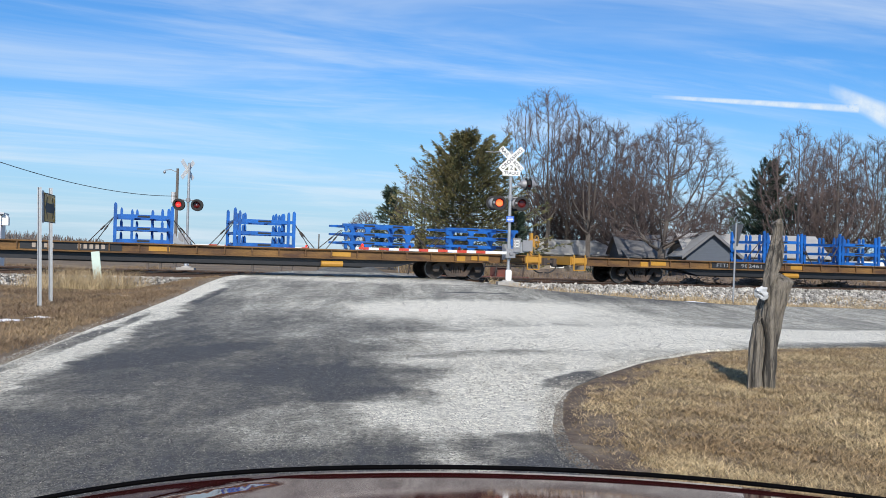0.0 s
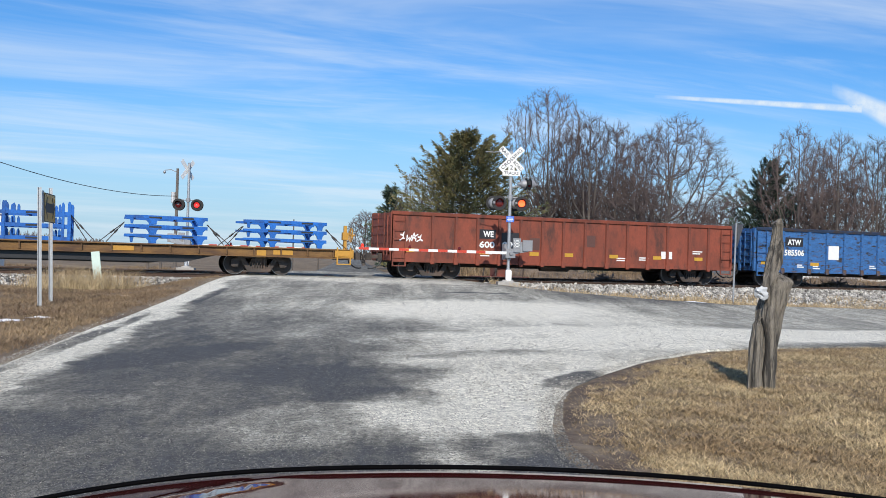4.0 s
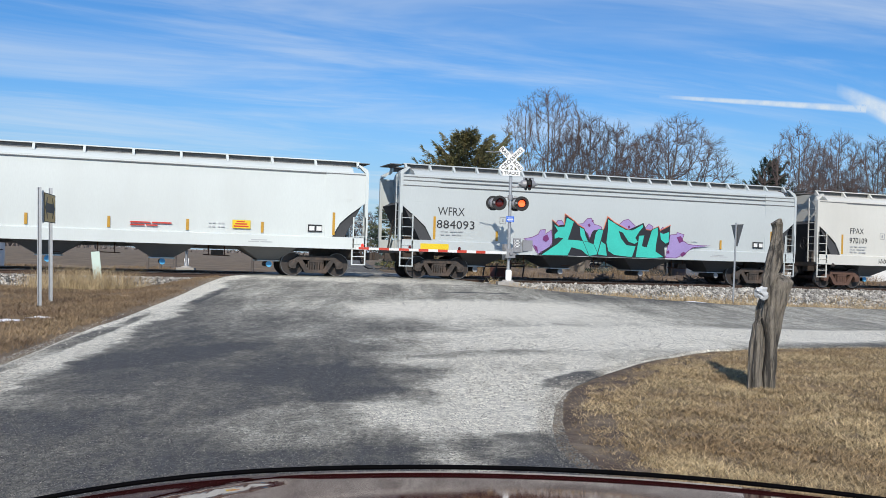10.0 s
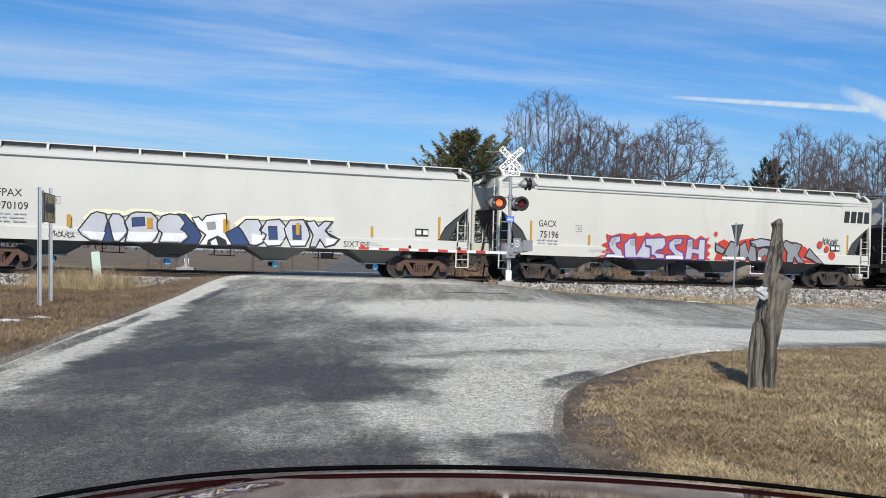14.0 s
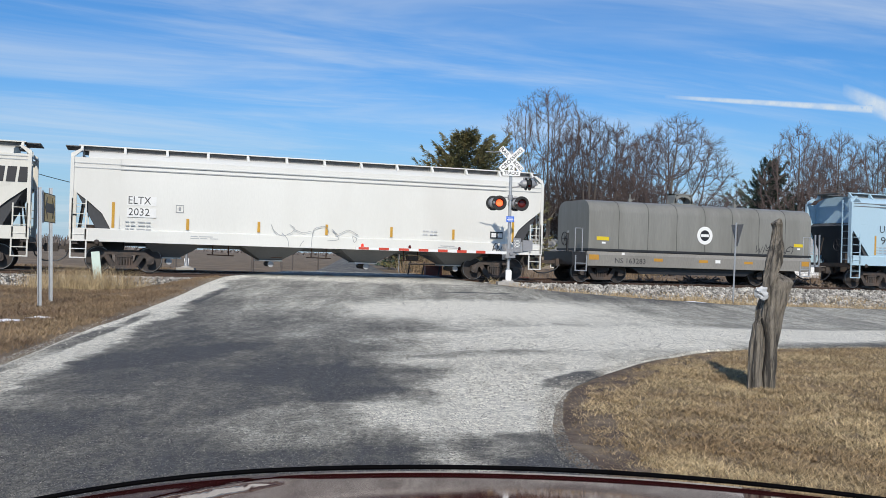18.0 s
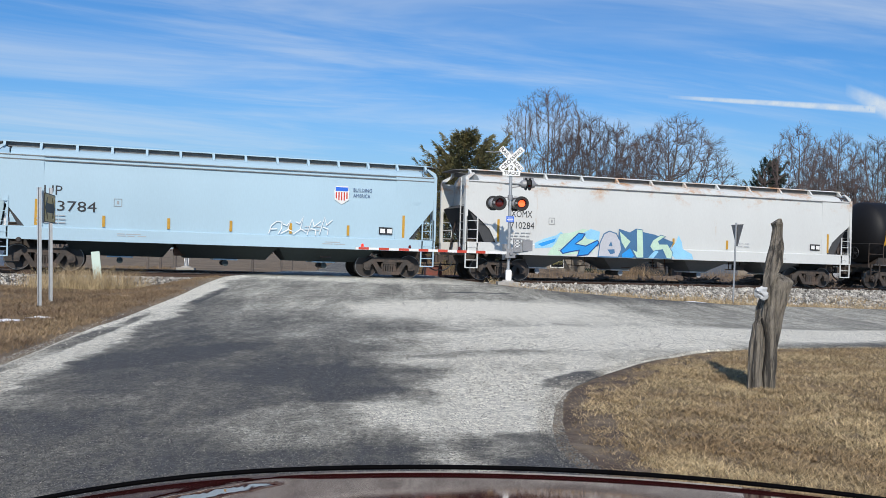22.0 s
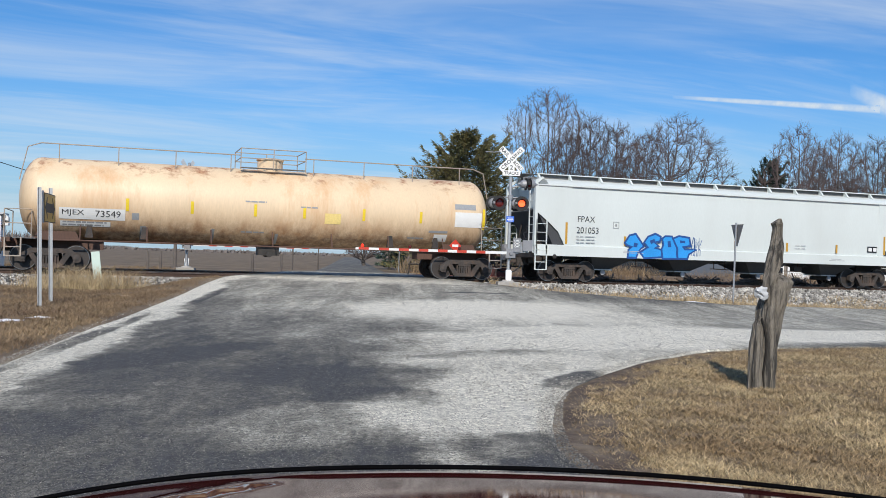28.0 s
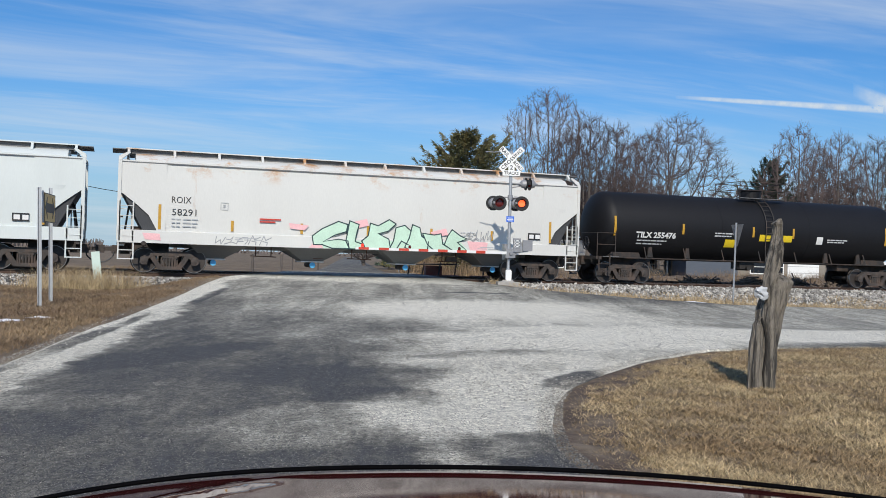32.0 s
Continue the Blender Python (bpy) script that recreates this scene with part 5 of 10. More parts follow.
# (centre at the start, upright posts, length, tiers)
STACKS = [(0.93, True, 2.0, 3), (5.34, True, 2.25, 3), (9.85, False, 2.95, 3), (14.25, False, 3.2, 3), (29.25, True, 2.1, 3), (33.67, True, 2.35, 3), (38.2, False, 2.95, 3), (42.6, False, 3.2, 3)]
c = place(gondola("rust-brown steel gondola car with worn ribbed sides", 15.93, "brown_gondola", {"stakes": (1.72, 2.72, 3.66, 4.62, 5.58, 6.56, 7.54, 8.56, 9.6, 10.6, 11.6, 12.6, 13.7, 14.7), "flat_end": True, "tape": (0.55, 3.74, 6.0, 7.6, 9.75, 11.9, 14.0), "tape_z": 1.06, "tape_w": 0.42}), 46.76, 62.69)
marks(c, 7.965, (("600", 3.74, 1.32, 0.28, 0.68), ("091", 4.75, 1.33, 0.28, 0.63)), -1.518, "letter_white")
c = place(gondola("scratched blue steel gondola car with ribbed sides", 16.06, "blue_gondola", {"foot": "rust_foot", "chord": "chord_dark", "stakes": (1.45, 2.95, 3.97, 4.98, 6.0, 6.97, 7.98, 9.05, 10.08, 11.08, 12.08, 13.12, 14.6), "tape": (0.3, 3.0, 8.0, 10.0, 12.1, 14.9), "top": 2.70}), 64.0, 80.06)
marks(c, 8.03, (("ATW", 1.74, 1.93, 0.26, 0.76), ("585506", 1.58, 1.43, 0.29, 1.10)), -1.518, "letter_white")
c = place(hopper("clean white covered hopper car with black lettering", 19.28, "cool_white_hopper", {"bins": 4, "brackets": 12}), 81.39, 100.67)
marks(c, 9.64, (("XOMX", 1.86, 2.58, 0.28, 0.86), ("718209", 1.87, 2.16, 0.28, 1.12)))
c = place(hopper("light grey covered hopper car with teal and purple spray paint", 19.08, "grey_hopper", {"bins": 4, "brackets": 19, "eave": 4.17, "ribs": (3.70, 3.90, 4.05), "cap": "cap_grey", "under": "under_dark"}), 101.96, 121.04)
marks(c, 9.54, (("WFRX", 1.61, 2.58, 0.33, 1.15), ("884093", 1.57, 2.06, 0.33, 1.63)))
c = place(hopper("off-white covered hopper car with grey and navy spray paint", 19.51, "white_hopper", {"bins": 4, "brackets": 13, "truck": "truck_rust"}), 122.24, 141.75)
marks(c, 9.755, (("FPAX", 1.93, 2.58, 0.26, 0.8), ("970109", 1.9, 2.13, 0.26, 1.04)))
c = place(hopper("cream-white covered hopper car with red and grey spray paint", 19.17, "white_hopper_dirty", {"bins": 4, "brackets": 13, "ribs": (3.86, 3.98), "seam": "seam_pale", "cap": "cap_grey"}), 142.96, 162.13)
marks(c, 9.585, (("GACX", 1.83, 2.3, 0.27, 0.82), ("75196", 1.9, 1.85, 0.27, 0.85)))
c = place(hopper("white covered hopper car with faint scribbled spray paint", 18.45, "bright_white_hopper", {"bins": 4, "brackets": 13, "ribs": (3.70, 3.86), "seam": "seam_pale", "cap": "cap_grey"}), 163.4, 181.85)
marks(c, 9.225, (("ELTX", 1.99, 2.49, 0.27, 0.78), ("2032", 2.0, 2.07, 0.27, 0.73)))
c = place(coil_car("grey coil steel car with a rounded hood", 12.27, {}), 183.33, 195.6)
marks(c, 6.135, (("NS 163283", 1.98, 0.86, 0.22, 1.50),), -1.566)
c = place(hopper("light blue covered hopper car with dark lower hoppers", 16.29, "lightblue_hopper", {"bins": 3, "brackets": 14, "wide_bins": True, "cap": "up_under", "under": "up_under", "square_end": True, "ribs": (3.88, 4.02), "inset": 1.75}), 197.84, 214.13)
marks(c, 8.145, (("UP", 1.72, 2.68, 0.34, 0.60), ("93784", 1.8, 2.13, 0.36, 1.67)))
c = place(hopper("white covered hopper car with rust spots and blue spray paint", 19.5, "pale_hopper_rusty", {"bins": 4, "brackets": 12, "cap": "cap_grey"}), 215.37, 234.87)
marks(c, 9.75, (("XOMX", 2.04, 2.64, 0.28, 0.95), ("710284", 2.02, 2.17, 0.28, 1.07)))
c = place(tank_car("black tank car with white lettering", 16.96, "tank_black", {"r": 1.52, "zc": 2.72, "over": 0.3, "dome": -0.2, "bands": (-1.7, 0.9, 1.1)}), 235.94, 252.9)
c = place(tank_car("cream tank car streaked with rust", 19.0, "tank_cream", {"r": 1.50, "zc": 2.62, "over": 0.45, "top_rail": True, "rail": "pale_rail", "dome": 0.0, "inset": 1.6, "frame": "truck_rust"}), 253.9, 272.9)
c = place(hopper("pale grey-white covered hopper car with bright blue spray paint", 19.73, "cool_white_hopper", {"bins": 4, "brackets": 14, "cap": "cap_grey", "under": "under_dark"}), 274.2, 293.93)
marks(c, 9.865, (("FPAX", 2.0, 2.56, 0.25, 0.82), ("201053", 1.96, 2.08, 0.27, 1.04)))
c = place(hopper("white covered hopper car with rusty roof and green spray paint", 18.54, "white_hopper_rusty", {"bins": 4, "brackets": 12}), 295.03, 313.57)
marks(c, 9.27, (("ROIX", 1.89, 2.59, 0.24, 0.7), ("58291", 1.91, 2.14, 0.24, 0.87)))
c = place(tank_car("black tank car with white lettering and yellow plates", 17.2, "tank_black", {"r": 1.50, "zc": 2.55, "over": 0.35, "dome": 0.3, "bands": (-2.2, 2.6)}), 314.4, 331.6)



# ---- crossing signals ----
M["lamp_lit"] = glow("lit_red_lamp", (1.0, 0.085, 0.022), 3.0)
M["lamp_far"] = glow("lit_red_lamp_aimed_away", (0.9, 0.035, 0.03), 0.9)
M["lamp_rim"] = glow("lit_lamp_rim", (0.9, 0.03, 0.01), 0.9)
M["lens_dark"] = mat("dark_red_lens", (0.10, 0.008, 0.006), 0.25, 0, 0.1)
M["hood_black"] = mat("matt_black_hood", (0.012, 0.012, 0.013), 0.7, 0, 0.2)
M["cone"] = mat("dull_aluminium_housing", (0.30, 0.30, 0.31), 0.5, 0.3, 0.15)
M["sign_green"] = mat("green_sheeting", (0.02, 0.22, 0.12), 0.5, 0, 0.1)
M["pale_green"] = mat("pale_green_plastic", (0.55, 0.66, 0.58), 0.6, 0, 0.06)
M["stump"] = mat("weathered_grey_wood", (0.235, 0.205, 0.165), 0.9, 0, 0.45, 3, 22, 1.0, (0.045, 0.04, 0.034), 0.52, 0.07, stretch=(8, 8, 0.6))
# near-black for the shade in the old post's creases
M["wood_shade"] = mat("shaded_wood_split", (0.022, 0.018, 0.014), 0.95, 0, 0.3)
M["plastic"] = mat("crumpled_white_plastic", (0.46, 0.47, 0.48), 0.4, 0, 0.1, 12, 60, 0.3)
FLASH = []


def signal_lamp(parent, x, y, z, turn, phase, size=1.0, lit="lamp_lit"):
    """A round target with hood and a turning lens drum, lit on one face."""
    at = pose(x, y, z, 0, 0, turn)
    bm = bmesh.new()
    s = size
    spin(bm, [(0.02, 0.10 * s), (0.0, 0.30 * s), (-0.012, 0.30 * s), (-0.012, 0.165 * s)], "y", 28)
    spin(bm, [(0.30 * s, 0.03), (0.26 * s, 0.06 * s), (0.20 * s, 0.15 * s), (0.0, 0.20 * s)], "y", 22)
    lamp = part("signal_lamp", bm, M["hood_black"], parent, "round black signal lamp", at=at)
    bm = bmesh.new()
    spin(bm, [(0.40 * s, 0.025), (0.36 * s, 0.03), (0.30 * s, 0.07 * s), (0.22 * s, 0.17 * s), (0.03, 0.215 * s), (0.025, 0.21 * s)], "y", 22)
    part("housing", bm, M["cone"], lamp, "grey cone-shaped housing")
    bm = bmesh.new()
    n = 14
    rows = []
    for k in range(n + 1):
        t = math.radians(-15 + 210 * k / n)
        dep = -0.30 * s * (0.35 + 0.65 * max(0, math.sin(t)))
        rows.append([bm.verts.new((math.cos(t) * rr, yy, math.sin(t) * rr)) for rr, yy in ((0.185 * s, -0.01), (0.185 * s, dep), (0.178 * s, dep), (0.178 * s, -0.01))])
    for a, b in zip(rows, rows[1:]):
        for i in range(4):
            j = (i + 1) % 4
            bm.faces.new((a[i], a[j], b[j], b[i]))
    part("visor", bm, M["hood_black"], lamp)
    bm = bmesh.new()
    spin(bm, [(-0.022, 0.17 * s), (-0.016, 0.17 * s)], "y", 24)
    rim = part("lens_rim", bm, M["lens_dark"], lamp)
    bm = bmesh.new()
    spin(bm, [(-0.05, 0.06 * s), (-0.045, 0.105 * s), (-0.03, 0.135 * s), (0.0, 0.14 * s)], "y", 24)
    bm.faces.ensure_lookup_table()
    me = bpy.data.meshes.new("lens_drum")
    n0 = len(bm.faces)
    geo = [v.co.copy() for v in bm.verts]
    bm2 = bmesh.new()
    spin(bm2, [(0.0, 0.14 * s), (0.03, 0.135 * s), (0.045, 0.105 * s), (0.05, 0.06 * s)], "y", 24)
    tmp = bpy.data.meshes.new("tmp")
    bm2.to_mesh(tmp)
    bm2.free()
    bm.from_mesh(tmp)
    bpy.data.meshes.remove(tmp)
    bm.faces.ensure_lookup_table()
    for f in bm.faces:
        f.material_index = 0 if f.index < n0 else 1
    bmesh.ops.recalc_face_normals(bm, faces=bm.faces[:])
    bm.to_mesh(me)
    bm.free()
    me.materials.append(M[lit])
    me.materials.append(M["lens_dark"])
    drum = part("lens_drum", me, None, lamp, "red lens", at=pose(0, -0.03, 0))
    FLASH.append((drum, phase))
    return lamp


def blade_text(parent, text, length, at, size):
    cu = bpy.data.curves.new("lettering", "FONT")
    cu.body, cu.size, cu.resolution_u, cu.offset = text, 1.0, 2, 0.015
    tmp = new("lettering", cu)
    bpy.context.view_layer.update()
    me = bpy.data.meshes.new_from_object(tmp)
    bpy.data.objects.remove(tmp)
    xs, ys = [v.co.x for v in me.vertices], [v.co.y for v in me.vertices]
    a, b, c, d = min(xs), max(xs), min(ys), max(ys)
    for v in me.vertices:
        v.co = ((v.co.x - (a + b) / 2) / (b - a) * length, 0, (v.co.y - (c + d) / 2) / (d - c) * size)
    me.materials.clear()
    me.materials.append(M["letter_black"])
    part("lettering", me, None, parent, at=at)


def crossing_signal(name, label, m, arm_dir, near):
    sg = thing(name, label, "crossing signal", m, group="crossing signals")
    bm = bmesh.new()
    prism(bm, [(-0.42, -0.36), (0.42, -0.36), (0.42, 0.36), (-0.42, 0.36)], "z", -0.5, 0.0)
    tube(bm, (0, 0, 0.0), (0, 0, 0.07), 0.26, 16, 0.2)
    part("foundation", bm, M["concrete"], sg, "grey concrete foundation")
    bm = bmesh.new()
    tube(bm, (0, 0, 0.05), (0, 0, 5.0), 0.062, 14)
    tube(bm, (0, 0, 0.05), (0, 0, 0.35), 0.11, 14, 0.075)
    tube(bm, (0, 0, 5.0), (0, 0, 5.06), 0.075, 12, 0.03)
    part("mast", bm, M["galv"], sg)
    bm = bmesh.new()
    prism(bm, [(-0.11, 0.10), (-0.07, 0.05), (0.07, 0.05), (0.11, 0.10), (0.11, 0.42), (0.07, 0.47), (-0.07, 0.47), (-0.11, 0.42)], "y", -0.21, -0.07)
    part("junction_box", bm, M["white"], sg, "white cast junction box")
    # crossbuck
    zc = 4.72
    for k, (ang, text) in enumerate(((-45, ""), (45, "CROSSING"))):
        bm = bmesh.new()
        prism(bm, [(-0.60, -0.105), (-0.58, -0.115), (0.58, -0.115), (0.60, -0.105), (0.60, 0.105), (0.58, 0.115), (-0.58, 0.115), (-0.60, 0.105)], "y", -0.004, 0.004)
        turn_b = pose(0, 0, zc, 0, 0, 0 if near else 58)
        bl = part("crossbuck_blade", bm, M["white"], sg, "white reflective blade", at=turn_b @ pose(0, -0.085 - 0.012 * k, 0, 0, -ang, 0))
        if near:
            if text:
                blade_text(bl, text, 1.06, pose(0, -0.006, 0), 0.145)
            else:
                blade_text(bl, "RAIL", 0.42, pose(-0.36, -0.006, 0), 0.145)
                blade_text(bl, "ROAD", 0.44, pose(0.36, -0.006, 0), 0.145)
    if near:
        bm = bmesh.new()
        prism(bm, [(-0.12, 4.28), (0.12, 4.28), (0.12, 4.46), (0.06, 4.54), (-0.06, 4.54), (-0.12, 4.46)], "y", -0.112, -0.104)
        prism(bm, [(-0.34, 4.08), (0.34, 4.08), (0.34, 4.28), (-0.34, 4.28)], "y", -0.112, -0.104)
        pl = part("track_count_plate", bm, M["white"], sg, "white plate with the number of tracks")
        blade_text(pl, "2", 0.11, pose(0, -0.117, 4.40), 0.17)
        blade_text(pl, "TRACKS", 0.56, pose(0, -0.117, 4.18), 0.125)
    # lamps on a cross arm
    bm = bmesh.new()
    pipe(bm, [(-0.44, 0, 3.16), (-0.38, 0, 3.25), (0.38, 0, 3.25), (0.44, 0, 3.16)], 0.03, 8)
    tube(bm, (0, 0, 3.16), (0, 0, 3.34), 0.1, 12)
    part("cross_arm", bm, M["cone"], sg)
    for s in (-1, 1):
        signal_lamp(sg, s * 0.43, -0.12, 3.02, 0, (s < 0) == near, 0.95)
        signal_lamp(sg, s * 0.43 - 0.2 * (1 if near else 0), 0.16, 3.02, 180, (s < 0) == near, 0.95, "lamp_lit" if near else "lamp_far")
    if near:
        bm = bmesh.new()
        pipe(bm, [(0, 0.0, 3.62), (0.42, -0.05, 3.72), (0.50, -0.05, 3.95), (0.50, -0.05, 4.02), (0.86, -0.05, 4.02), (0.86, -0.05, 3.9)], 0.03, 8)
        part("side_arm", bm, M["cone"], sg)
        signal_lamp(sg, 0.58, -0.05, 3.78, 90 + 12, True, 0.8, "lens_dark")
        signal_lamp(sg, 0.74, -0.05, 3.78, -90 + 12, False, 0.8, "lens_dark")
        bm = bmesh.new()
        box(bm, -0.14, 0.16, -0.105, -0.095, 2.30, 2.52)
        pl = part("emergency_sign", bm, M["sign_blue"], sg, "small blue emergency notice sign")
        bm = bmesh.new()
        for z, w in ((2.44, 0.2), (2.38, 0.24), (2.33, 0.18)):
            box(bm, -w / 2 + 0.01, w / 2 + 0.01, -0.108, -0.104, z, z + 0.025)
        part("printing", bm, M["letter_white"], pl)
        bm = bmesh.new()
        pts = [(0.0, 0, 5.0), (-0.3, 0.02, 5.04), (-0.65, 0.03, 4.98), (-1.0, 0.03, 4.99)]
        pipe(bm, pts, 0.018, 6)
        part("arm_rod", bm, M["galv"], sg)
    # gate mechanism and counterweight
    turn = arm_dir
    gate = part("gate_mechanism", gate_box(), M["cone"], sg, "grey gate drive box", at=pose(0, 0, 0, 0, 0, turn))
    bm = bmesh.new()
    for y in (-0.16, 0.12):
        prism(bm, [(-0.1, 1.02), (0.75, 1.18), (0.85, 1.55), (0.55, 1.55), (0.3, 1.25), (-0.1, 1.16)], "y", y, y + 0.03)
    part("counterweight_arm", bm, M["galv"], gate)
    bm = bmesh.new()
    box(bm, 0.5, 0.9, -0.22, -0.16, 1.20, 1.62)
    part("counterweight", bm, M["cone"], gate)
    bm = bmesh.new()
    box(bm, 0.09, 0.4, -0.24, -0.18, 1.15, 1.68)
    pl = part("warning_plate", bm, M["cone"], gate)
    bm = bmesh.new()
    for z in (1.34, 1.45, 1.56):
        box(bm, 0.12, 0.36, -0.247, -0.24, z, z + 0.05)
    for x in (0.14, 0.3):
        box(bm, x, x + 0.05, -0.247, -0.24, 1.33, 1.62)
    part("printing", bm, M["letter_white"], pl)
    # arm with red and white bands
    Lg = 6.1
    arm = bmesh.new()
    prism(arm, [(-0.18, 1.055), (-0.18, 1.165), (-Lg, 1.145), (-Lg, 1.065)], "y", -0.235, -0.205)
    arm_ob = part("gate_arm", arm, M["letter_white"], gate, "white gate arm with red bands")
    for i in range(7):
        x = -1.05 - 0.76 * i
        bm = bmesh.new()
        box(bm, x - 0.38, x, -0.238, -0.202, 1.058 + 0.0015 * i, 1.161 - 0.0015 * i)
        part("red_band", bm, M["red_band"], arm_ob)
    for x in (-5.85, -4.05, -2.1):
        bm = bmesh.new()
        spin(bm, [(1.16, 0.05), (1.20, 0.055), (1.25, 0.05), (1.28, 0.015)], "z", 10, (x, -0.22, 0))
        part("gate_lamp", bm, M["lamp_rim"] if x < -5 else M["lens_dark"], arm_ob, "small red gate lamp")
    return sg


def gate_box():
    bm = bmesh.new()
    box(bm, -0.2, 0.2, -0.2, 0.1, 0.92, 1.28)
    box(bm, -0.14, 0.14, 0.1, 0.32, 0.85, 1.45)
    tube(bm, (0, -0.26, 1.1), (0, 0.14, 1.1), 0.07, 12)
    return bm


M["red_band"] = mat("faded_red_band", (0.50, 0.055, 0.03), 0.55, 0, 0.15)
crossing_signal("crossing_signal", "railroad crossing signal with crossbuck, red lamps and lowered gate", pose(13.81, 32.6, 0.05, 0, 0, -15) @ Matrix.Diagonal((0.966, 0.966, 0.966, 1)), 15, True)
crossing_signal("crossing_signal", "railroad crossing signal seen from behind with lowered gate", pose(3.22, 47.3, 0.02, 0, 0, 168), 12, False)


# ---- signs, poles and wires ----
def arrow_sign():
    sg = thing("arrow_sign", "faded yellow double-arrow road sign on two steel posts", "road sign", pose(-1.60, 23.4, -0.5, 0, -1.8, -6.5))
    for y in (0.0, 1.35):
        bm = bmesh.new()
        prism(bm, [(-0.045, y - 0.02), (-0.03, y - 0.02), (-0.02, y + 0.015), (0.02, y + 0.015), (0.03, y - 0.02), (0.045, y - 0.02), (0.03, y + 0.03), (-0.03, y + 0.03)], "z", 0, 2.72 + 0.05 * y)
        part("post", bm, M["galv"], sg)
    bm = bmesh.new()
    box(bm, 0.05, 0.056, 0.24, 1.62, 1.94, 2.62)
    pl = part("sign_plate", bm, M["sign_yellow"], sg)
    bm = bmesh.new()
    a = [(0.32, 2.28), (0.64, 2.54), (0.58, 2.39), (1.28, 2.39), (1.22, 2.54), (1.54, 2.28), (1.22, 2.02), (1.28, 2.17), (0.58, 2.17), (0.64, 2.02)]
    prism(bm, a, "x", 0.056, 0.06)
    part("arrow", bm, M["letter_black"], pl)
    bm = bmesh.new()
    for z in (1.94, 2.60):
        box(bm, 0.056, 0.059, 0.24, 1.62, z, z + 0.02)
    for y in (0.24, 1.57):
        box(bm, 0.056, 0.059, y, y + 0.05, 1.96, 2.62)
    part("border", bm, M["letter_black"], pl)
    bm = bmesh.new()
    box(bm, 0.030, 0.042, 0.10, 0.30, 1.92, 2.66)
    part("backing_plate", bm, M["alu"], sg)


arrow_sign()


def yield_sign():
    sg = thing("yield_sign", "grey back of a triangular road sign on a thin steel post", "road sign", pose(20.35, 27.95, -0.58, 0, 0, 20))
    bm = bmesh.new()
    tube(bm, (0, 0, 0), (0.08, 0, 2.98), 0.032, 8)
    part("post", bm, M["galv"], sg)
    bm = bmesh.new()
    prism(bm, [(-0.43, 2.92), (0.43, 2.92), (0.05, 2.16), (-0.05, 2.16)], "y", -0.05, -0.044)
    part("sign_plate", bm, M["alu_dark"], sg, at=pose(0.07, 0, 0, 0, 0, 62))


M["alu_dark"] = mat("dull_sign_back", (0.22, 0.22, 0.22), 0.6, 0.4, 0.15)
yield_sign()
bm = bmesh.new()
prism(bm, [(-0.14, -0.012), (0.14, -0.012), (0.14, 0.012), (-0.14, 0.012)], "z", -0.15, 1.02)
solid("marker_post", bm, M["pale_green"], "pale green leaning plastic marker post in tall dry grass", "marker post", pose(-0.55, 34.55, -0.28, 0, -7, -12))


def bearing(px, depth):
    """Plan position for a bearing, given as offset over focal length times 1000, and depth."""
    k = px / 1000.0
    return depth * (math.sin(HEAD) + k * math.cos(HEAD)), depth * (math.cos(HEAD) - k * math.sin(HEAD))


def utility_pole(k, depth, height, lean=0.0):
    x, y = bearing(k, depth)
    up = thing("utility_pole", "grey wooden utility pole with a lamp arm", "utility pole", pose(x, y, -0.6, 0, lean, -20))
    bm = bmesh.new()
    tube(bm, (0, 0, 0), (0, 0, height), 0.14, 10, 0.10)
    part("pole", bm, M["bark"], up)
    bm = bmesh.new()
    pipe(bm, [(0, 0, height - 0.3), (-0.5, 0, height - 0.1), (-0.95, 0, height - 0.15)], 0.03, 6)
    spin(bm, [(height - 0.42, 0.05), (height - 0.3, 0.12), (height - 0.16, 0.05)], "z", 10, (-1.0, 0, 0))
    part("lamp_arm", bm, M["galv"], up)
    bm = bmesh.new()
    tube(bm, (-0.28, 0, height - 2.6), (-0.28, 0, height - 1.8), 0.17, 10)
    box(bm, -0.2, 0, -0.05, 0.05, height - 2.4, height - 2.3)
    part("transformer", bm, M["alu"], up)
    return x, y


PX, PY = utility_pole(-282, 72, 7.6)


def wire(a, b, sag, r, label):
    bm = bmesh.new()
    n = 24
    a, b = Vector(a), Vector(b)
    pts = [a.lerp(b, i / n) - Vector((0, 0, 4 * sag * (i / n) * (1 - i / n))) for i in range(n + 1)]
    pipe(bm, pts, r, 5)
    solid("overhead_wire", bm, M["black"], label, "wire")


bx, by = bearing(-640, 40)
wire((PX, PY, 4.9), (bx, by, 6.85), 1.05, 0.022, "black overhead wire sagging between poles")
pole2 = thing("utility_pole", "grey wooden utility pole", "utility pole", pose(bx, by, -0.6))
bm = bmesh.new()
tube(bm, (0, 0, 0), (0, 0, 8.6), 0.15, 10, 0.11)
part("pole", bm, M["bark"], pole2)
for k, d, h in ((-158, 75, 4.1), (-131, 80, 3.1)):
    x, y = bearing(k, d)
    bm = bmesh.new()
    tube(bm, (0, 0, 0), (0, 0, h), 0.06, 8, 0.05)
    solid("post", bm, M["bark"], "thin dark post at the roadside", "post", pose(x, y, -0.6))
x, y = bearing(-46, 62)
st = thing("street_sign", "small green street name sign on a post", "road sign", pose(x, y, -0.55, 0, 0, -19))
bm = bmesh.new()
tube(bm, (0, 0, 0), (0, 0, 2.25), 0.03, 8)
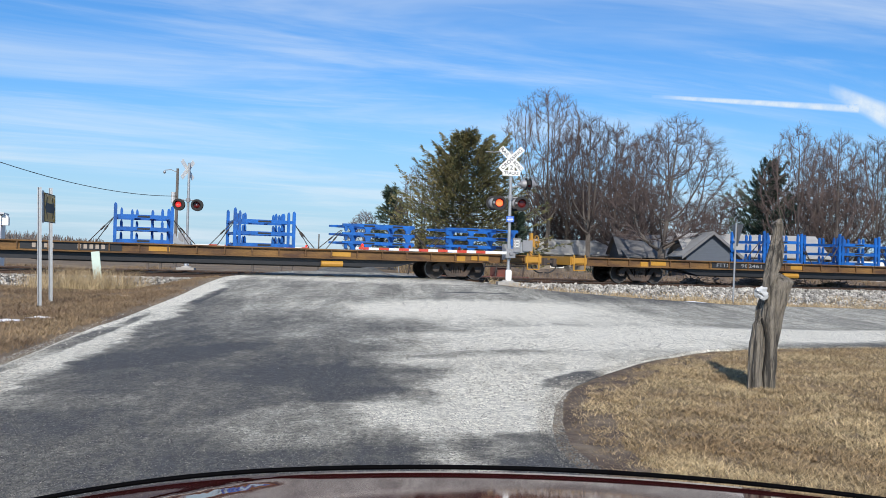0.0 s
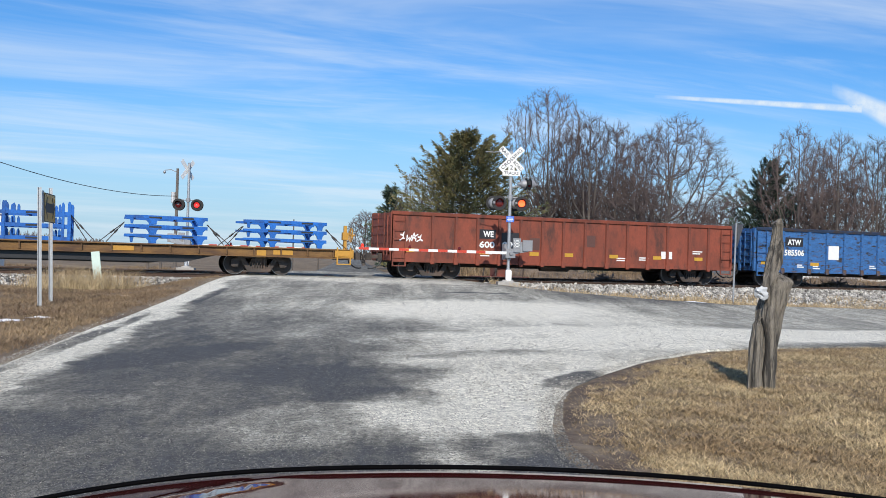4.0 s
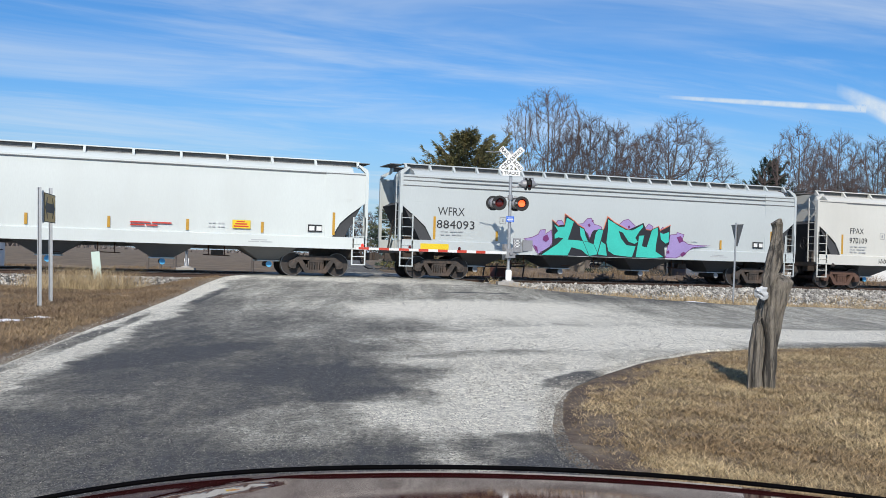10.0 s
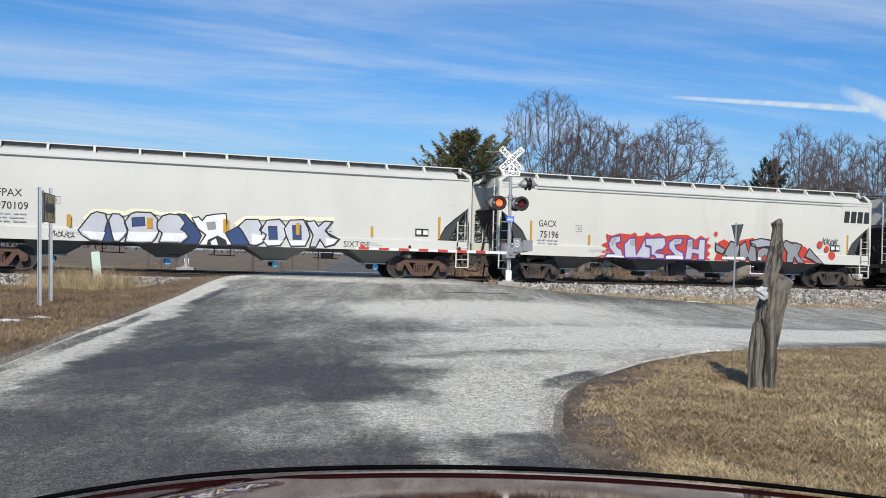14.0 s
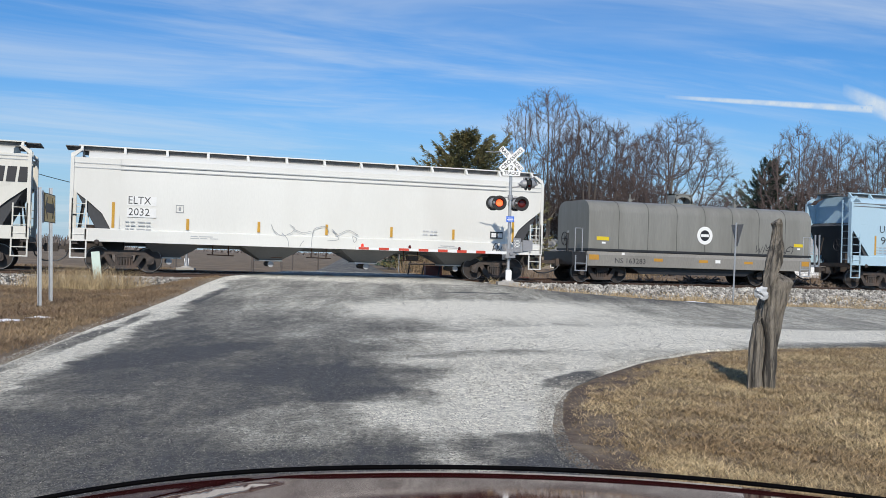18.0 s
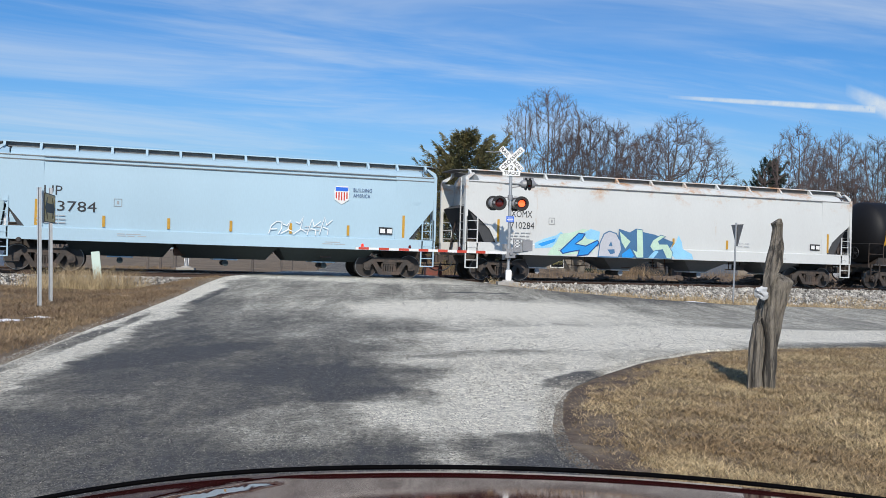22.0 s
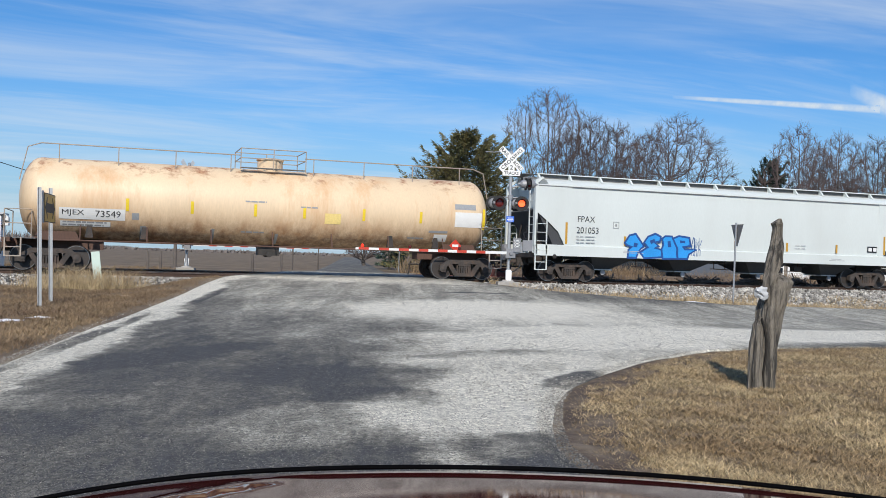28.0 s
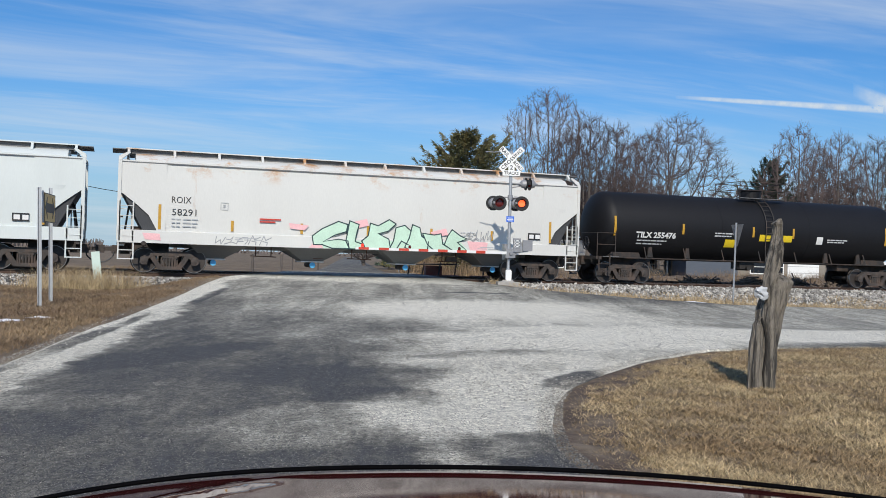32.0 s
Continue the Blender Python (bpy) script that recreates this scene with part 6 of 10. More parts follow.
part("post", bm, M["galv"], st)
bm = bmesh.new()
box(bm, -0.4, 0.4, -0.01, 0.01, 2.05, 2.27)
pl = part("sign_plate", bm, M["sign_green"], st)
bm = bmesh.new()
box(bm, -0.3, -0.02, -0.016, -0.01, 2.11, 2.2)
box(bm, 0.06, 0.28, -0.016, -0.01, 2.11, 2.2)
part("printing", bm, M["letter_white"], pl)


def relay_cabinet():
    cb = thing("relay_cabinet", "white metal railway equipment cabinet with a low roof", "equipment cabinet", pose(-6.0, 48.5, -0.5))
    bm = bmesh.new()
    box(bm, -1.0, 1.0, -1.0, 1.0, 0.15, 2.75)
    part("body", bm, M["white"], cb)
    bm = bmesh.new()
    prism(bm, [(-1.12, 2.75), (1.12, 2.75), (1.12, 2.83), (0, 2.98), (-1.12, 2.83)], "y", -1.1, 1.1)
    part("roof", bm, M["alu"], cb)
    bm = bmesh.new()
    prism(bm, [(1.0, 2.25), (1.3, 2.25), (1.3, 2.62), (1.18, 2.75), (1.0, 2.75)], "y", -0.9, -0.3)
    part("awning", bm, M["white"], cb)
    bm = bmesh.new()
    box(bm, -1.05, 1.05, -1.05, 1.05, -0.2, 0.15)
    part("base", bm, M["concrete"], cb)


relay_cabinet()


# ---- the old post ----
def old_post():
    def column(bm, secs, n, seed, groove):
        rings = []
        for h, c, dy, r in secs:
            ring = []
            for i in range(n):
                t = 2 * math.pi * i / n
                g = 1 + groove * noise.noise((math.cos(t) * 3.2 + seed, math.sin(t) * 3.2, h * 0.45)) + 0.35 * groove * noise.noise((t * 5, seed, h * 5))
                ring.append(bm.verts.new((c + math.cos(t) * r * g, dy + math.sin(t) * r * g, h)))
            rings.append(ring)
        for a, b in zip(rings, rings[1:]):
            for i in range(n):
                j = (i + 1) % n
                bm.faces.new((a[i], a[j], b[j], b[i]))
        bm.faces.new(rings[0][::-1]), bm.faces.new(rings[-1])

    def dense(keys, m):
        out = []
        for a, b in zip(keys, keys[1:]):
            for k in range(m):
                t = k / m
                out.append(tuple(p + (q - p) * t for p, q in zip(a, b)))
        return out + [keys[-1]]

    st = thing("old_post", "weathered grey split wooden post standing in dry grass", "wooden post", pose(7.09, 9.19, -0.52, 0, 0, -19))
    bm = bmesh.new()
    column(bm, dense([(-0.1, 0.03, 0, 0.140), (0.12, 0.04, 0, 0.132), (0.45, 0.05, 0, 0.130), (0.70, 0.07, 0, 0.138), (0.95, 0.105, 0, 0.148), (1.15, 0.150, 0, 0.150), (1.26, 0.185, 0, 0.150), (1.30, 0.175, 0.0, 0.125), (1.38, 0.10, 0.02, 0.05)], 6), 48, 1.0, 0.42)
    part("trunk", bm, M["stump"], st, smooth=True)
    bm = bmesh.new()
    column(bm, dense([(1.02, -0.01, -0.09, 0.03), (1.16, 0.005, -0.10, 0.044), (1.30, 0.04, -0.10, 0.066), (1.48, 0.095, -0.07, 0.090), (1.64, 0.125, -0.05, 0.078), (1.78, 0.140, -0.03, 0.056), (1.88, 0.145, -0.03, 0.050), (1.93, 0.135, -0.03, 0.060), (1.99, 0.17, -0.03, 0.016)], 4), 28, 6.0, 0.55)
    part("upper_limb", bm, M["stump"], st, "thinner splintered upper limb", smooth=True)
    bm = bmesh.new()
    column(bm, dense([(-0.05, -0.085, -0.08, 0.085), (0.25, -0.090, -0.085, 0.080), (0.55, -0.080, -0.09, 0.076), (0.76, -0.070, -0.09, 0.058), (0.86, -0.05, -0.08, 0.018)], 5), 18, 9.0, 0.5)
    part("split_slab", bm, M["stump"], st, smooth=True)
    # dark strips on the surface stand for shade inside the split and groove
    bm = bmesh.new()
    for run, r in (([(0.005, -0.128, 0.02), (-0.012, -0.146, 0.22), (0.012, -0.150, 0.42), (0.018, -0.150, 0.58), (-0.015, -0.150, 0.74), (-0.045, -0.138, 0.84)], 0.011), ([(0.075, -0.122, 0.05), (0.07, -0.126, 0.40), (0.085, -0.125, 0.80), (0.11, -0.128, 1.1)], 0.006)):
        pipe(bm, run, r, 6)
    part("split", bm, M["wood_shade"], st, "dark strip painted for the shade in the wood's split", smooth=True)
    bm = bmesh.new()
    bmesh.ops.create_icosphere(bm, subdivisions=3, radius=0.066)
    for v in bm.verts:
        f = 1 + 0.75 * noise.noise(v.co * 22)
        v.co = Vector((v.co.x * 1.15, v.co.y * 0.6, v.co.z * 1.0)) * f + Vector((-0.045, -0.15, 1.13))
    part("plastic_bag", bm, M["plastic"], st, "crumpled white plastic tied to the post")


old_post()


# ---- grass ----
def grid_of(fn, region, step):
    """Sample a plan function on a grid, to look values up between its points."""
    x0, x1, y0, y1 = region
    nx, ny = int((x1 - x0) / step) + 2, int((y1 - y0) / step) + 2
    g = np.array([[fn(x0 + i * step, y0 + j * step) for i in range(nx)] for j in range(ny)])

    def look_up(x, y):
        u, v = (x - x0) / step, (y - y0) / step
        i, j = u.astype(int), v.astype(int)
        a, b = u - i, v - j
        return g[j, i] * (1 - a) * (1 - b) + g[j, i + 1] * a * (1 - b) + g[j + 1, i] * (1 - a) * b + g[j + 1, i + 1] * a * b

    return look_up


def blades(name, label, count, region, keep, hmin, hmax, width, material, seed, lean=0.6, step=0.2, bias=1.0, floor=ground_z):
    rng = np.random.default_rng(seed)
    x0, x1, y0, y1 = region
    x = rng.uniform(x0, x1, count)
    y = y0 + (y1 - y0) * rng.uniform(0, 1, count) ** bias
    k = grid_of(keep, region, step)(x, y)
    ok = rng.uniform(0, 1, count) < k
    x, y, k = x[ok], y[ok], k[ok]
    n = len(x)
    h = rng.uniform(hmin, hmax, n) * (0.6 + 0.4 * np.clip(k, 0, 1))
    t = rng.uniform(0, 6.283, n)
    dx, dy = np.cos(t) * width, np.sin(t) * width
    lx, ly = rng.normal(0, 1, n) * lean * h, rng.normal(0, 1, n) * lean * h
    z = grid_of(floor, region, 0.4)(x, y) - 0.005
    v = np.empty((n, 5, 3))
    for c, (px, py, pz) in enumerate(((x - dx, y - dy, z), (x + dx, y + dy, z), (x + lx * 0.45 + dx * 0.7, y + ly * 0.45 + dy * 0.7, z + h * 0.6), (x + lx * 0.45 - dx * 0.7, y + ly * 0.45 - dy * 0.7, z + h * 0.6), (x + lx, y + ly, z + h))):
        v[:, c, 0], v[:, c, 1], v[:, c, 2] = px, py, pz
    b = np.arange(n)[:, None] * 5
    loops = np.concatenate([b + [0, 1, 2, 3], b + [3, 2, 4]], axis=1).ravel()
    me = bpy.data.meshes.new(name)
    me.vertices.add(n * 5)
    me.vertices.foreach_set("co", v.ravel())
    me.loops.add(len(loops))
    me.loops.foreach_set("vertex_index", loops)
    me.polygons.add(n * 2)
    me.polygons.foreach_set("loop_start", np.stack([np.arange(n) * 7, np.arange(n) * 7 + 4], axis=1).ravel())
    me.update(calc_edges=True)
    me.materials.append(material)
    tagged(new(name, me), label, "grass", kind="stuff")


def lawn(x, y):
    out = x - interp(y, RIGHT_EDGE)
    if out < 0.03 or y > 15.5:
        return 0
    patch = 0.85 + 0.5 * noise.noise((x * 0.8, y * 0.8, 1))
    bare = 0.06 + 0.10 * noise.noise((x * 0.9, y * 0.9, 4)) - 0.04
    clump = 0.62 + 1.5 * noise.noise((x * 4.2, y * 3.2, 11)) + 0.7 * noise.noise((x * 9.5, y * 8, 12))
    return min(1, patch) * max(0.26, min(1, clump)) * smooth_step(bare, bare + 0.26, out)


def litter(x, y):
    out = x - interp(y, RIGHT_EDGE)
    return smooth_step(-0.02, 0.12, out) * (1 - smooth_step(0.5, 0.9, out)) * max(0, 0.6 + 0.8 * noise.noise((x * 1.6, y * 1.6, 21)))


def verge(x, y):
    out = interp(y, LEFT_EDGE) - x + 0.22 * noise.noise((x * 1.6, y * 0.9, 51))
    if out < 0.1:
        return 0
    return max(0.3, 0.72 + 0.8 * noise.noise((x * 0.5, y * 0.5, 5))) * smooth_step(0.06, 0.3, out)


def field(x, y):
    return max(0, 0.4 + 1.2 * noise.noise((x * 0.16, y * 0.3, 40))) if x < interp(y, LEFT_EDGE) - 0.5 else 0


def weeds(x, y):
    return max(0, 0.35 + 1.1 * noise.noise((x * 0.35, y * 0.5, 30)))


def verge_rim(x, y):
    out = interp(y, LEFT_EDGE) - x + 0.22 * noise.noise((x * 1.6, y * 0.9, 51))
    return smooth_step(0.04, 0.2, out) * (1 - smooth_step(1.2, 2.2, out)) * min(1, max(0.2, 0.8 + 0.7 * noise.noise((x * 1.1, y * 1.1, 15))))


def tall(x, y):
    d = ((x + 0.9) / 2.4) ** 2 + ((y - 33.3) / 1.3) ** 2
    return max(0, 1 - d)


def strip(x, y):
    out = x - interp(y, RIGHT_EDGE)
    if out < 0.5:
        return 0
    toe = 1 - smooth_step(0.25, 0.55, shoulder(x, y) - ground_z(x, y))
    return max(0, 0.5 + 0.8 * noise.noise((x * 0.6, y * 0.9, 8))) * toe


def shoulder(x, y):
    """Top of the ground or of the ballast's slope, whichever is higher."""
    return max(ground_z(x, y), -0.19 - 0.204 * (36.15 - y) if y < 36.15 else -0.19)


def lawn_sheet():
    """Matted turf under the blades of the lawn; its rim dips into the soil."""
    xs, ys = [2.6 + 0.13 * i for i in range(270)], [3.0 + 0.13 * j for j in range(97)]
    index, verts, faces = {}, [], []
    for j, y in enumerate(ys):
        for i, x in enumerate(xs):
            k = lawn(x, min(y, 15.4))
            if k > 0.01:
                index[i, j] = len(verts)
                verts.append((x, y, ground_z(x, y) - 0.05 + 0.062 * smooth_step(0.0, 0.5, k) + 0.014 * noise.noise((x * 6, y * 6, 2))))
    for (i, j), a in index.items():
        q = [index.get(p) for p in ((i + 1, j), (i + 1, j + 1), (i, j + 1))]
        if None not in q:
            faces.append((a, *q))
    tagged(new("lawn", from_lists("lawn", verts, faces, M["turf"], True)), "matted straw-coloured winter lawn", "lawn", kind="structure")


def mud_rim():
    """Bare trodden soil between the road's edge and the lawn."""
    verts, faces, n = [], [], 12
    ys = [3.0 + 0.09 * i for i in range(125)]
    for y in ys:
        r = interp(y, RIGHT_EDGE)
        slope = interp(y + 0.1, RIGHT_EDGE) - interp(y - 0.1, RIGHT_EDGE)
        w = min(3.0, math.hypot(1, slope / 0.2))
        for i in range(n):
            o = (-0.13 + 0.62 * i / (n - 1)) * w
            x = r + o + 0.10 * noise.noise((y * 1.7, i * 0.2, 9))
            dip = 0.03 * max(0, 1 - i / 2.0) + 0.03 * max(0, (i - n + 3) / 2.0)
            verts.append((x, y, ground_z(x, y) + 0.016 - dip + 0.022 * noise.noise((x * 5, y * 5, 5))))
    for j in range(len(ys) - 1):
        for i in range(n - 1):
            faces.append((j * n + i, j * n + i + 1, (j + 1) * n + i + 1, (j + 1) * n + i))
    tagged(new("soil_edge", from_lists("soil_edge", verts, faces, M["mud_dark"], True)), "dark muddy soil along the road's edge", "soil", kind="structure")


def plan_weight(x, y, spots):
    """The same soft ellipses as on the road, for many points at once."""
    total = np.zeros_like(x)
    for cx, cy, a, b, turn, w in spots:
        c, s = math.cos(radians(turn)), math.sin(radians(turn))
        u, v = (x - cx) * c + (y - cy) * s, -(x - cx) * s + (y - cy) * c
        g = np.clip((1 - np.sqrt((u / a) ** 2 + (v / b) ** 2)) / 0.42, 0, 1)
        total += w * g * g * (3 - 2 * g)
    return total


def road_chips(name, label, count, near, far, rmin, rmax, weight, material, seed):
    """Loose chips pressed into the road, thinning with distance from the stop line."""
    rng = np.random.default_rng(seed)
    d = near * (far / near) ** rng.uniform(0, 1, count)
    t = rng.uniform(radians(-10), radians(47), count)
    x, y = d * np.sin(t), d * np.cos(t)
    edges = [(np.array([p[0] for p in e]), np.array([p[1] for p in e])) for e in (LEFT_EDGE, RIGHT_EDGE)]
    inside = (x > np.interp(y, *edges[0]) + 0.05) & (x < np.interp(y, *edges[1]) - 0.05)
    lvl = 0.27 + plan_weight(x, y, DUST) - plan_weight(x, y, DARK_SPOTS) + rng.normal(0, 0.12, count)
    ok = inside & (rng.uniform(0, 1, count) < np.interp(lvl, *weight))
    x, y = x[ok], y[ok]
    n = len(x)
    z = grid_of(road_z, (-14, 40, 2, 40), 0.4)(x, y) + 0.010
    r = rmin + (rmax - rmin) * rng.uniform(0, 1, n) ** 2
    h = r * rng.uniform(0.5, 1.1, n)
    a = rng.uniform(0, 6.283, n)
    v = np.empty((n, 4, 3))
    for c in range(3):
        s = r * rng.uniform(0.7, 1.3, n)
        v[:, c, 0], v[:, c, 1], v[:, c, 2] = x + np.cos(a + c * 2.094) * s, y + np.sin(a + c * 2.094) * s, z
    v[:, 3, 0], v[:, 3, 1], v[:, 3, 2] = x + rng.normal(0, 0.3, n) * r, y + rng.normal(0, 0.3, n) * r, z + h
    b = np.arange(n)[:, None] * 4
    loops = np.concatenate([b + [0, 1, 3], b + [1, 2, 3], b + [2, 0, 3]], axis=1).ravel()
    me = bpy.data.meshes.new(name)
    me.vertices.add(n * 4)
    me.vertices.foreach_set("co", v.ravel())
    me.loops.add(len(loops))
    me.loops.foreach_set("vertex_index", loops)
    me.polygons.add(n * 3)
    me.polygons.foreach_set("loop_start", np.arange(n * 3) * 3)
    me.update(calc_edges=True)
    me.materials.append(material)
    tagged(new(name, me), label, "gravel", kind="stuff")


M["turf"] = mat("matted_straw_turf", (0.150, 0.106, 0.058), 0.95, 0, 0.5, 1.2, 60, 1.0, (0.13, 0.09, 0.05), 0.55, 0.12)
mud_rim()
lawn_sheet()
blades("lawn_grass", "short straw-coloured winter grass", 760000, (2.5, 14, 4.0, 15.2), lawn, 0.024, 0.074, 0.0042, M["grass"], 1, 1.1, 0.08, 1.7)
blades("lawn_grass", "dead grass strewn over the muddy edge", 120000, (2.5, 10, 4.0, 12.8), litter, 0.015, 0.05, 0.0035, M["grass_brown"], 9, 1.8, 0.12)
blades("verge_grass", "patchy brown winter grass", 150000, (-13, 4, 11, 35), verge, 0.03, 0.13, 0.008, M["grass_brown"], 2, 0.9)
blades("verge_grass", "low brown winter grass along the gravel edge", 120000, (-4.5, 3, 10.5, 27), verge_rim, 0.02, 0.09, 0.006, M["grass_brown"], 7, 1.0)
blades("tall_grass", "clump of tall bleached dry grass", 6500, (-3.6, 1.8, 31.9, 34.7), tall, 0.25, 0.95, 0.006, M["grass_tall"], 3, 0.6)
blades("trackside_grass", "thin dry grass along the ballast", 46000, (13.5, 48, 25.0, 34.9), strip, 0.10, 0.38, 0.010, M["grass_tall"], 4, 0.6, floor=shoulder)
blades("field_grass", "rough brown grass in the field across the line", 60000, (-30, 3, 44.8, 66), field, 0.1, 0.45, 0.016, M["grass_brown"], 13, 0.5, 0.5)
blades("dry_weeds", "tall brown dry weeds beyond the tracks", 36000, (15, 60, 45.2, 52), weeds, 0.8, 1.75, 0.012, M["grass_brown"], 12, 0.35, 0.4)
road_chips("loose_gravel", "pale limestone chips strewn over the road", 420000, 4.3, 16.0, 0.0025, 0.008, ((0.2, 0.4, 0.6, 0.8), (0.0, 0.05, 0.36, 0.8)), M["chip_pale"], 31)
road_chips("loose_gravel", "grey aggregate showing in the worn asphalt", 420000, 4.3, 15.0, 0.0025, 0.0085, ((0.0, 0.3, 0.6), (0.5, 0.8, 0.3)), M["chip_mid"], 34)
road_chips("loose_gravel", "coarse pale gravel along the road's edges", 60000, 9.0, 36.0, 0.008, 0.022, ((0.5, 0.75, 1.0), (0.0, 0.15, 0.5)), M["chip_pale"], 32)
road_chips("asphalt_grit", "dark grit worn out of the asphalt", 260000, 4.3, 15.0, 0.003, 0.010, ((0.0, 0.4, 0.9), (0.7, 0.55, 0.3)), M["chip_dark"], 33)


# ---- trees ----
def tubes_mesh(name, segs, sides, material):
    verts, faces = [], []
    ang = [2 * math.pi * i / sides for i in range(sides)]
    for p, q, r0, r1 in segs:
        d = (q - p)
        if d.length < 1e-6:
            continue
        d.normalize()
        a = d.orthogonal().normalized()
        b = d.cross(a)
        n = len(verts)
        for c, r in ((p, r0), (q, r1)):
            for t in ang:
                verts.append(tuple(c + a * (math.cos(t) * r) + b * (math.sin(t) * r)))
        for i in range(sides):
            j = (i + 1) % sides
            faces.append((n + i, n + j, n + sides + j, n + sides + i))
    return from_lists(name, verts, faces, material)


def bare_tree(seed, height, radius, base, count=520, rise=0.32, skew=0.0, twigs=2, fork=0.75, lift=0.36):
    """Limbs that grow step by step towards points scattered through the crown; then fine twigs on every thin branch."""
    rng = np.random.default_rng(seed)
    f = rng.uniform(0.02, 1, count)
    reach = radius * np.sin(math.pi * f ** fork) ** 0.55 * rng.uniform(0.02, 1, count) ** 0.4
    t = rng.uniform(0, 2 * math.pi, count)
    aims = np.stack([np.cos(t) * reach + skew * f * radius, np.sin(t) * reach, base + f * (height - base)], axis=1)
    step = height * 0.021
    at, up = [np.array((0.0, 0.0, -0.2))], [-1]
    while at[-1][2] < base * 0.85:
        at.append(at[-1] + np.array((rng.normal(0, 0.05), rng.normal(0, 0.05), step)))
        up.append(len(at) - 2)
    near = np.full(count, len(at) - 1)
    gap = np.linalg.norm(aims - at[-1], axis=1)
    kids = [0] * len(at)
    heading = [np.array((0.0, 0.0, 1.0))] * len(at)
    for _ in range(120):
        live = gap > step * 1.45
        if not live.any():
            break
        pull = {}
        for i in np.nonzero(live & (gap < height * 0.9))[0]:
            d = (aims[i] - at[near[i]]) / gap[i]
            pull[near[i]] = pull.get(near[i], 0) + d
        fresh = []
        for n, d in pull.items():
            if kids[n] > 2:
                continue
            d = d / (np.linalg.norm(d) + 1e-6) + rng.normal(0, 0.06, 3) + 0.30 * heading[n]
            d[2] = max(d[2] + rise, lift)
            d /= np.linalg.norm(d)
            at.append(at[n] + d * step)
            heading.append(d)
            up.append(n)
            kids[n] += 1
            kids.append(0)
            fresh.append(len(at) - 1)
        if not fresh:
            break
        far = np.linalg.norm(aims[:, None] - np.array([at[i] for i in fresh])[None], axis=2)
        best = far.argmin(axis=1)
        low = far[np.arange(count), best]
        closer = low < gap
        gap[closer], near[closer] = low[closer], np.array(fresh)[best[closer]]
    size = [0.0] * len(at)
    for i in range(len(at) - 1, 0, -1):
        size[i] = max(size[i], 0.012 ** 2.0)
        size[up[i]] += size[i]
    wood, fine = [], []
    for i in range(1, len(at)):
        p, q, r = Vector(at[up[i]]), Vector(at[i]), size[i] ** 0.5
        (wood if r > 0.05 else fine).append((p, q, min(size[up[i]] ** 0.5, r * 1.4), r))
        if r < 0.036:
            ax = (q - p).normalized()
            for _k in range(twigs):
                d = (ax * 1.0 + Vector(rng.normal(0, 0.40, 3)) + Vector((0, 0, 0.30))).normalized()
                s = p.lerp(q, rng.uniform(0.1, 1.0))
                e = s + d * rng.uniform(0.35, 0.85) * height / 15
                fine.append((s, e, 0.010, 0.005))
                d2 = (d + Vector(rng.normal(0, 0.42, 3))).normalized()
                m = s.lerp(e, rng.uniform(0.3, 0.7))
                fine.append((m, m + d2 * rng.uniform(0.2, 0.5), 0.008, 0.004))
    return tubes_mesh("trunk", wood, 6, M["bark"]), tubes_mesh("crown", fine, 3, M["twig"])


def plant_bare(meshes, k, depth, scale, turn, label, z=-0.65):
    x, y = bearing(k, depth)
    t = thing("bare_tree", label, "tree", pose(x, y, z, 0, 0, turn) @ Matrix.Diagonal((scale, scale, scale, 1)), group="bare trees")
    part("trunk", meshes[0], None, t)
    part("crown", meshes[1], None, t)


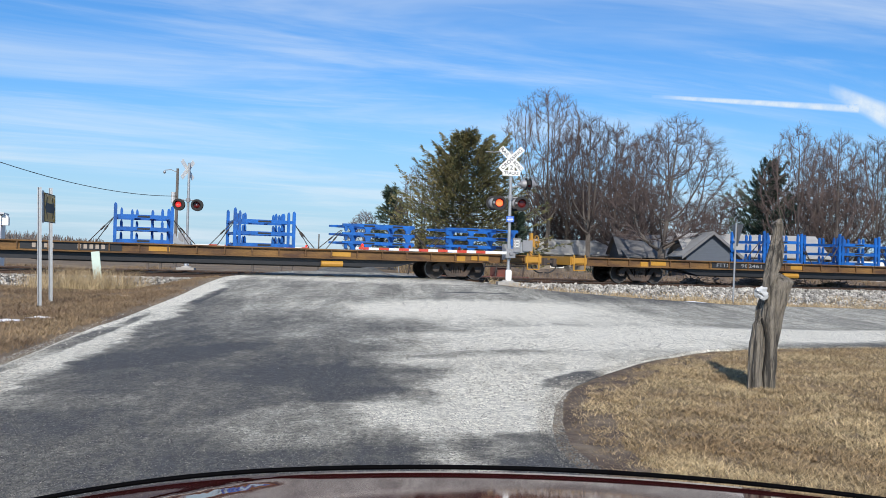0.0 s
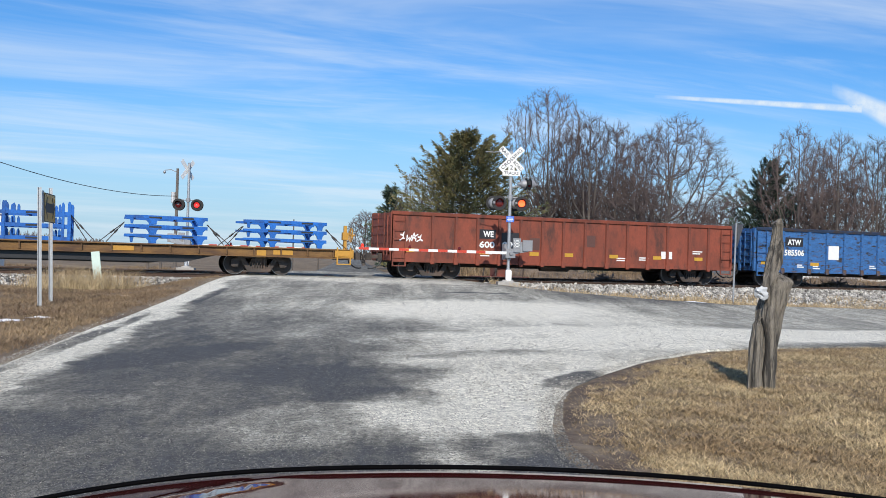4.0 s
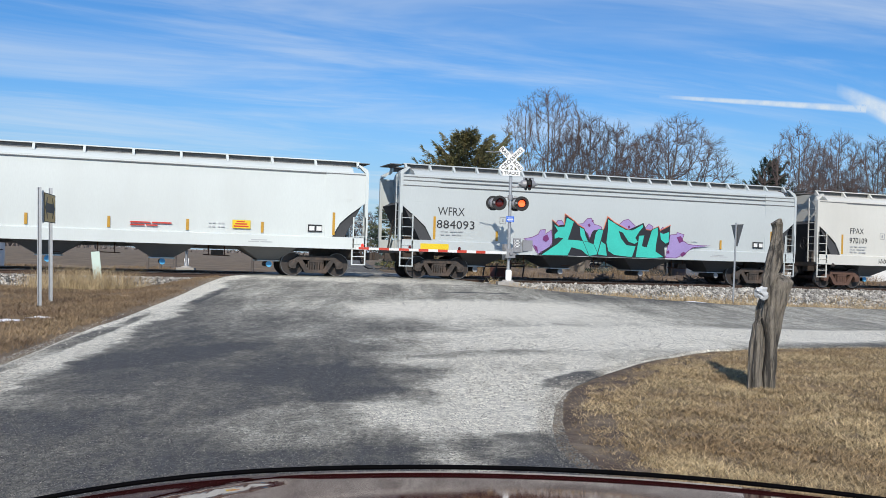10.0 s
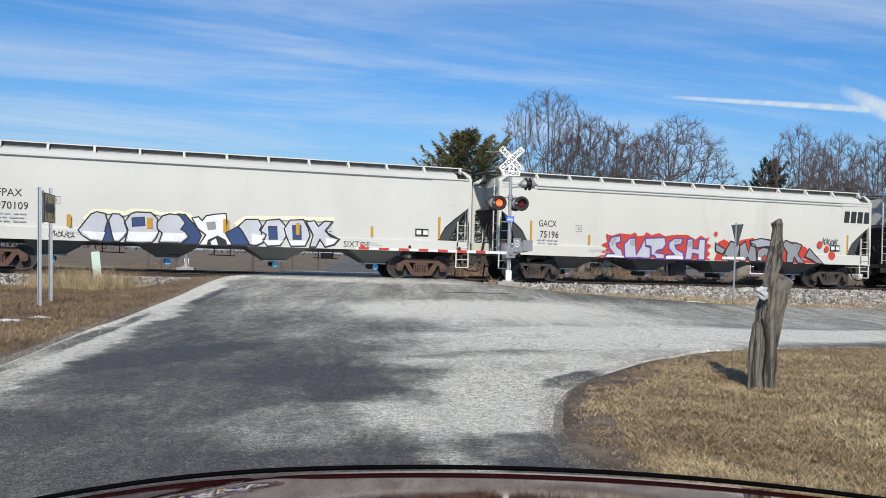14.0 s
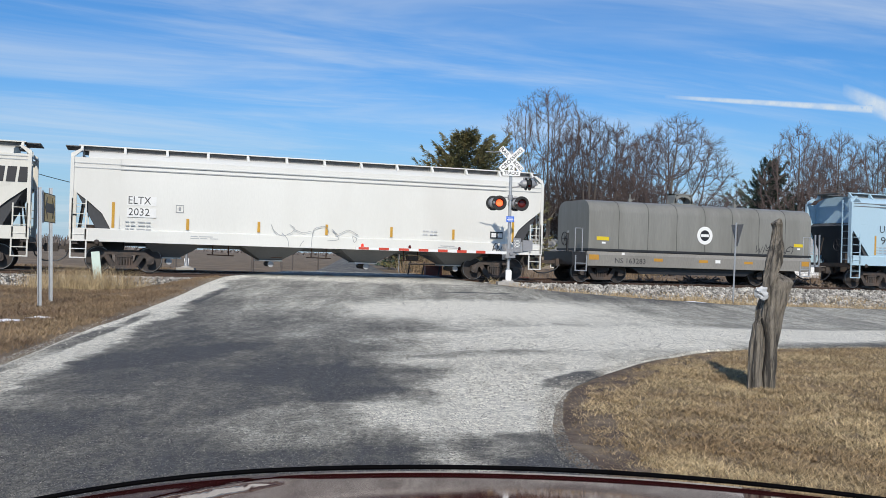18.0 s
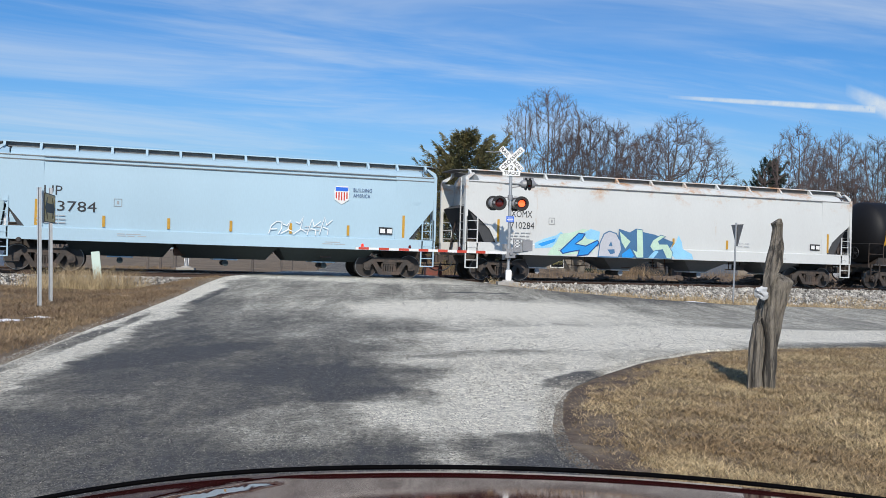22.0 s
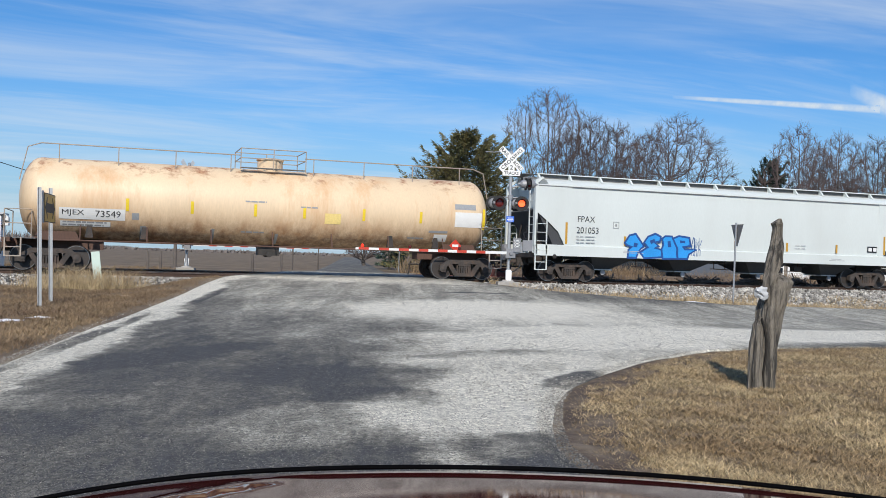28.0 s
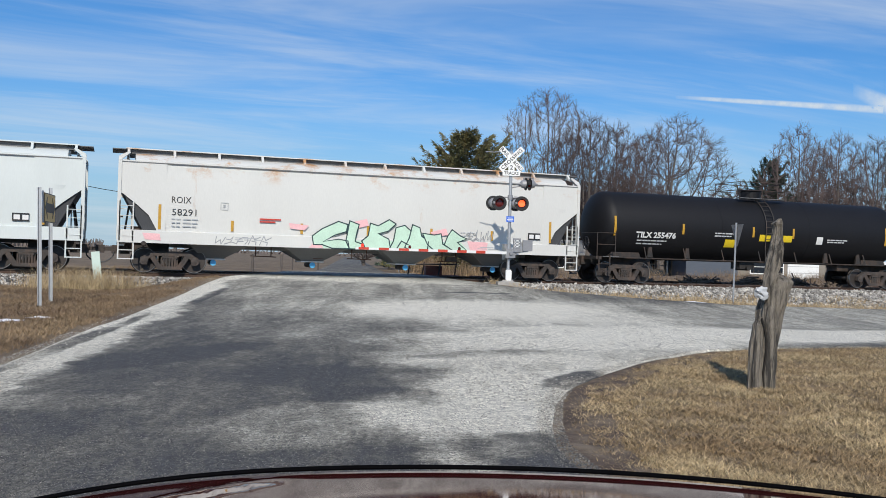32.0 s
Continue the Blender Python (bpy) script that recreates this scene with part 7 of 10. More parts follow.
def conifer(seed, height, width, material, boughs=7, sprigs=16, sweep=0.25, taper=0.65, gaps=0.15):
    """A tapered stem with swept boughs that carry feathery sprays of needles."""
    rng = random.Random(seed)
    wood, verts, faces = [], [], []
    for i in range(10):
        a, b = i / 10, (i + 1) / 10
        wood.append((Vector((0, 0, a * height)), Vector((0, 0, b * height)), height * 0.016 * (1 - a) + 0.02, height * 0.016 * (1 - b) + 0.02))
    levels = int(height * 2.6)
    for i in range(levels):
        f = 0.05 + 0.95 * i / levels
        z = f * height
        for j in range(boughs if f < 0.8 else max(3, boughs - 3)):
            if rng.random() < gaps:
                continue
            t = rng.uniform(0, 6.283)
            lobes = 1 + 0.55 * noise.noise((math.cos(t) * 1.6 + seed, math.sin(t) * 1.6, f * 5.5))
            ln = max(0.3, width * min(1.0, 0.72 + f * 1.6) * (1 - f) ** taper * lobes * rng.uniform(0.62, 1.08))
            out = Vector((math.cos(t), math.sin(t), 0))
            lift = sweep + 0.75 * f
            pts = [Vector((0, 0, z)) + out * (ln * s) + Vector((0, 0, ln * (lift * s * s - 0.16 * s * (1 - f)))) for s in (0, 0.35, 0.7, 1.0)]
            for a, b, r in zip(pts, pts[1:], (0.045, 0.03, 0.018)):
                wood.append((a, b, r, r * 0.65))
            side = out.cross(Vector((0, 0, 1)))
            for m in range(sprigs):
                s = 0.22 + 0.78 * (m + rng.random()) / sprigs
                g = s * 2.999
                q = min(2, int(g))
                c = pts[q].lerp(pts[q + 1], g - q)
                spread = rng.uniform(-1, 1) * 0.34 * ln * (1.12 - s)
                c = c + side * spread + Vector((0, 0, rng.gauss(0, 0.10)))
                ax = (out * 0.8 + side * (0.9 * spread / (0.34 * ln + 0.01)) + Vector((0, 0, 0.25 + sweep + rng.gauss(0, 0.15)))).normalized()
                for _k in range(7):
                    d = (ax + Vector((rng.gauss(0, 0.42), rng.gauss(0, 0.42), rng.gauss(0, 0.36)))).normalized()
                    w = d.orthogonal().normalized() * rng.uniform(0.030, 0.062)
                    h = rng.uniform(0.26, 0.55)
                    k = len(verts)
                    verts += [tuple(c - w), tuple(c + w), tuple(c + d * h)]
                    faces.append((k, k + 1, k + 2))
    return tubes_mesh("trunk", wood, 5, M["bark"]), from_lists("crown", verts, faces, material)


def plant_conifer(meshes, k, depth, turn, label, z=-0.65, scale=1.0):
    x, y = bearing(k, depth)
    t = thing("conifer", label, "tree", pose(x, y, z, 0, 0, turn) @ Matrix.Diagonal((scale, scale, scale, 1)), group="conifers")
    part("trunk", meshes[0], None, t)
    part("crown", meshes[1], None, t)


TREE_OVAL = bare_tree(11, 18.5, 4.9, 5.0, 1900, 0.34, 0.0, 3, fork=1.35)
TREE_SLIM = bare_tree(12, 15.0, 3.9, 3.6, 1300, 0.42, 0.05, 3, fork=1.1)
TREE_WIDE = bare_tree(13, 14.6, 6.6, 2.6, 1500, 0.10, 0.16, 3, fork=0.62, lift=0.12)
TREE_ROUND = bare_tree(15, 15.0, 4.0, 2.4, 1400, 0.36, 0.0, 3, fork=0.85)
THICKET = bare_tree(14, 9.0, 3.8, 0.6, 1300, 0.22, 0.0, 3)
tall_l = "tall bare deciduous tree with fine grey-brown twigs"
red_l = "bare deciduous tree with reddish-brown twigs"
low_l = "low bare thicket of brown twigs"
for me, k, d, s, turn, lab in (
        (TREE_OVAL, 106, 96, 1.0, 20, tall_l), (TREE_SLIM, 152, 88, 1.0, 80, "slender upright bare tree with a pale trunk"), (TREE_ROUND, 180, 95, 1.02, 200, red_l),
        (TREE_WIDE, 233, 84, 1.0, 0, "spreading bare tree with a thick trunk beside the house"), (TREE_SLIM, 212, 96, 0.97, 300, red_l), (TREE_SLIM, 128, 100, 0.98, 140, tall_l),
        (TREE_ROUND, 372, 94, 1.03, 130, red_l), (TREE_ROUND, 415, 92, 0.97, 250, red_l), (TREE_ROUND, 394, 100, 0.96, 30, red_l), (TREE_SLIM, 456, 96, 0.98, 60, tall_l), (TREE_ROUND, 480, 102, 0.98, 310, red_l),
        (TREE_ROUND, -24, 98, 0.74, 160, "grey bare tree behind a broad pine"), (TREE_ROUND, 2, 104, 0.80, 50, red_l), (THICKET, -83, 128, 0.80, 0, "small bare shrub far across the field"),
        (THICKET, 96, 102, 1.05, 310, low_l), (THICKET, 122, 104, 1.18, 75, low_l), (THICKET, 146, 106, 1.15, 40, low_l), (THICKET, 172, 108, 1.3, 15, low_l), (THICKET, 196, 104, 1.2, 120, low_l),
        (THICKET, 222, 110, 1.15, 260, low_l), (THICKET, 290, 122, 1.12, 90, low_l), (THICKET, 265, 126, 1.1, 170, low_l), (THICKET, 392, 104, 1.25, 200, low_l), (THICKET, 424, 103, 1.25, 290, low_l), (THICKET, 362, 106, 1.1, 25, low_l)):
    plant_bare(me, k, d, s, turn, lab)
PINE = conifer(24, 13.2, 11.0, M["needle"], 12, 38, 0.12, 0.78, 0.26)
FIR = conifer(22, 8.9, 2.9, M["needle_dark"], 8, 17, 0.16, 0.62, 0.25)
FIR_OPEN = conifer(23, 12.3, 5.0, M["needle_dark"], 7, 28, 0.24, 0.60, 0.28)
plant_conifer(PINE, 23, 90, 0, "broad bushy olive-green pine tree")
plant_conifer(FIR, -56, 102, 40, "small dark green spruce tree")
plant_conifer(FIR_OPEN, 341, 98, 70, "dark green spruce tree between bare trees")
plant_conifer(FIR, 76, 86, 140, "small dark green spruce tree", scale=0.68)


def far_woods():
    rng = np.random.default_rng(9)
    segs = []
    for _ in range(5200):
        k = rng.uniform(-640, 620)
        if -330 < k < -60 and rng.random() < 0.75:
            continue
        d = rng.uniform(560, 640)
        x, y = bearing(k, d)
        h = (3.5 + 6.5 * max(0.0, 0.55 + 0.9 * noise.noise((k * 0.011, 1.5, 0)))) * rng.uniform(0.5, 1.0)
        if -360 < k < -60:
            h *= 0.4
        p = Vector((x, y, -0.8))
        q = p + Vector((rng.normal(0, 1.6), rng.normal(0, 1.0), h))
        segs.append((p, q, rng.uniform(0.5, 1.4), 0.1))
    tagged(new("far_woods", tubes_mesh("far_woods", segs, 3, M["far_wood"])), "low grey-brown line of distant bare woods", "woods", kind="stuff")


M["far_wood"] = mat("distant_bare_wood", (0.16, 0.135, 0.12), 0.95, 0, 0.2, 0.05, 0.4)
far_woods()


# ---- houses ----
M["shingle"] = mat("grey_shingles", (0.33, 0.325, 0.315), 0.9, 0, 0.18, 0.8, 9, 0.3, stretch=(1, 1, 4))
M["shingle_dark"] = mat("dark_shingles", (0.16, 0.16, 0.165), 0.9, 0, 0.18, 0.8, 9, 0.3)
M["siding_blue"] = mat("blue_grey_siding", (0.085, 0.10, 0.125), 0.8, 0, 0.12, 1, 9, stretch=(1, 1, 8))
M["siding_tan"] = mat("tan_siding", (0.24, 0.21, 0.175), 0.8, 0, 0.1, 1, 9, stretch=(1, 1, 8))
M["glass_dark"] = mat("dark_window_glass", (0.02, 0.024, 0.03), 0.08, 0, 0.1)


def gable(bm, x0, x1, y0, y1, z0, z1, rise, over=0.35, thick=0.12):
    """A roof whose ridge runs along x."""
    ym = (y0 + y1) / 2
    k = rise / (ym - y0)
    for s, yo in ((-1, y0 - over), (1, y1 + over)):
        ze = z1 - over * k
        prism(bm, [(yo, ze), (ym, z1 + rise), (ym, z1 + rise + thick), (yo, ze + thick)], "x", x0 - over, x1 + over)


def window(parent, x, z, w, h, y):
    bm = bmesh.new()
    box(bm, x - w / 2 - 0.08, x + w / 2 + 0.08, y - 0.05, y + 0.02, z - 0.08, z + h + 0.08)
    fr = part("window", bm, M["white"], parent)
    bm = bmesh.new()
    for s in (0, 1):
        box(bm, x - w / 2, x + w / 2, y - 0.06, y - 0.052, z + s * h / 2 + 0.03, z + (s + 1) * h / 2 - 0.03)
    part("pane", bm, M["glass_dark"], fr)


def house(name, label, k, depth, turn, L, W, wall_h, rise, wall, roof, extras):
    x, y = bearing(k, depth)
    h = thing(name, label, "house", pose(x, y, -0.7, 0, 0, turn))
    bm = bmesh.new()
    prism(bm, [(-W / 2, 0), (W / 2, 0), (W / 2, wall_h), (0, wall_h + rise - 0.05), (-W / 2, wall_h)], "x", -L / 2, L / 2)
    part("wall", bm, M[wall], h)
    bm = bmesh.new()
    gable(bm, -L / 2, L / 2, -W / 2, W / 2, 0, wall_h, rise)
    part("roof", bm, M[roof], h)
    for e in extras:
        kind = e[0]
        if kind == "window":
            window(h, e[1], e[2], e[3], e[4], -W / 2)
        elif kind == "garage":
            bm = bmesh.new()
            box(bm, e[1] - e[3] / 2, e[1] + e[3] / 2, -W / 2 - 0.05, -W / 2 + 0.02, 0.05, e[4])
            gd = part("garage_door", bm, M["white"], h)
            for i in range(1, 4):
                bm = bmesh.new()
                box(bm, e[1] - e[3] / 2, e[1] + e[3] / 2, -W / 2 - 0.056, -W / 2 - 0.048, e[4] * i / 4, e[4] * i / 4 + 0.03)
                part("panel_joint", bm, M["grey_print"], gd)
        elif kind == "wing":
            # front wing with its gable to the road
            wx, ww, wd = e[1], e[2], e[3]
            bm = bmesh.new()
            prism(bm, [(wx - ww / 2, 0), (wx + ww / 2, 0), (wx + ww / 2, wall_h), (wx, wall_h + e[4] - 0.05), (wx - ww / 2, wall_h)], "y", -W / 2 - wd, 0)
            part("front_wing", bm, M["siding_blue"], h)
            bm = bmesh.new()
            k2 = e[4] / (ww / 2)
            for s in (-1, 1):
                xe = wx + s * (ww / 2 + 0.4)
                prism(bm, [(xe, wall_h - 0.4 * k2), (wx, wall_h + e[4]), (wx, wall_h + e[4] + 0.12), (xe, wall_h - 0.4 * k2 + 0.12)], "y", -W / 2 - wd - 0.4, 0.2)
            part("wing_roof", bm, M[roof], h)
            bm = bmesh.new()
            for s in (-1, 1):
                xe = wx + s * (ww / 2 + 0.42)
                prism(bm, [(xe, wall_h - 0.42 * k2 - 0.16), (wx, wall_h + e[4] - 0.16), (wx, wall_h + e[4] + 0.13), (xe, wall_h - 0.42 * k2 + 0.13)], "y", -W / 2 - wd - 0.46, -W / 2 - wd - 0.41)
            part("barge_board", bm, M["shingle_dark"], h)
        elif kind == "porch":
            bm = bmesh.new()
            prism(bm, [(-W / 2 - 2.2, wall_h - 0.35), (-W / 2 + 0.2, wall_h + 0.25), (-W / 2 + 0.2, wall_h + 0.37), (-W / 2 - 2.2, wall_h - 0.23)], "x", e[1], e[2])
            part("porch_roof", bm, M[roof], h)
            for i in range(3):
                bm = bmesh.new()
                xx = e[1] + 0.2 + (e[2] - e[1] - 0.4) * i / 2
                box(bm, xx - 0.06, xx + 0.06, -W / 2 - 2.1, -W / 2 - 1.98, 0, wall_h - 0.3)
                part("porch_post", bm, M["white"], h)
    return h


house("house", "low house with pale grey shingle roof and blue-grey gable wing", 318, 84, -22, 11.5, 7.5, 2.5, 1.75, "siding_tan", "shingle",
      [("wing", -4.2, 4.2, 2.2, 1.75), ("garage", 3.9, 0, 2.6, 2.2), ("window", 0.2, 1.0, 1.3, 1.1), ("window", 1.8, 1.0, 0.8, 1.1)])
house("house", "dark-sided house with an open porch behind trees", 225, 92, -18, 8.0, 6.0, 2.4, 1.8, "siding_blue", "shingle_dark", [("porch", -4.0, 3.6), ("window", -1.5, 0.9, 1.2, 1.2), ("window", 1.6, 0.9, 1.2, 1.2)])
house("house", "small tan house with grey roof behind bare trees", 140, 98, -15, 9.0, 6.0, 2.3, 1.3, "siding_tan", "shingle", [("window", -2.5, 0.9, 1.2, 1.1), ("window", 1.5, 0.9, 1.4, 1.1), ("window", 3.4, 0.9, 0.9, 1.1)])


# ---- parked vehicles, piles and trackside things ----
M["car_green"] = mat("dark_green_car_paint", (0.02, 0.05, 0.045), 0.25, 0.3, 0.08, coat=0.6)
M["car_grey"] = mat("dark_grey_car_paint", (0.05, 0.055, 0.06), 0.25, 0.3, 0.08, coat=0.6)
M["tyre"] = mat("black_tyre", (0.015, 0.015, 0.015), 0.85, 0, 0.2)
M["rust_red"] = mat("rusty_red_paint", (0.20, 0.055, 0.04), 0.75, 0, 0.3, 3, 20, 0.2, (0.10, 0.06, 0.045), 0.52)


def parked_suv(k, depth, turn, paint_key, label):
    x, y = bearing(k, depth)
    car = thing("parked_car", label, "car", pose(x, y, -0.68, 0, 0, turn), group="parked cars")
    bm = bmesh.new()
    prism(bm, [(-2.3, 0.35), (2.3, 0.35), (2.35, 0.75), (2.2, 0.98), (1.1, 1.06), (-2.2, 1.08), (-2.35, 0.8)], "y", -0.9, 0.9)
    prism(bm, [(-2.15, 1.06), (1.0, 1.05), (0.35, 1.66), (-1.9, 1.72)], "y", -0.78, 0.78)
    bmesh.ops.bevel(bm, geom=bm.edges[:], offset=0.05, segments=2)
    part("body", bm, M[paint_key], car)
    for x0, x1 in ((-1.95, -1.15), (-1.05, -0.25), (-0.15, 0.55)):
        bm = bmesh.new()
        prism(bm, [(x0, 1.12), (x1 + 0.1, 1.12), (x1 - 0.1, 1.58), (x0 + 0.05, 1.58)], "y", -0.80, 0.80)
        part("window", bm, M["glass_dark"], car)
    for wx in (-1.4, 1.4):
        for s in (-1, 1):
            bm = bmesh.new()
            spin(bm, [(s * 0.68, 0.2), (s * 0.70, 0.34), (s * 0.90, 0.34), (s * 0.92, 0.22)], "y", 18, (wx, 0, 0.34))
            w = part("wheel", bm, M["tyre"], car)
            bm = bmesh.new()
            spin(bm, [(s * 0.90, 0.05), (s * 0.925, 0.2), (s * 0.90, 0.2)], "y", 14, (wx, 0, 0.34))
            part("rim", bm, M["alu"], w)


parked_suv(180, 80, -170, "car_green", "dark green sport utility vehicle parked by the house")
parked_suv(206, 79, 12, "car_grey", "dark grey car parked by the house")


def brush_pile(k, depth, w, h, seed, label):
    x, y = bearing(k, depth)
    rng = random.Random(seed)
    segs = []
    for _ in range(700):
        t, r = rng.uniform(0, 6.28), rng.random() ** 0.6 * w / 2
        hh = h * (1 - (2 * r / w) ** 1.5) * rng.uniform(0.3, 1.0)
        p = Vector((math.cos(t) * r, math.sin(t) * r * 0.7, hh * 0.6))
        d = Vector((rng.gauss(0, 1), rng.gauss(0, 1), rng.gauss(0.15, 0.35))).normalized() * rng.uniform(0.3, 0.9)
        segs.append((p - d * 0.5, p + d * 0.5, rng.uniform(0.015, 0.06), 0.012))
    tagged(new("brush_pile", tubes_mesh("brush_pile", segs, 5, M["brush"])), label, "brush pile", kind="stuff").matrix_basis = pose(x, y, -0.55)


M["brush"] = mat("grey_cut_brush", (0.20, 0.155, 0.12), 0.9, 0, 0.35, 2, 15, 0.2)
for k, d, w, h, s in ((300, 50, 4.5, 0.9, 11), (345, 49, 4.0, 0.8, 12), (232, 51, 4.0, 0.8, 13), (440, 51, 5.0, 0.9, 14), (190, 52, 4.5, 0.8, 15), (380, 52, 5.0, 0.9, 16), (170, 47.5, 2.6, 1.25, 1), (262, 47, 2.6, 1.3, 2), (405, 46.5, 2.6, 1.3, 3), (135, 49, 2.2, 0.9, 4), (215, 49, 2.4, 1.0, 5), (325, 48, 3.2, 1.5, 21), (372, 50, 3.4, 1.5, 22), (415, 50, 3.0, 1.4, 23), (280, 49, 3.0, 1.3, 24)):
    brush_pile(k, d, w, h, s, "heap of grey cut branches beside the track")


def track_cart(k, depth, turn):
    x, y = bearing(k, depth)
    ct = thing("track_cart", "rusty red track maintenance cart with grey frame", "rail cart", pose(x, y, -0.5, 0, 0, turn))
    bm = bmesh.new()
    box(bm, -1.4, 1.4, -0.6, 0.6, 0.35, 0.5)
    for sx in (-1.2, 1.2):
        for sy in (-0.5, 0.5):
            box(bm, sx - 0.06, sx + 0.06, sy - 0.06, sy + 0.06, -0.05, 0.4)
    part("bed", bm, M["rust_red"], ct)
    bm = bmesh.new()
    for sx in (-1.2, -0.5, 0.3, 1.1):
        tube(bm, (sx, -0.45, 0.5), (sx + 0.1, -0.45, 1.15), 0.04, 6)
    tube(bm, (-1.2, -0.45, 1.0), (1.2, -0.45, 1.05), 0.04, 6)
    part("frame", bm, M["steel_dark"], ct)
    bm = bmesh.new()
    box(bm, -0.3, 0.5, -0.3, 0.4, 0.5, 0.95)
    part("engine", bm, M["rust_red"], ct)


track_cart(-12, 47, -10)
track_cart(60, 48, 8)
x, y = 50.9, 53.2
bm = bmesh.new()
box(bm, -3.0, 3.0, -1.2, 1.2, 0, 2.2)
bmesh.ops.bevel(bm, geom=bm.edges[:], offset=0.06, segments=2)
solid("storage_box", bm, M["white"], "white steel storage container beyond the tracks", "storage box", pose(x, y, -0.75, 0, 0, 0))


def earth_bank():
    """A low rough bank of soil and old ballast beyond the far track."""
    xs, ys = [16 + 0.35 * i for i in range(200)], [45.2 + 0.35 * j for j in range(19)]
    n = len(xs)
    verts = []
    for y in ys:
        for x in xs:
            rise = math.sin(math.pi * (y - 45.2) / 6.3) ** 0.7 * smooth_step(16, 21, x) * (1 - smooth_step(78, 86, x))
            verts.append((x, y, ground_z(x, y) - 0.06 + rise * (0.95 + 0.40 * noise.noise((x * 0.3, y * 0.4, 6)) + 0.16 * noise.noise((x * 1.7, y * 1.7, 8)))))
    faces = [(j * n + i, j * n + i + 1, (j + 1) * n + i + 1, (j + 1) * n + i) for j in range(len(ys) - 1) for i in range(n - 1)]
    tagged(new("earth_bank", from_lists("earth_bank", verts, faces, M["bank"], True)), "low rough bank of brown soil and dead weeds", "bank", kind="structure")


M["bank"] = mat("brown_soil_and_dead_weeds", (0.17, 0.125, 0.085), 0.95, 0, 0.6, 1.2, 16, 1.0, (0.075, 0.055, 0.042), 0.52, 0.08)
earth_bank()


def fence_posts():
    rng = random.Random(3)
    for i, k in enumerate((-310, -297, -200, -170)):
        x, y = bearing(k, 52 + i)
        bm = bmesh.new()
        tube(bm, (0, 0, 0), (rng.uniform(-0.05, 0.05), 0, 1.35), 0.08, 8, 0.06)
        solid("fence_post", bm, M["bark"], "short dark wooden post at the field edge", "post", pose(x, y, -0.6), "field posts")


fence_posts()


# ---- the parked car's bonnet ----
M["rubber"] = mat("black_rubber", (0.0025, 0.0025, 0.003), 1.0, 0, 0.2)
M["rubber"].node_tree.nodes["Principled BSDF"].inputs["Specular IOR Level"].default_value = 0.05
M["car_red"] = mat("dark_red_car_paint", (0.085, 0.014, 0.012), 0.035, 0.0, 0.06, 3, 90, 0.0, coat=0.0)


def own_car():
    car = thing("car", "dark red car with a glossy bonnet and black edge seal", "car", Matrix.Rotation(-HEAD, 4, "Z"))

    def edge(r):
        return 0.635 - 0.094 * (r - 0.109) ** 2 - 0.142 * max(0, -r - 0.2) ** 2

    bm = bmesh.new()
    rows = []
    nx, ny = 240, 14
    for j in range(ny + 1):
        v = j / ny
        row = []
        for i in range(nx + 1):
            r = -0.95 + 1.9 * i / nx
            d = 1.25 - 0.10 * (r - 0.1) ** 2 - 0.62 * v
            z = edge(r) - 0.002 + 0.0815 * v
            crease = 0.0035 * math.exp(-((r + 0.16 + 0.35 * v) / 0.03) ** 2)
            row.append(bm.verts.new((r, d, z + crease * smooth_step(0.02, 0.2, v))))
        rows.append(row)
    for a, b in zip(rows, rows[1:]):
        for i in range(nx):
            bm.faces.new((a[i], a[i + 1], b[i + 1], b[i]))
    part("bonnet", bm, M["car_red"], car, smooth=True)
    bm = bmesh.new()
    pts = [(r, 1.25 - 0.10 * (r - 0.1) ** 2 + 0.003, edge(r) + 0.0030) for r in (-0.95 + 1.9 * i / 48 for i in range(49))]
    pipe(bm, pts, 0.0032, 8)
    part("edge_seal", bm, M["rubber"], car, "black rubber edge strip")
    bm = bmesh.new()
    prism(bm, [(-0.9, -0.2), (0.9, -0.2), (0.9, 0.42), (-0.9, 0.42)], "y", 0.95, 1.22)
    part("front_end", bm, M["car_red"], car)
    for s in (-1, 1):
        bm = bmesh.new()
        spin(bm, [(s * 0.68, 0.2), (s * 0.70, 0.34), (s * 0.90, 0.34), (s * 0.92, 0.2)], "x", 20, (0, 0.62, -0.11))
        part("tyre", bm, M["tyre"], car)


own_car()


# ---- snow and contrail ----
def snow_patch(x, y, w, d, seed):
    bm = bmesh.new()
    n = 22
    c = bm.verts.new((0, 0, 0.05))
    ring = []
    for i in range(n):
        t = 2 * math.pi * i / n
        f = 1 + 0.5 * noise.noise((math.cos(t) * 2 + seed, math.sin(t) * 2, seed))
        px, py = math.cos(t) * w * f, math.sin(t) * d * f
        ring.append(bm.verts.new((px, py, ground_z(x + px, y + py) - ground_z(x, y) + 0.015)))
    for i in range(n):
        bm.faces.new((c, ring[i], ring[(i + 1) % n]))
    solid("snow_patch", bm, M["snow"], "thin patch of old melting snow on brown grass", "snow", pose(x, y, ground_z(x, y)), "snow patches")


for i, (x, y, w, d) in enumerate(((-1.85, 18.9, 0.32, 0.22), (-1.35, 19.5, 0.22, 0.14), (17.2, 25.6, 1.6, 0.25), (22.0, 25.0, 0.8, 0.2), (14.9, 32.6, 1.2, 0.5), (0.2, 26.4, 0.15, 0.2))):
    snow_patch(x, y, w, d, i * 1.7)


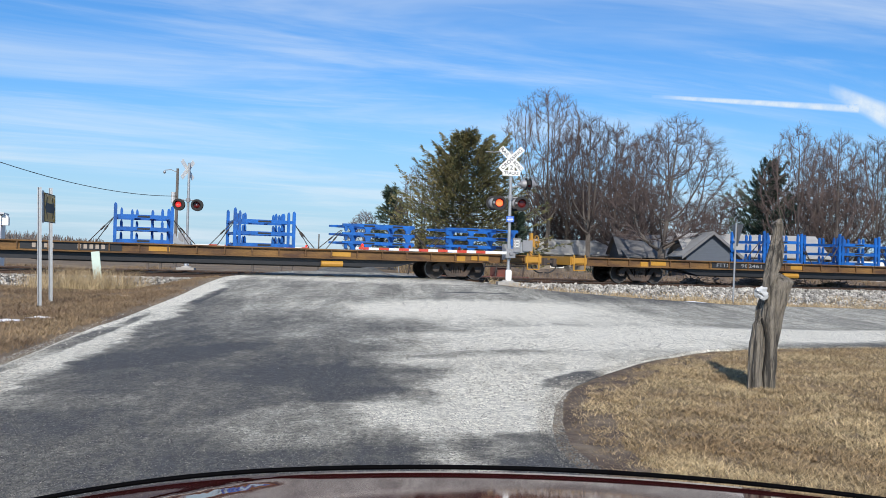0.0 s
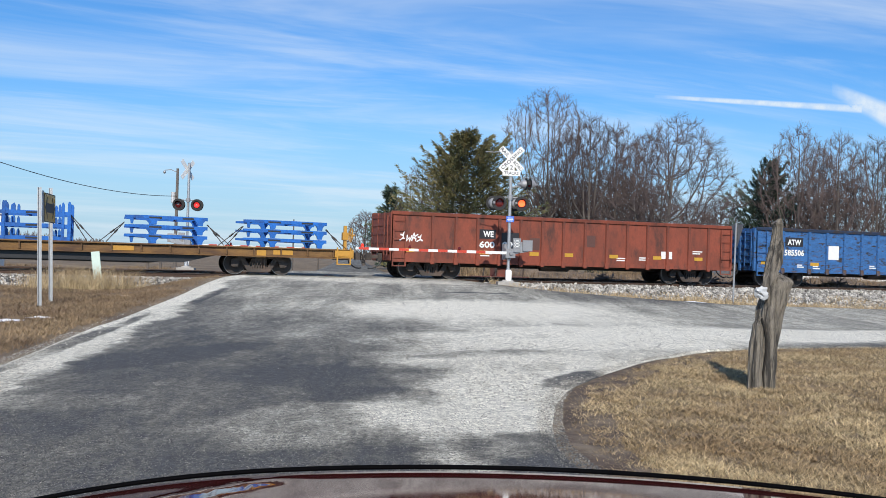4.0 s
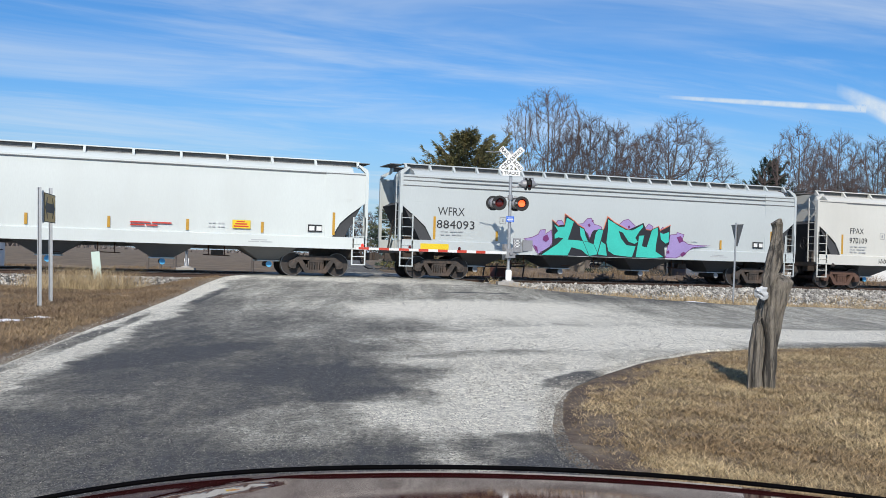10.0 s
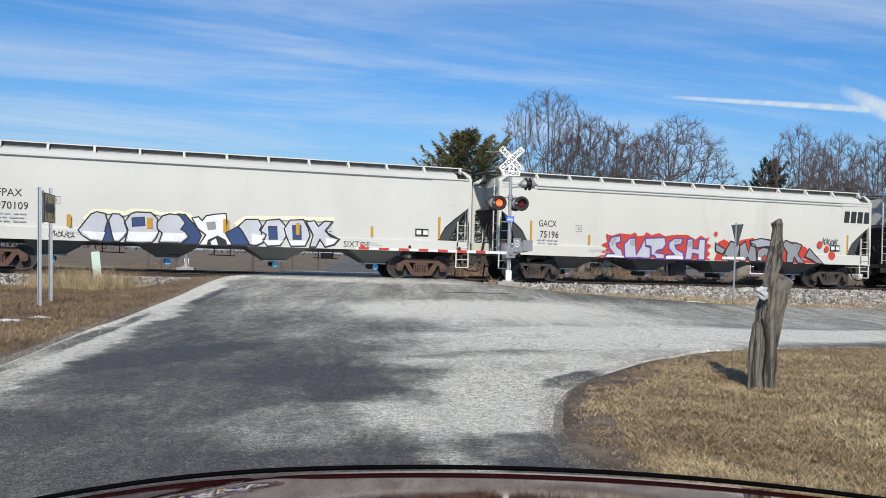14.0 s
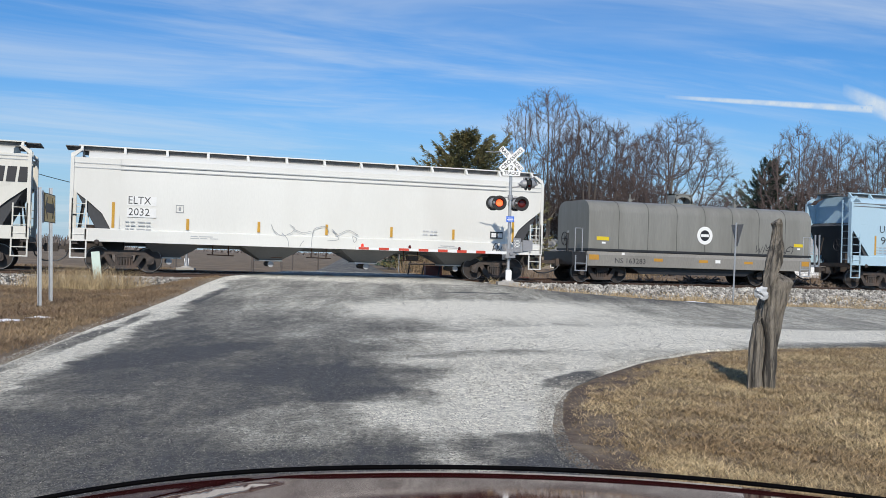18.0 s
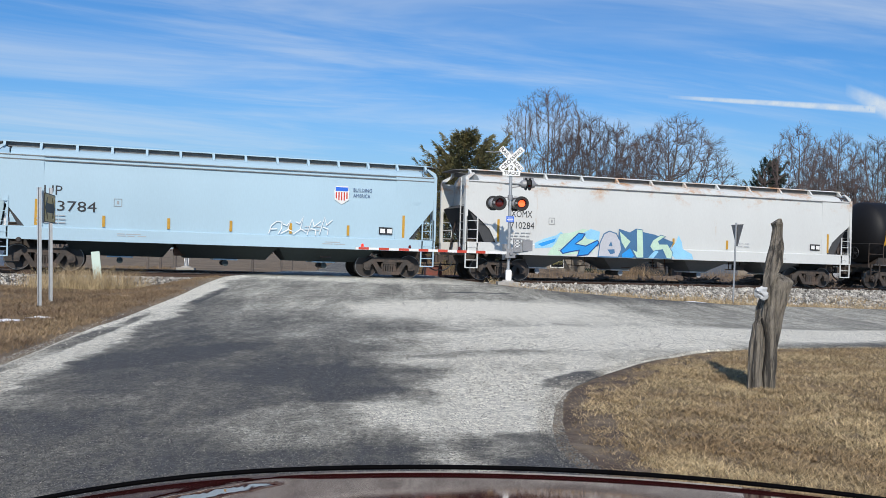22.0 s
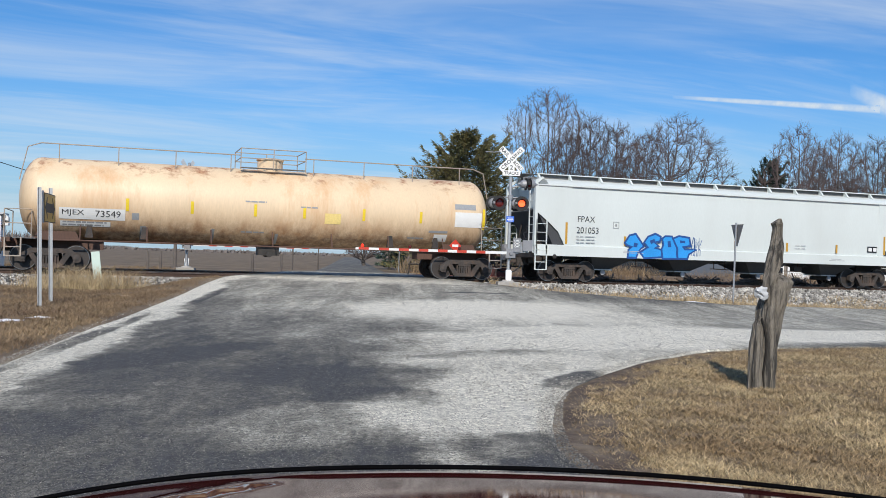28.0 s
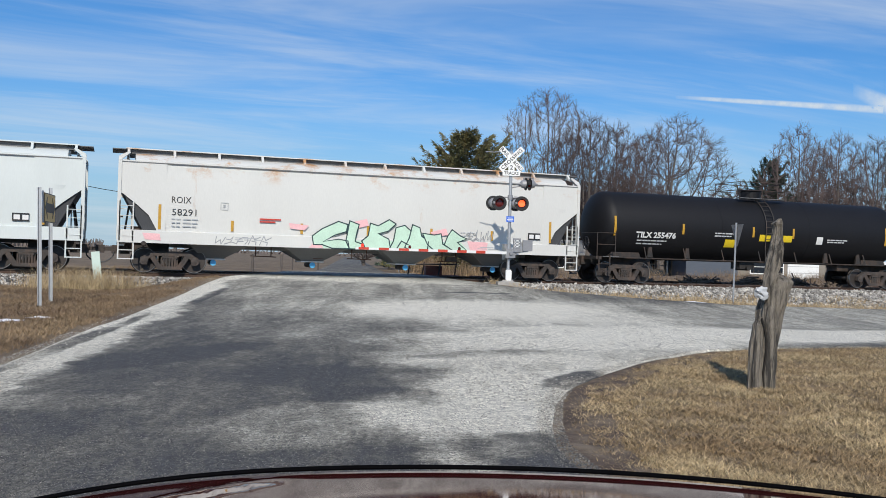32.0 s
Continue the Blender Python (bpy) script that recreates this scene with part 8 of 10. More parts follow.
def contrail():
    """Two thin ice trails, far off and high."""
    m = bpy.data.materials.new("ice_trail")
    m.use_nodes = True
    nt = m.node_tree
    nt.nodes.clear()
    N = nt.nodes.new
    out, mixs, em, tr = N("ShaderNodeOutputMaterial"), N("ShaderNodeMixShader"), N("ShaderNodeEmission"), N("ShaderNodeBsdfTransparent")
    # emission makes the trails glow, in place of sunlight on the ice
    em.inputs["Color"].default_value, em.inputs["Strength"].default_value = (0.78, 0.89, 1.0, 1), 0.95
    at = N("ShaderNodeAttribute")
    at.attribute_name = "thick"
    nz = N("ShaderNodeTexNoise")
    nz.inputs["Scale"].default_value, nz.inputs["Detail"].default_value = 0.02, 6
    co = N("ShaderNodeTexCoord")
    link(nt, co.outputs["Object"], nz.inputs["Vector"])
    mr = N("ShaderNodeMapRange")
    mr.inputs["From Min"].default_value, mr.inputs["From Max"].default_value = 0.05, 0.6
    link(nt, nz.outputs["Fac"], mr.inputs["Value"])
    mu = N("ShaderNodeMath")
    mu.operation = "MULTIPLY"
    link(nt, at.outputs["Fac"], mu.inputs[0])
    link(nt, mr.outputs[0], mu.inputs[1])
    link(nt, mu.outputs[0], mixs.inputs[0])
    link(nt, tr.outputs[0], mixs.inputs[1])
    link(nt, em.outputs[0], mixs.inputs[2])
    link(nt, mixs.outputs[0], out.inputs[0])
    D = 3000.0

    def ribbon(ax, az, bx, bz, wa, wb, n=30):
        verts, faces, th = [], [], []
        for i in range(n + 1):
            t = i / n
            w = wa + (wb - wa) * t
            x, z = ax + (bx - ax) * t, az + (bz - az) * t
            for k in range(5):
                s = (k - 2) / 2
                verts.append((x * D, D, (z + s * w) * D))
                th.append(min(1, 1.7 * (1 - abs(s))) * min(1, t * 5 + 0.1))
        for i in range(n):
            for k in range(4):
                faces.append((i * 5 + k, i * 5 + k + 1, (i + 1) * 5 + k + 1, (i + 1) * 5 + k))
        me = from_lists("trail", verts, faces, m)
        a = me.attributes.new("thick", "FLOAT", "POINT")
        a.data.foreach_set("value", th)
        return me

    c = thing("contrail", "white aircraft vapour trails high in the blue sky", "contrail", kind="structure")
    part("trail", ribbon(0.215, 0.176, 0.434, 0.169, 0.0022, 0.0048), m, c)
    part("trail", ribbon(0.402, 0.190, 0.56, 0.118, 0.008, 0.026), m, c)
    for o in c.children:
        o.visible_shadow = False
    return c


CONTRAIL = contrail()


# ---- spray paint, marks and plates on the cars ----
GLYPH = {
    "1": [[(0.0, 0.75), (0.35, 0.65), (0.55, 1.1), (0.5, 0.3), (0.0, 0.0)], [(0.5, 0.35), (1.0, 0.15)]],
    "2": [[(0.1, 0.95), (0.2, 0.1), (0.55, 0.55), (0.75, 0.0), (0.95, 0.9)]],
    "3": [[(0.1, 0.0), (0.25, 1.1), (0.55, 0.6), (1.0, 0.95)], [(0.3, 0.45), (0.75, 0.35), (0.8, 0.0)]],
    "4": [[(0.05, 0.0), (0.1, 0.65), (0.45, 1.0), (0.9, 0.95), (1.0, 0.45), (0.85, 0.0)], [(0.1, 0.35), (0.6, 0.4)]],
}


def strokes(lines, width, y, seed=0):
    """Sprayed lines: each one a ribbon with mitred corners and an uneven width."""
    bm = bmesh.new()
    rng = random.Random(seed)
    for line in lines:
        pts = [Vector(p) for i, p in enumerate(line) if i == 0 or (Vector(p) - Vector(line[i - 1])).length > 1e-4]
        if len(pts) < 2:
            continue
        ring = (pts[0] - pts[-1]).length < 1e-4
        ways = [(b - a).normalized() for a, b in zip(pts, pts[1:])]
        last = None
        for i, p in enumerate(pts):
            a = ways[i - 1] if i else (ways[-1] if ring else ways[0])
            b = ways[i] if i < len(ways) else (ways[0] if ring else ways[-1])
            n = Vector((-a.y - b.y, a.x + b.x))
            n = Vector((-a.y, a.x)) if n.length < 0.05 else n.normalized()
            reach = width / 2 * (1.0 if ring and i in (0, len(pts) - 1) else rng.uniform(0.88, 1.12)) / max(0.55, n.dot(Vector((-a.y, a.x))))
            if not ring and i in (0, len(pts) - 1):
                p = p + a * (width * (0.28 if i else -0.28))
            pair = [bm.verts.new((p.x + s * n.x * reach, y - 0.0002 * min(i, 12), p.y + s * n.y * reach)) for s in (-1, 1)]
            if last:
                bm.faces.new((last[0], pair[0], pair[1], last[1]))
            last = pair
    return bm


def scribble(car, H, x, z, w, h, sw, material, seed, loops=4, y=-1.606):
    """A quick tag: slanted strokes and hooks run together."""
    rng = random.Random(seed)
    lines = []
    lw = w / (loops + 1)
    for i in range(loops + 1):
        rise, tall_ = rng.uniform(-0.06, 0.06) * h, rng.uniform(0.75, 1.05) * h
        for pl in GLYPH[rng.choice("1234")]:
            lines.append([(-H + x + lw * (i + px * 0.95 + 0.22 * pz), z + rise + tall_ * pz) for px, pz in pl])
    for i, line in enumerate(lines):
        part("spray_tag", strokes([line], sw, y - 0.0004 * i, seed), M[material], car)


for key, col in (("spray_teal", (0.045, 0.50, 0.41)), ("spray_orange", (0.62, 0.16, 0.08)), ("spray_violet", (0.13, 0.055, 0.24)), ("spray_purple", (0.33, 0.25, 0.50)), ("spray_black", (0.02, 0.02, 0.025)), ("spray_silver", (0.50, 0.51, 0.55)), ("spray_navy", (0.025, 0.055, 0.16)),
                 ("spray_red", (0.52, 0.055, 0.035)), ("spray_grey", (0.27, 0.275, 0.285)), ("spray_ink", (0.015, 0.04, 0.045)), ("spray_dull", (0.34, 0.35, 0.38)), ("spray_blue", (0.025, 0.29, 0.72)), ("spray_deep", (0.015, 0.07, 0.26)), ("spray_sky", (0.28, 0.58, 0.80)),
                 ("spray_straw", (0.80, 0.76, 0.56)), ("spray_mint", (0.50, 0.68, 0.54)), ("spray_pink", (0.78, 0.45, 0.46)), ("spray_white", (0.78, 0.78, 0.78)), ("spray_slate", (0.06, 0.16, 0.30)), ("spray_plum", (0.16, 0.03, 0.14)), ("plate_yellow", (0.72, 0.52, 0.02)), ("pale_print", (0.52, 0.53, 0.54)), ("plate_cream", (0.78, 0.60, 0.22)), ("brown_patch", (0.10, 0.045, 0.035))):
    M[key] = mat(key, col, 0.55, 0, 0.16, 1.6, 18)

(flat_a, _), (flat_b, _), (brown, HB), (blue, HU), (xo, HX), (wf, HW), (fp, HF), (ga, HG), (el, HE), (coil, HC), (up, HP), (x2, H2), (tb, HTB), (tc, HTC), (f2, HF2), (ro, HR), (ti, HTI) = CARS

LAYER = {}


def spray(car, H, fill, edge, outline, width=0.07):
    """One sprayed shape on the side of a car, with an outline stroke."""
    LAYER[car.name] = LAYER.get(car.name, 0) + 1
    y = -1.604 - 0.0012 * LAYER[car.name]
    pts = [(-H + x, z) for x, z in outline]
    bm = bmesh.new()
    bm.faces.new([bm.verts.new((x, y, z)) for x, z in pts])
    ob = part("spray_shape", bm, M[fill], car)
    if edge:
        part("spray_outline", strokes([pts + pts[:1]], width, y - 0.0006, len(pts)), M[edge], ob)


def tag_line(car, H, line, width=0.042, material="spray_white", y=-1.599):
    """A sprayed line that bends smoothly through its points."""
    pts = [Vector((-H + x, z)) for x, z in line]
    pts = [pts[0] * 2 - pts[1]] + pts + [pts[-1] * 2 - pts[-2]]
    run = []
    for a, b, c, d in zip(pts, pts[1:], pts[2:], pts[3:]):
        for k in range(4):
            t = k / 4
            run.append(tuple(0.5 * (2 * b + (c - a) * t + (2 * a - 5 * b + 4 * c - d) * t * t + (3 * b - a - 3 * c + d) * t ** 3)))
    run.append(tuple(pts[-2]))
    part("spray_line", strokes([run], width, y, len(line)), M[material], car)


part("spray_edge", strokes([[(-HF + x, z) for x, z in [(4.81, 1.88), (5.08, 2.16), (5.48, 2.18), (6.14, 2.13), (6.43, 2.24), (7.11, 2.25), (7.41, 2.16), (8.11, 2.23), (8.41, 2.14), (8.72, 1.88)]]], 0.15, -1.6035, 5), M["spray_straw"], fp, "pale yellow spray edge")
part("spray_edge", strokes([[(-HF + x, z) for x, z in [(10.11, 1.89), (10.45, 2.14), (10.94, 2.17), (11.26, 2.17), (11.74, 2.2), (12.17, 2.2), (12.71, 2.23), (13.06, 2.2), (13.79, 2.22)]]], 0.15, -1.6035, 5), M["spray_straw"], fp, "pale yellow spray edge")
spray(fp, HF, "spray_navy", "spray_black", [(7.99, 2.19), (8.26, 2.18), (8.73, 1.68), (8.86, 1.42), (8.75, 1.1), (7.74, 1.09)], 0.05)
spray(fp, HF, "spray_navy", "spray_black", [(9.66, 1.5), (10.27, 1.86), (10.64, 1.75), (10.71, 1.13), (9.98, 1.11)], 0.05)
spray(fp, HF, "spray_navy", "spray_black", [(5.4, 1.08), (5.55, 1.88), (5.82, 1.1)], 0.05)
spray(fp, HF, "spray_navy", "spray_black", [(13.5, 1.75), (14.08, 1.46), (13.89, 1.24), (13.52, 1.14), (13.35, 1.42)], 0.05)
spray(fp, HF, "spray_silver", "spray_black", [(4.6, 1.47), (4.81, 1.78), (5.01, 2.06), (5.2, 2.15), (5.49, 2.1), (5.57, 1.84), (5.42, 1.09), (5.0, 1.13), (4.73, 1.3)], 0.05)
spray(fp, HF, "spray_silver", "spray_black", [(5.61, 1.86), (5.73, 2.1), (5.97, 2.1), (6.12, 1.96), (6.28, 1.53), (6.16, 1.27), (5.98, 1.1), (5.8, 1.11)], 0.05)
spray(fp, HF, "spray_silver", "spray_black", [(6.15, 1.8), (6.35, 2.12), (6.54, 2.2), (7.06, 2.2), (7.27, 2.01), (7.39, 1.63), (7.26, 1.27), (7.13, 1.11), (6.75, 1.08), (6.19, 1.1), (6.27, 1.5)], 0.05)
spray(fp, HF, "spray_navy", "spray_black", [(6.4, 1.98), (6.83, 2.03), (6.87, 1.71), (6.43, 1.67)], 0.03)
spray(fp, HF, "spray_silver", "spray_black", [(7.28, 1.85), (7.47, 2.1), (7.71, 2.18), (8.05, 2.15), (8.28, 1.87), (8.12, 1.63), (8.31, 1.52), (8.41, 1.35), (8.16, 1.12), (7.36, 1.12), (7.47, 1.47), (7.29, 1.62)], 0.05)
spray(fp, HF, "spray_white", "spray_black", [(8.51, 2.06), (8.74, 2.12), (8.88, 1.98), (9.02, 2.17), (9.37, 2.24), (9.73, 2.28), (9.77, 2.01), (9.68, 1.63), (10.0, 1.11), (8.79, 1.07), (9.02, 1.46), (8.73, 1.68)], 0.05)
spray(fp, HF, "spray_grey", None, [(9.01, 1.92), (9.35, 1.97), (9.4, 1.68), (9.1, 1.63)], 0.05)
spray(fp, HF, "spray_black", None, [(9.1, 1.27), (9.45, 1.45), (9.77, 1.29), (9.81, 1.1), (9.07, 1.08)], 0.05)
spray(fp, HF, "spray_white", None, [(9.2, 1.21), (9.39, 1.34), (9.48, 1.1), (9.24, 1.1)], 0.05)
spray(fp, HF, "spray_silver", "spray_black", [(10.2, 1.82), (10.47, 2.09), (10.93, 2.11), (11.07, 1.89), (10.99, 1.71), (11.25, 1.54), (11.13, 1.23), (10.88, 1.11), (10.65, 1.15), (10.36, 1.63)], 0.05)
spray(fp, HF, "spray_silver", "spray_black", [(11.04, 1.7), (11.25, 2.09), (11.74, 2.15), (11.96, 1.91), (12.04, 1.56), (11.79, 1.15), (11.3, 1.11), (11.12, 1.38)], 0.05)
spray(fp, HF, "spray_navy", "spray_black", [(11.32, 1.86), (11.64, 1.87), (11.68, 1.38), (11.36, 1.37)], 0.03)
spray(fp, HF, "spray_silver", "spray_black", [(11.92, 1.8), (12.13, 2.13), (12.65, 2.17), (12.84, 1.83), (12.92, 1.55), (12.75, 1.16), (12.2, 1.13), (12.02, 1.48)], 0.05)
spray(fp, HF, "spray_navy", "spray_black", [(12.23, 1.93), (12.56, 1.94), (12.59, 1.41), (12.27, 1.4)], 0.03)
spray(fp, HF, "spray_silver", "spray_black", [(12.76, 2.09), (13.07, 2.15), (13.23, 1.93), (13.48, 2.15), (13.77, 2.14), (13.5, 1.77), (13.7, 1.56), (14.06, 1.47), (13.89, 1.26), (13.52, 1.14), (13.31, 1.44), (13.16, 1.14), (12.92, 1.13), (13.04, 1.6)], 0.05)
spray(fp, HF, "spray_white", None, [(4.73, 1.44), (5.51, 1.43), (5.42, 1.15), (5.02, 1.17)], 0.05)
spray(fp, HF, "spray_white", None, [(5.74, 1.42), (6.24, 1.46), (5.97, 1.16), (5.83, 1.16)], 0.05)
spray(fp, HF, "spray_white", None, [(6.31, 1.48), (7.33, 1.5), (7.1, 1.16), (6.27, 1.15)], 0.05)
spray(fp, HF, "spray_white", None, [(7.53, 1.49), (8.25, 1.49), (8.33, 1.35), (8.14, 1.18), (7.44, 1.17)], 0.05)
spray(fp, HF, "spray_white", None, [(10.7, 1.56), (11.16, 1.51), (11.06, 1.25), (10.87, 1.16), (10.71, 1.2)], 0.05)
spray(fp, HF, "spray_white", None, [(11.15, 1.32), (11.92, 1.34), (11.75, 1.19), (11.32, 1.15)], 0.05)
spray(fp, HF, "spray_white", None, [(12.09, 1.35), (12.78, 1.37), (12.72, 1.2), (12.22, 1.18)], 0.05)
spray(fp, HF, "spray_white", None, [(13.53, 1.51), (13.95, 1.44), (13.8, 1.26), (13.54, 1.2)], 0.05)
spray(fp, HF, "reflector", None, [(6.92, 2.0), (7.12, 2.01), (7.13, 1.62), (6.93, 1.61)], 0.05)
spray(fp, HF, "reflector", None, [(9.64, 2.07), (9.74, 2.07), (9.76, 1.57), (9.65, 1.56)], 0.05)
spray(fp, HF, "reflector", None, [(12.36, 2.03), (12.5, 2.04), (12.51, 1.58), (12.37, 1.58)], 0.05)
spray(fp, HF, "reflector", None, [(4.25, 2.01), (4.35, 2.01), (4.37, 1.59), (4.26, 1.59)], 0.05)
spray(wf, HW, "spray_purple", "spray_plum", [(5.39, 1.76), (5.76, 1.83), (6.04, 1.96), (6.14, 2.15), (6.37, 2.18), (6.35, 1.98), (6.65, 2.17), (6.7, 1.63), (6.52, 1.38), (6.12, 1.11), (5.96, 1.24), (5.77, 1.55)], 0.025)
spray(wf, HW, "spray_purple", "spray_plum", [(12.39, 2.17), (12.71, 2.2), (12.73, 2.29), (13.09, 2.2), (12.99, 1.96), (13.32, 1.78), (13.75, 1.75), (14.5, 1.76), (13.53, 1.64), (13.12, 1.34), (12.7, 1.16), (12.17, 1.16), (12.26, 1.63)], 0.025)
spray(wf, HW, "spray_purple", "spray_plum", [(6.77, 2.34), (6.92, 2.57), (7.09, 2.59), (7.25, 2.42), (7.21, 2.22), (6.87, 2.24)], 0.025)
spray(wf, HW, "spray_purple", "spray_plum", [(7.72, 2.44), (8.11, 2.5), (8.3, 2.71), (8.49, 2.74), (8.65, 2.48), (8.83, 2.45), (8.99, 2.38), (9.0, 2.13), (8.61, 2.01), (8.48, 1.8), (8.32, 2.1), (8.06, 2.29)], 0.025)
spray(wf, HW, "spray_purple", "spray_plum", [(9.78, 2.45), (10.02, 2.69), (10.28, 2.77), (10.48, 2.61), (10.63, 2.49), (10.49, 2.28), (9.99, 2.3)], 0.025)
spray(wf, HW, "spray_purple", "spray_plum", [(11.1, 2.39), (11.3, 2.61), (11.51, 2.49), (11.45, 2.28)], 0.025)
spray(wf, HW, "spray_purple", "spray_plum", [(11.83, 2.29), (11.99, 2.49), (12.24, 2.35), (12.04, 2.22)], 0.025)
spray(wf, HW, "spray_black", None, [(6.67, 2.59), (6.96, 2.37), (7.23, 2.42), (7.25, 2.87), (7.72, 2.58), (7.86, 2.45), (8.17, 2.3), (8.42, 1.82), (8.55, 2.15), (8.64, 2.24), (9.09, 2.28), (9.27, 2.84), (9.62, 2.61), (10.29, 2.31), (11.03, 2.64), (11.16, 2.35), (11.41, 2.34), (11.78, 2.52), (11.87, 2.34), (12.38, 2.59), (12.34, 1.74), (12.1, 1.63), (12.15, 1.12), (10.63, 1.11), (6.01, 1.12), (6.7, 1.55)], 0.03)
for run in ([(6.67, 2.59), (6.96, 2.37)], [(7.23, 2.42), (7.25, 2.87), (7.72, 2.58), (7.86, 2.45), (8.17, 2.3)], [(9.09, 2.28), (9.27, 2.84), (9.62, 2.61), (10.29, 2.31)], [(11.16, 2.35), (11.41, 2.34), (11.78, 2.52), (11.87, 2.34), (12.38, 2.59)]):
    part("spray_edge", strokes([[(-HW + x, z) for x, z in run]], 0.035, -1.6145, 3), M["spray_orange"], wf, "thin orange spray edge")
spray(wf, HW, "spray_teal", "spray_black", [(6.73, 2.42), (6.96, 2.31), (7.23, 2.34), (7.33, 2.73), (7.68, 2.56), (7.54, 2.13), (7.42, 1.8), (7.94, 1.78), (8.33, 1.73), (8.62, 1.66), (8.87, 1.2), (8.44, 1.11), (8.28, 1.2), (8.05, 1.37), (7.6, 1.46), (7.42, 1.11), (6.19, 1.11), (6.93, 1.6), (7.17, 1.83), (6.98, 1.86), (6.79, 1.79), (6.78, 1.99), (6.93, 2.14)], 0.022)
spray(wf, HW, "spray_teal", "spray_black", [(7.94, 2.35), (8.17, 2.26), (8.24, 2.0), (8.38, 1.73), (8.62, 1.64), (8.71, 2.12), (8.84, 2.29), (9.09, 2.26), (8.97, 1.8), (8.81, 1.2), (8.44, 1.12), (8.15, 1.68), (7.99, 1.98)], 0.022)
spray(wf, HW, "spray_teal", "spray_black", [(9.28, 2.74), (9.62, 2.57), (9.82, 2.46), (10.19, 2.31), (10.49, 2.3), (10.99, 2.57), (11.02, 2.45), (10.82, 2.23), (10.65, 1.97), (10.79, 1.81), (10.61, 1.7), (10.31, 1.79), (10.01, 2.17), (9.83, 2.23), (9.96, 1.92), (10.21, 1.66), (10.68, 1.62), (10.51, 1.13), (10.06, 1.16), (9.62, 1.2), (9.34, 1.36), (9.23, 1.73), (9.29, 2.31)], 0.022)
spray(wf, HW, "spray_teal", "spray_black", [(8.83, 1.2), (8.99, 1.78), (9.21, 1.64), (9.29, 1.15)], 0.022)
spray(wf, HW, "spray_teal", "spray_black", [(10.82, 2.08), (11.09, 2.11), (10.98, 1.63), (11.21, 1.59), (11.45, 2.36), (11.74, 2.48), (11.77, 2.21), (11.68, 1.72), (11.67, 1.42), (12.09, 1.18), (11.55, 1.12), (11.14, 1.13), (10.67, 1.13)], 0.022)
spray(wf, HW, "spray_teal", "spray_black", [(11.85, 2.27), (12.04, 2.2), (12.33, 2.31), (12.32, 1.85), (12.16, 1.76), (11.9, 1.94)], 0.022)
spray(wf, HW, "spray_plum", None, [(6.28, 1.89), (6.45, 1.98), (6.55, 1.78), (6.4, 1.66), (6.25, 1.73)], 0.05)
spray(wf, HW, "spray_plum", None, [(12.71, 2.08), (12.92, 2.13), (13.06, 1.92), (12.85, 1.82)], 0.05)
spray(wf, HW, "spray_plum", None, [(8.32, 2.47), (8.42, 2.51), (8.46, 2.41), (8.39, 2.35)], 0.05)
spray(wf, HW, "spray_plum", None, [(8.51, 2.66), (8.59, 2.67), (8.59, 2.58), (8.51, 2.58)], 0.05)
spray(wf, HW, "spray_plum", None, [(10.24, 2.48), (10.35, 2.5), (10.37, 2.4), (10.29, 2.37)], 0.05)
spray(wf, HW, "spray_plum", None, [(12.91, 1.34), (13.07, 1.45), (13.22, 1.37), (12.99, 1.21)], 0.05)
spray(wf, HW, "spray_plum", None, [(12.23, 1.46), (12.33, 1.49), (12.36, 1.36), (12.25, 1.34)], 0.05)
spray(wf, HW, "spray_plum", None, [(6.15, 1.25), (6.22, 1.27), (6.21, 1.17)], 0.05)
spray(wf, HW, "spray_plum", None, [(5.84, 1.52), (6.0, 1.44), (6.04, 1.2), (5.89, 1.4)], 0.05)
spray(ga, HG, "spray_red", None, [(4.99, 2.1), (5.27, 2.03), (5.63, 2.15), (6.18, 2.11), (6.4, 2.22), (6.52, 2.05), (6.84, 2.1), (6.96, 2.25), (7.21, 2.12), (7.59, 2.23), (7.88, 2.1), (8.45, 2.19), (9.04, 2.2), (9.43, 2.01), (9.72, 2.2), (9.97, 2.07), (10.18, 2.14), (10.03, 1.87), (10.28, 1.77), (10.06, 1.58), (10.23, 1.38), (10.05, 1.22), (10.32, 1.11), (10.06, 1.11), (4.49, 1.11), (5.04, 1.23), (4.75, 1.3), (5.03, 1.47), (4.77, 1.65), (5.06, 1.75)], 0.05)
spray(ga, HG, "spray_red", None, [(10.42, 1.11), (10.64, 1.66), (10.63, 1.93), (10.93, 2.07), (11.2, 1.95), (11.55, 1.97), (11.95, 2.09), (12.47, 2.18), (12.89, 2.02), (13.74, 2.12), (14.06, 1.98), (14.6, 2.09), (15.04, 2.0), (15.39, 1.86), (15.82, 1.53), (16.17, 1.11), (10.77, 1.11)], 0.05)
spray(ga, HG, "spray_silver", "spray_violet", [(5.1, 1.71), (5.27, 1.97), (5.67, 2.05), (5.71, 1.79), (5.48, 1.7), (5.52, 1.57), (5.76, 1.42), (5.83, 1.11), (5.67, 1.11), (4.97, 1.11), (5.07, 1.27), (5.4, 1.26), (5.16, 1.49)], 0.07)
spray(ga, HG, "spray_silver", "spray_violet", [(5.86, 1.68), (6.13, 1.95), (6.41, 1.96), (6.47, 1.24), (6.7, 1.61), (6.86, 1.94), (6.94, 1.62), (7.17, 1.59), (7.17, 1.11), (6.8, 1.11), (6.62, 1.13), (6.44, 1.11), (6.18, 1.11), (5.92, 1.11)], 0.07)
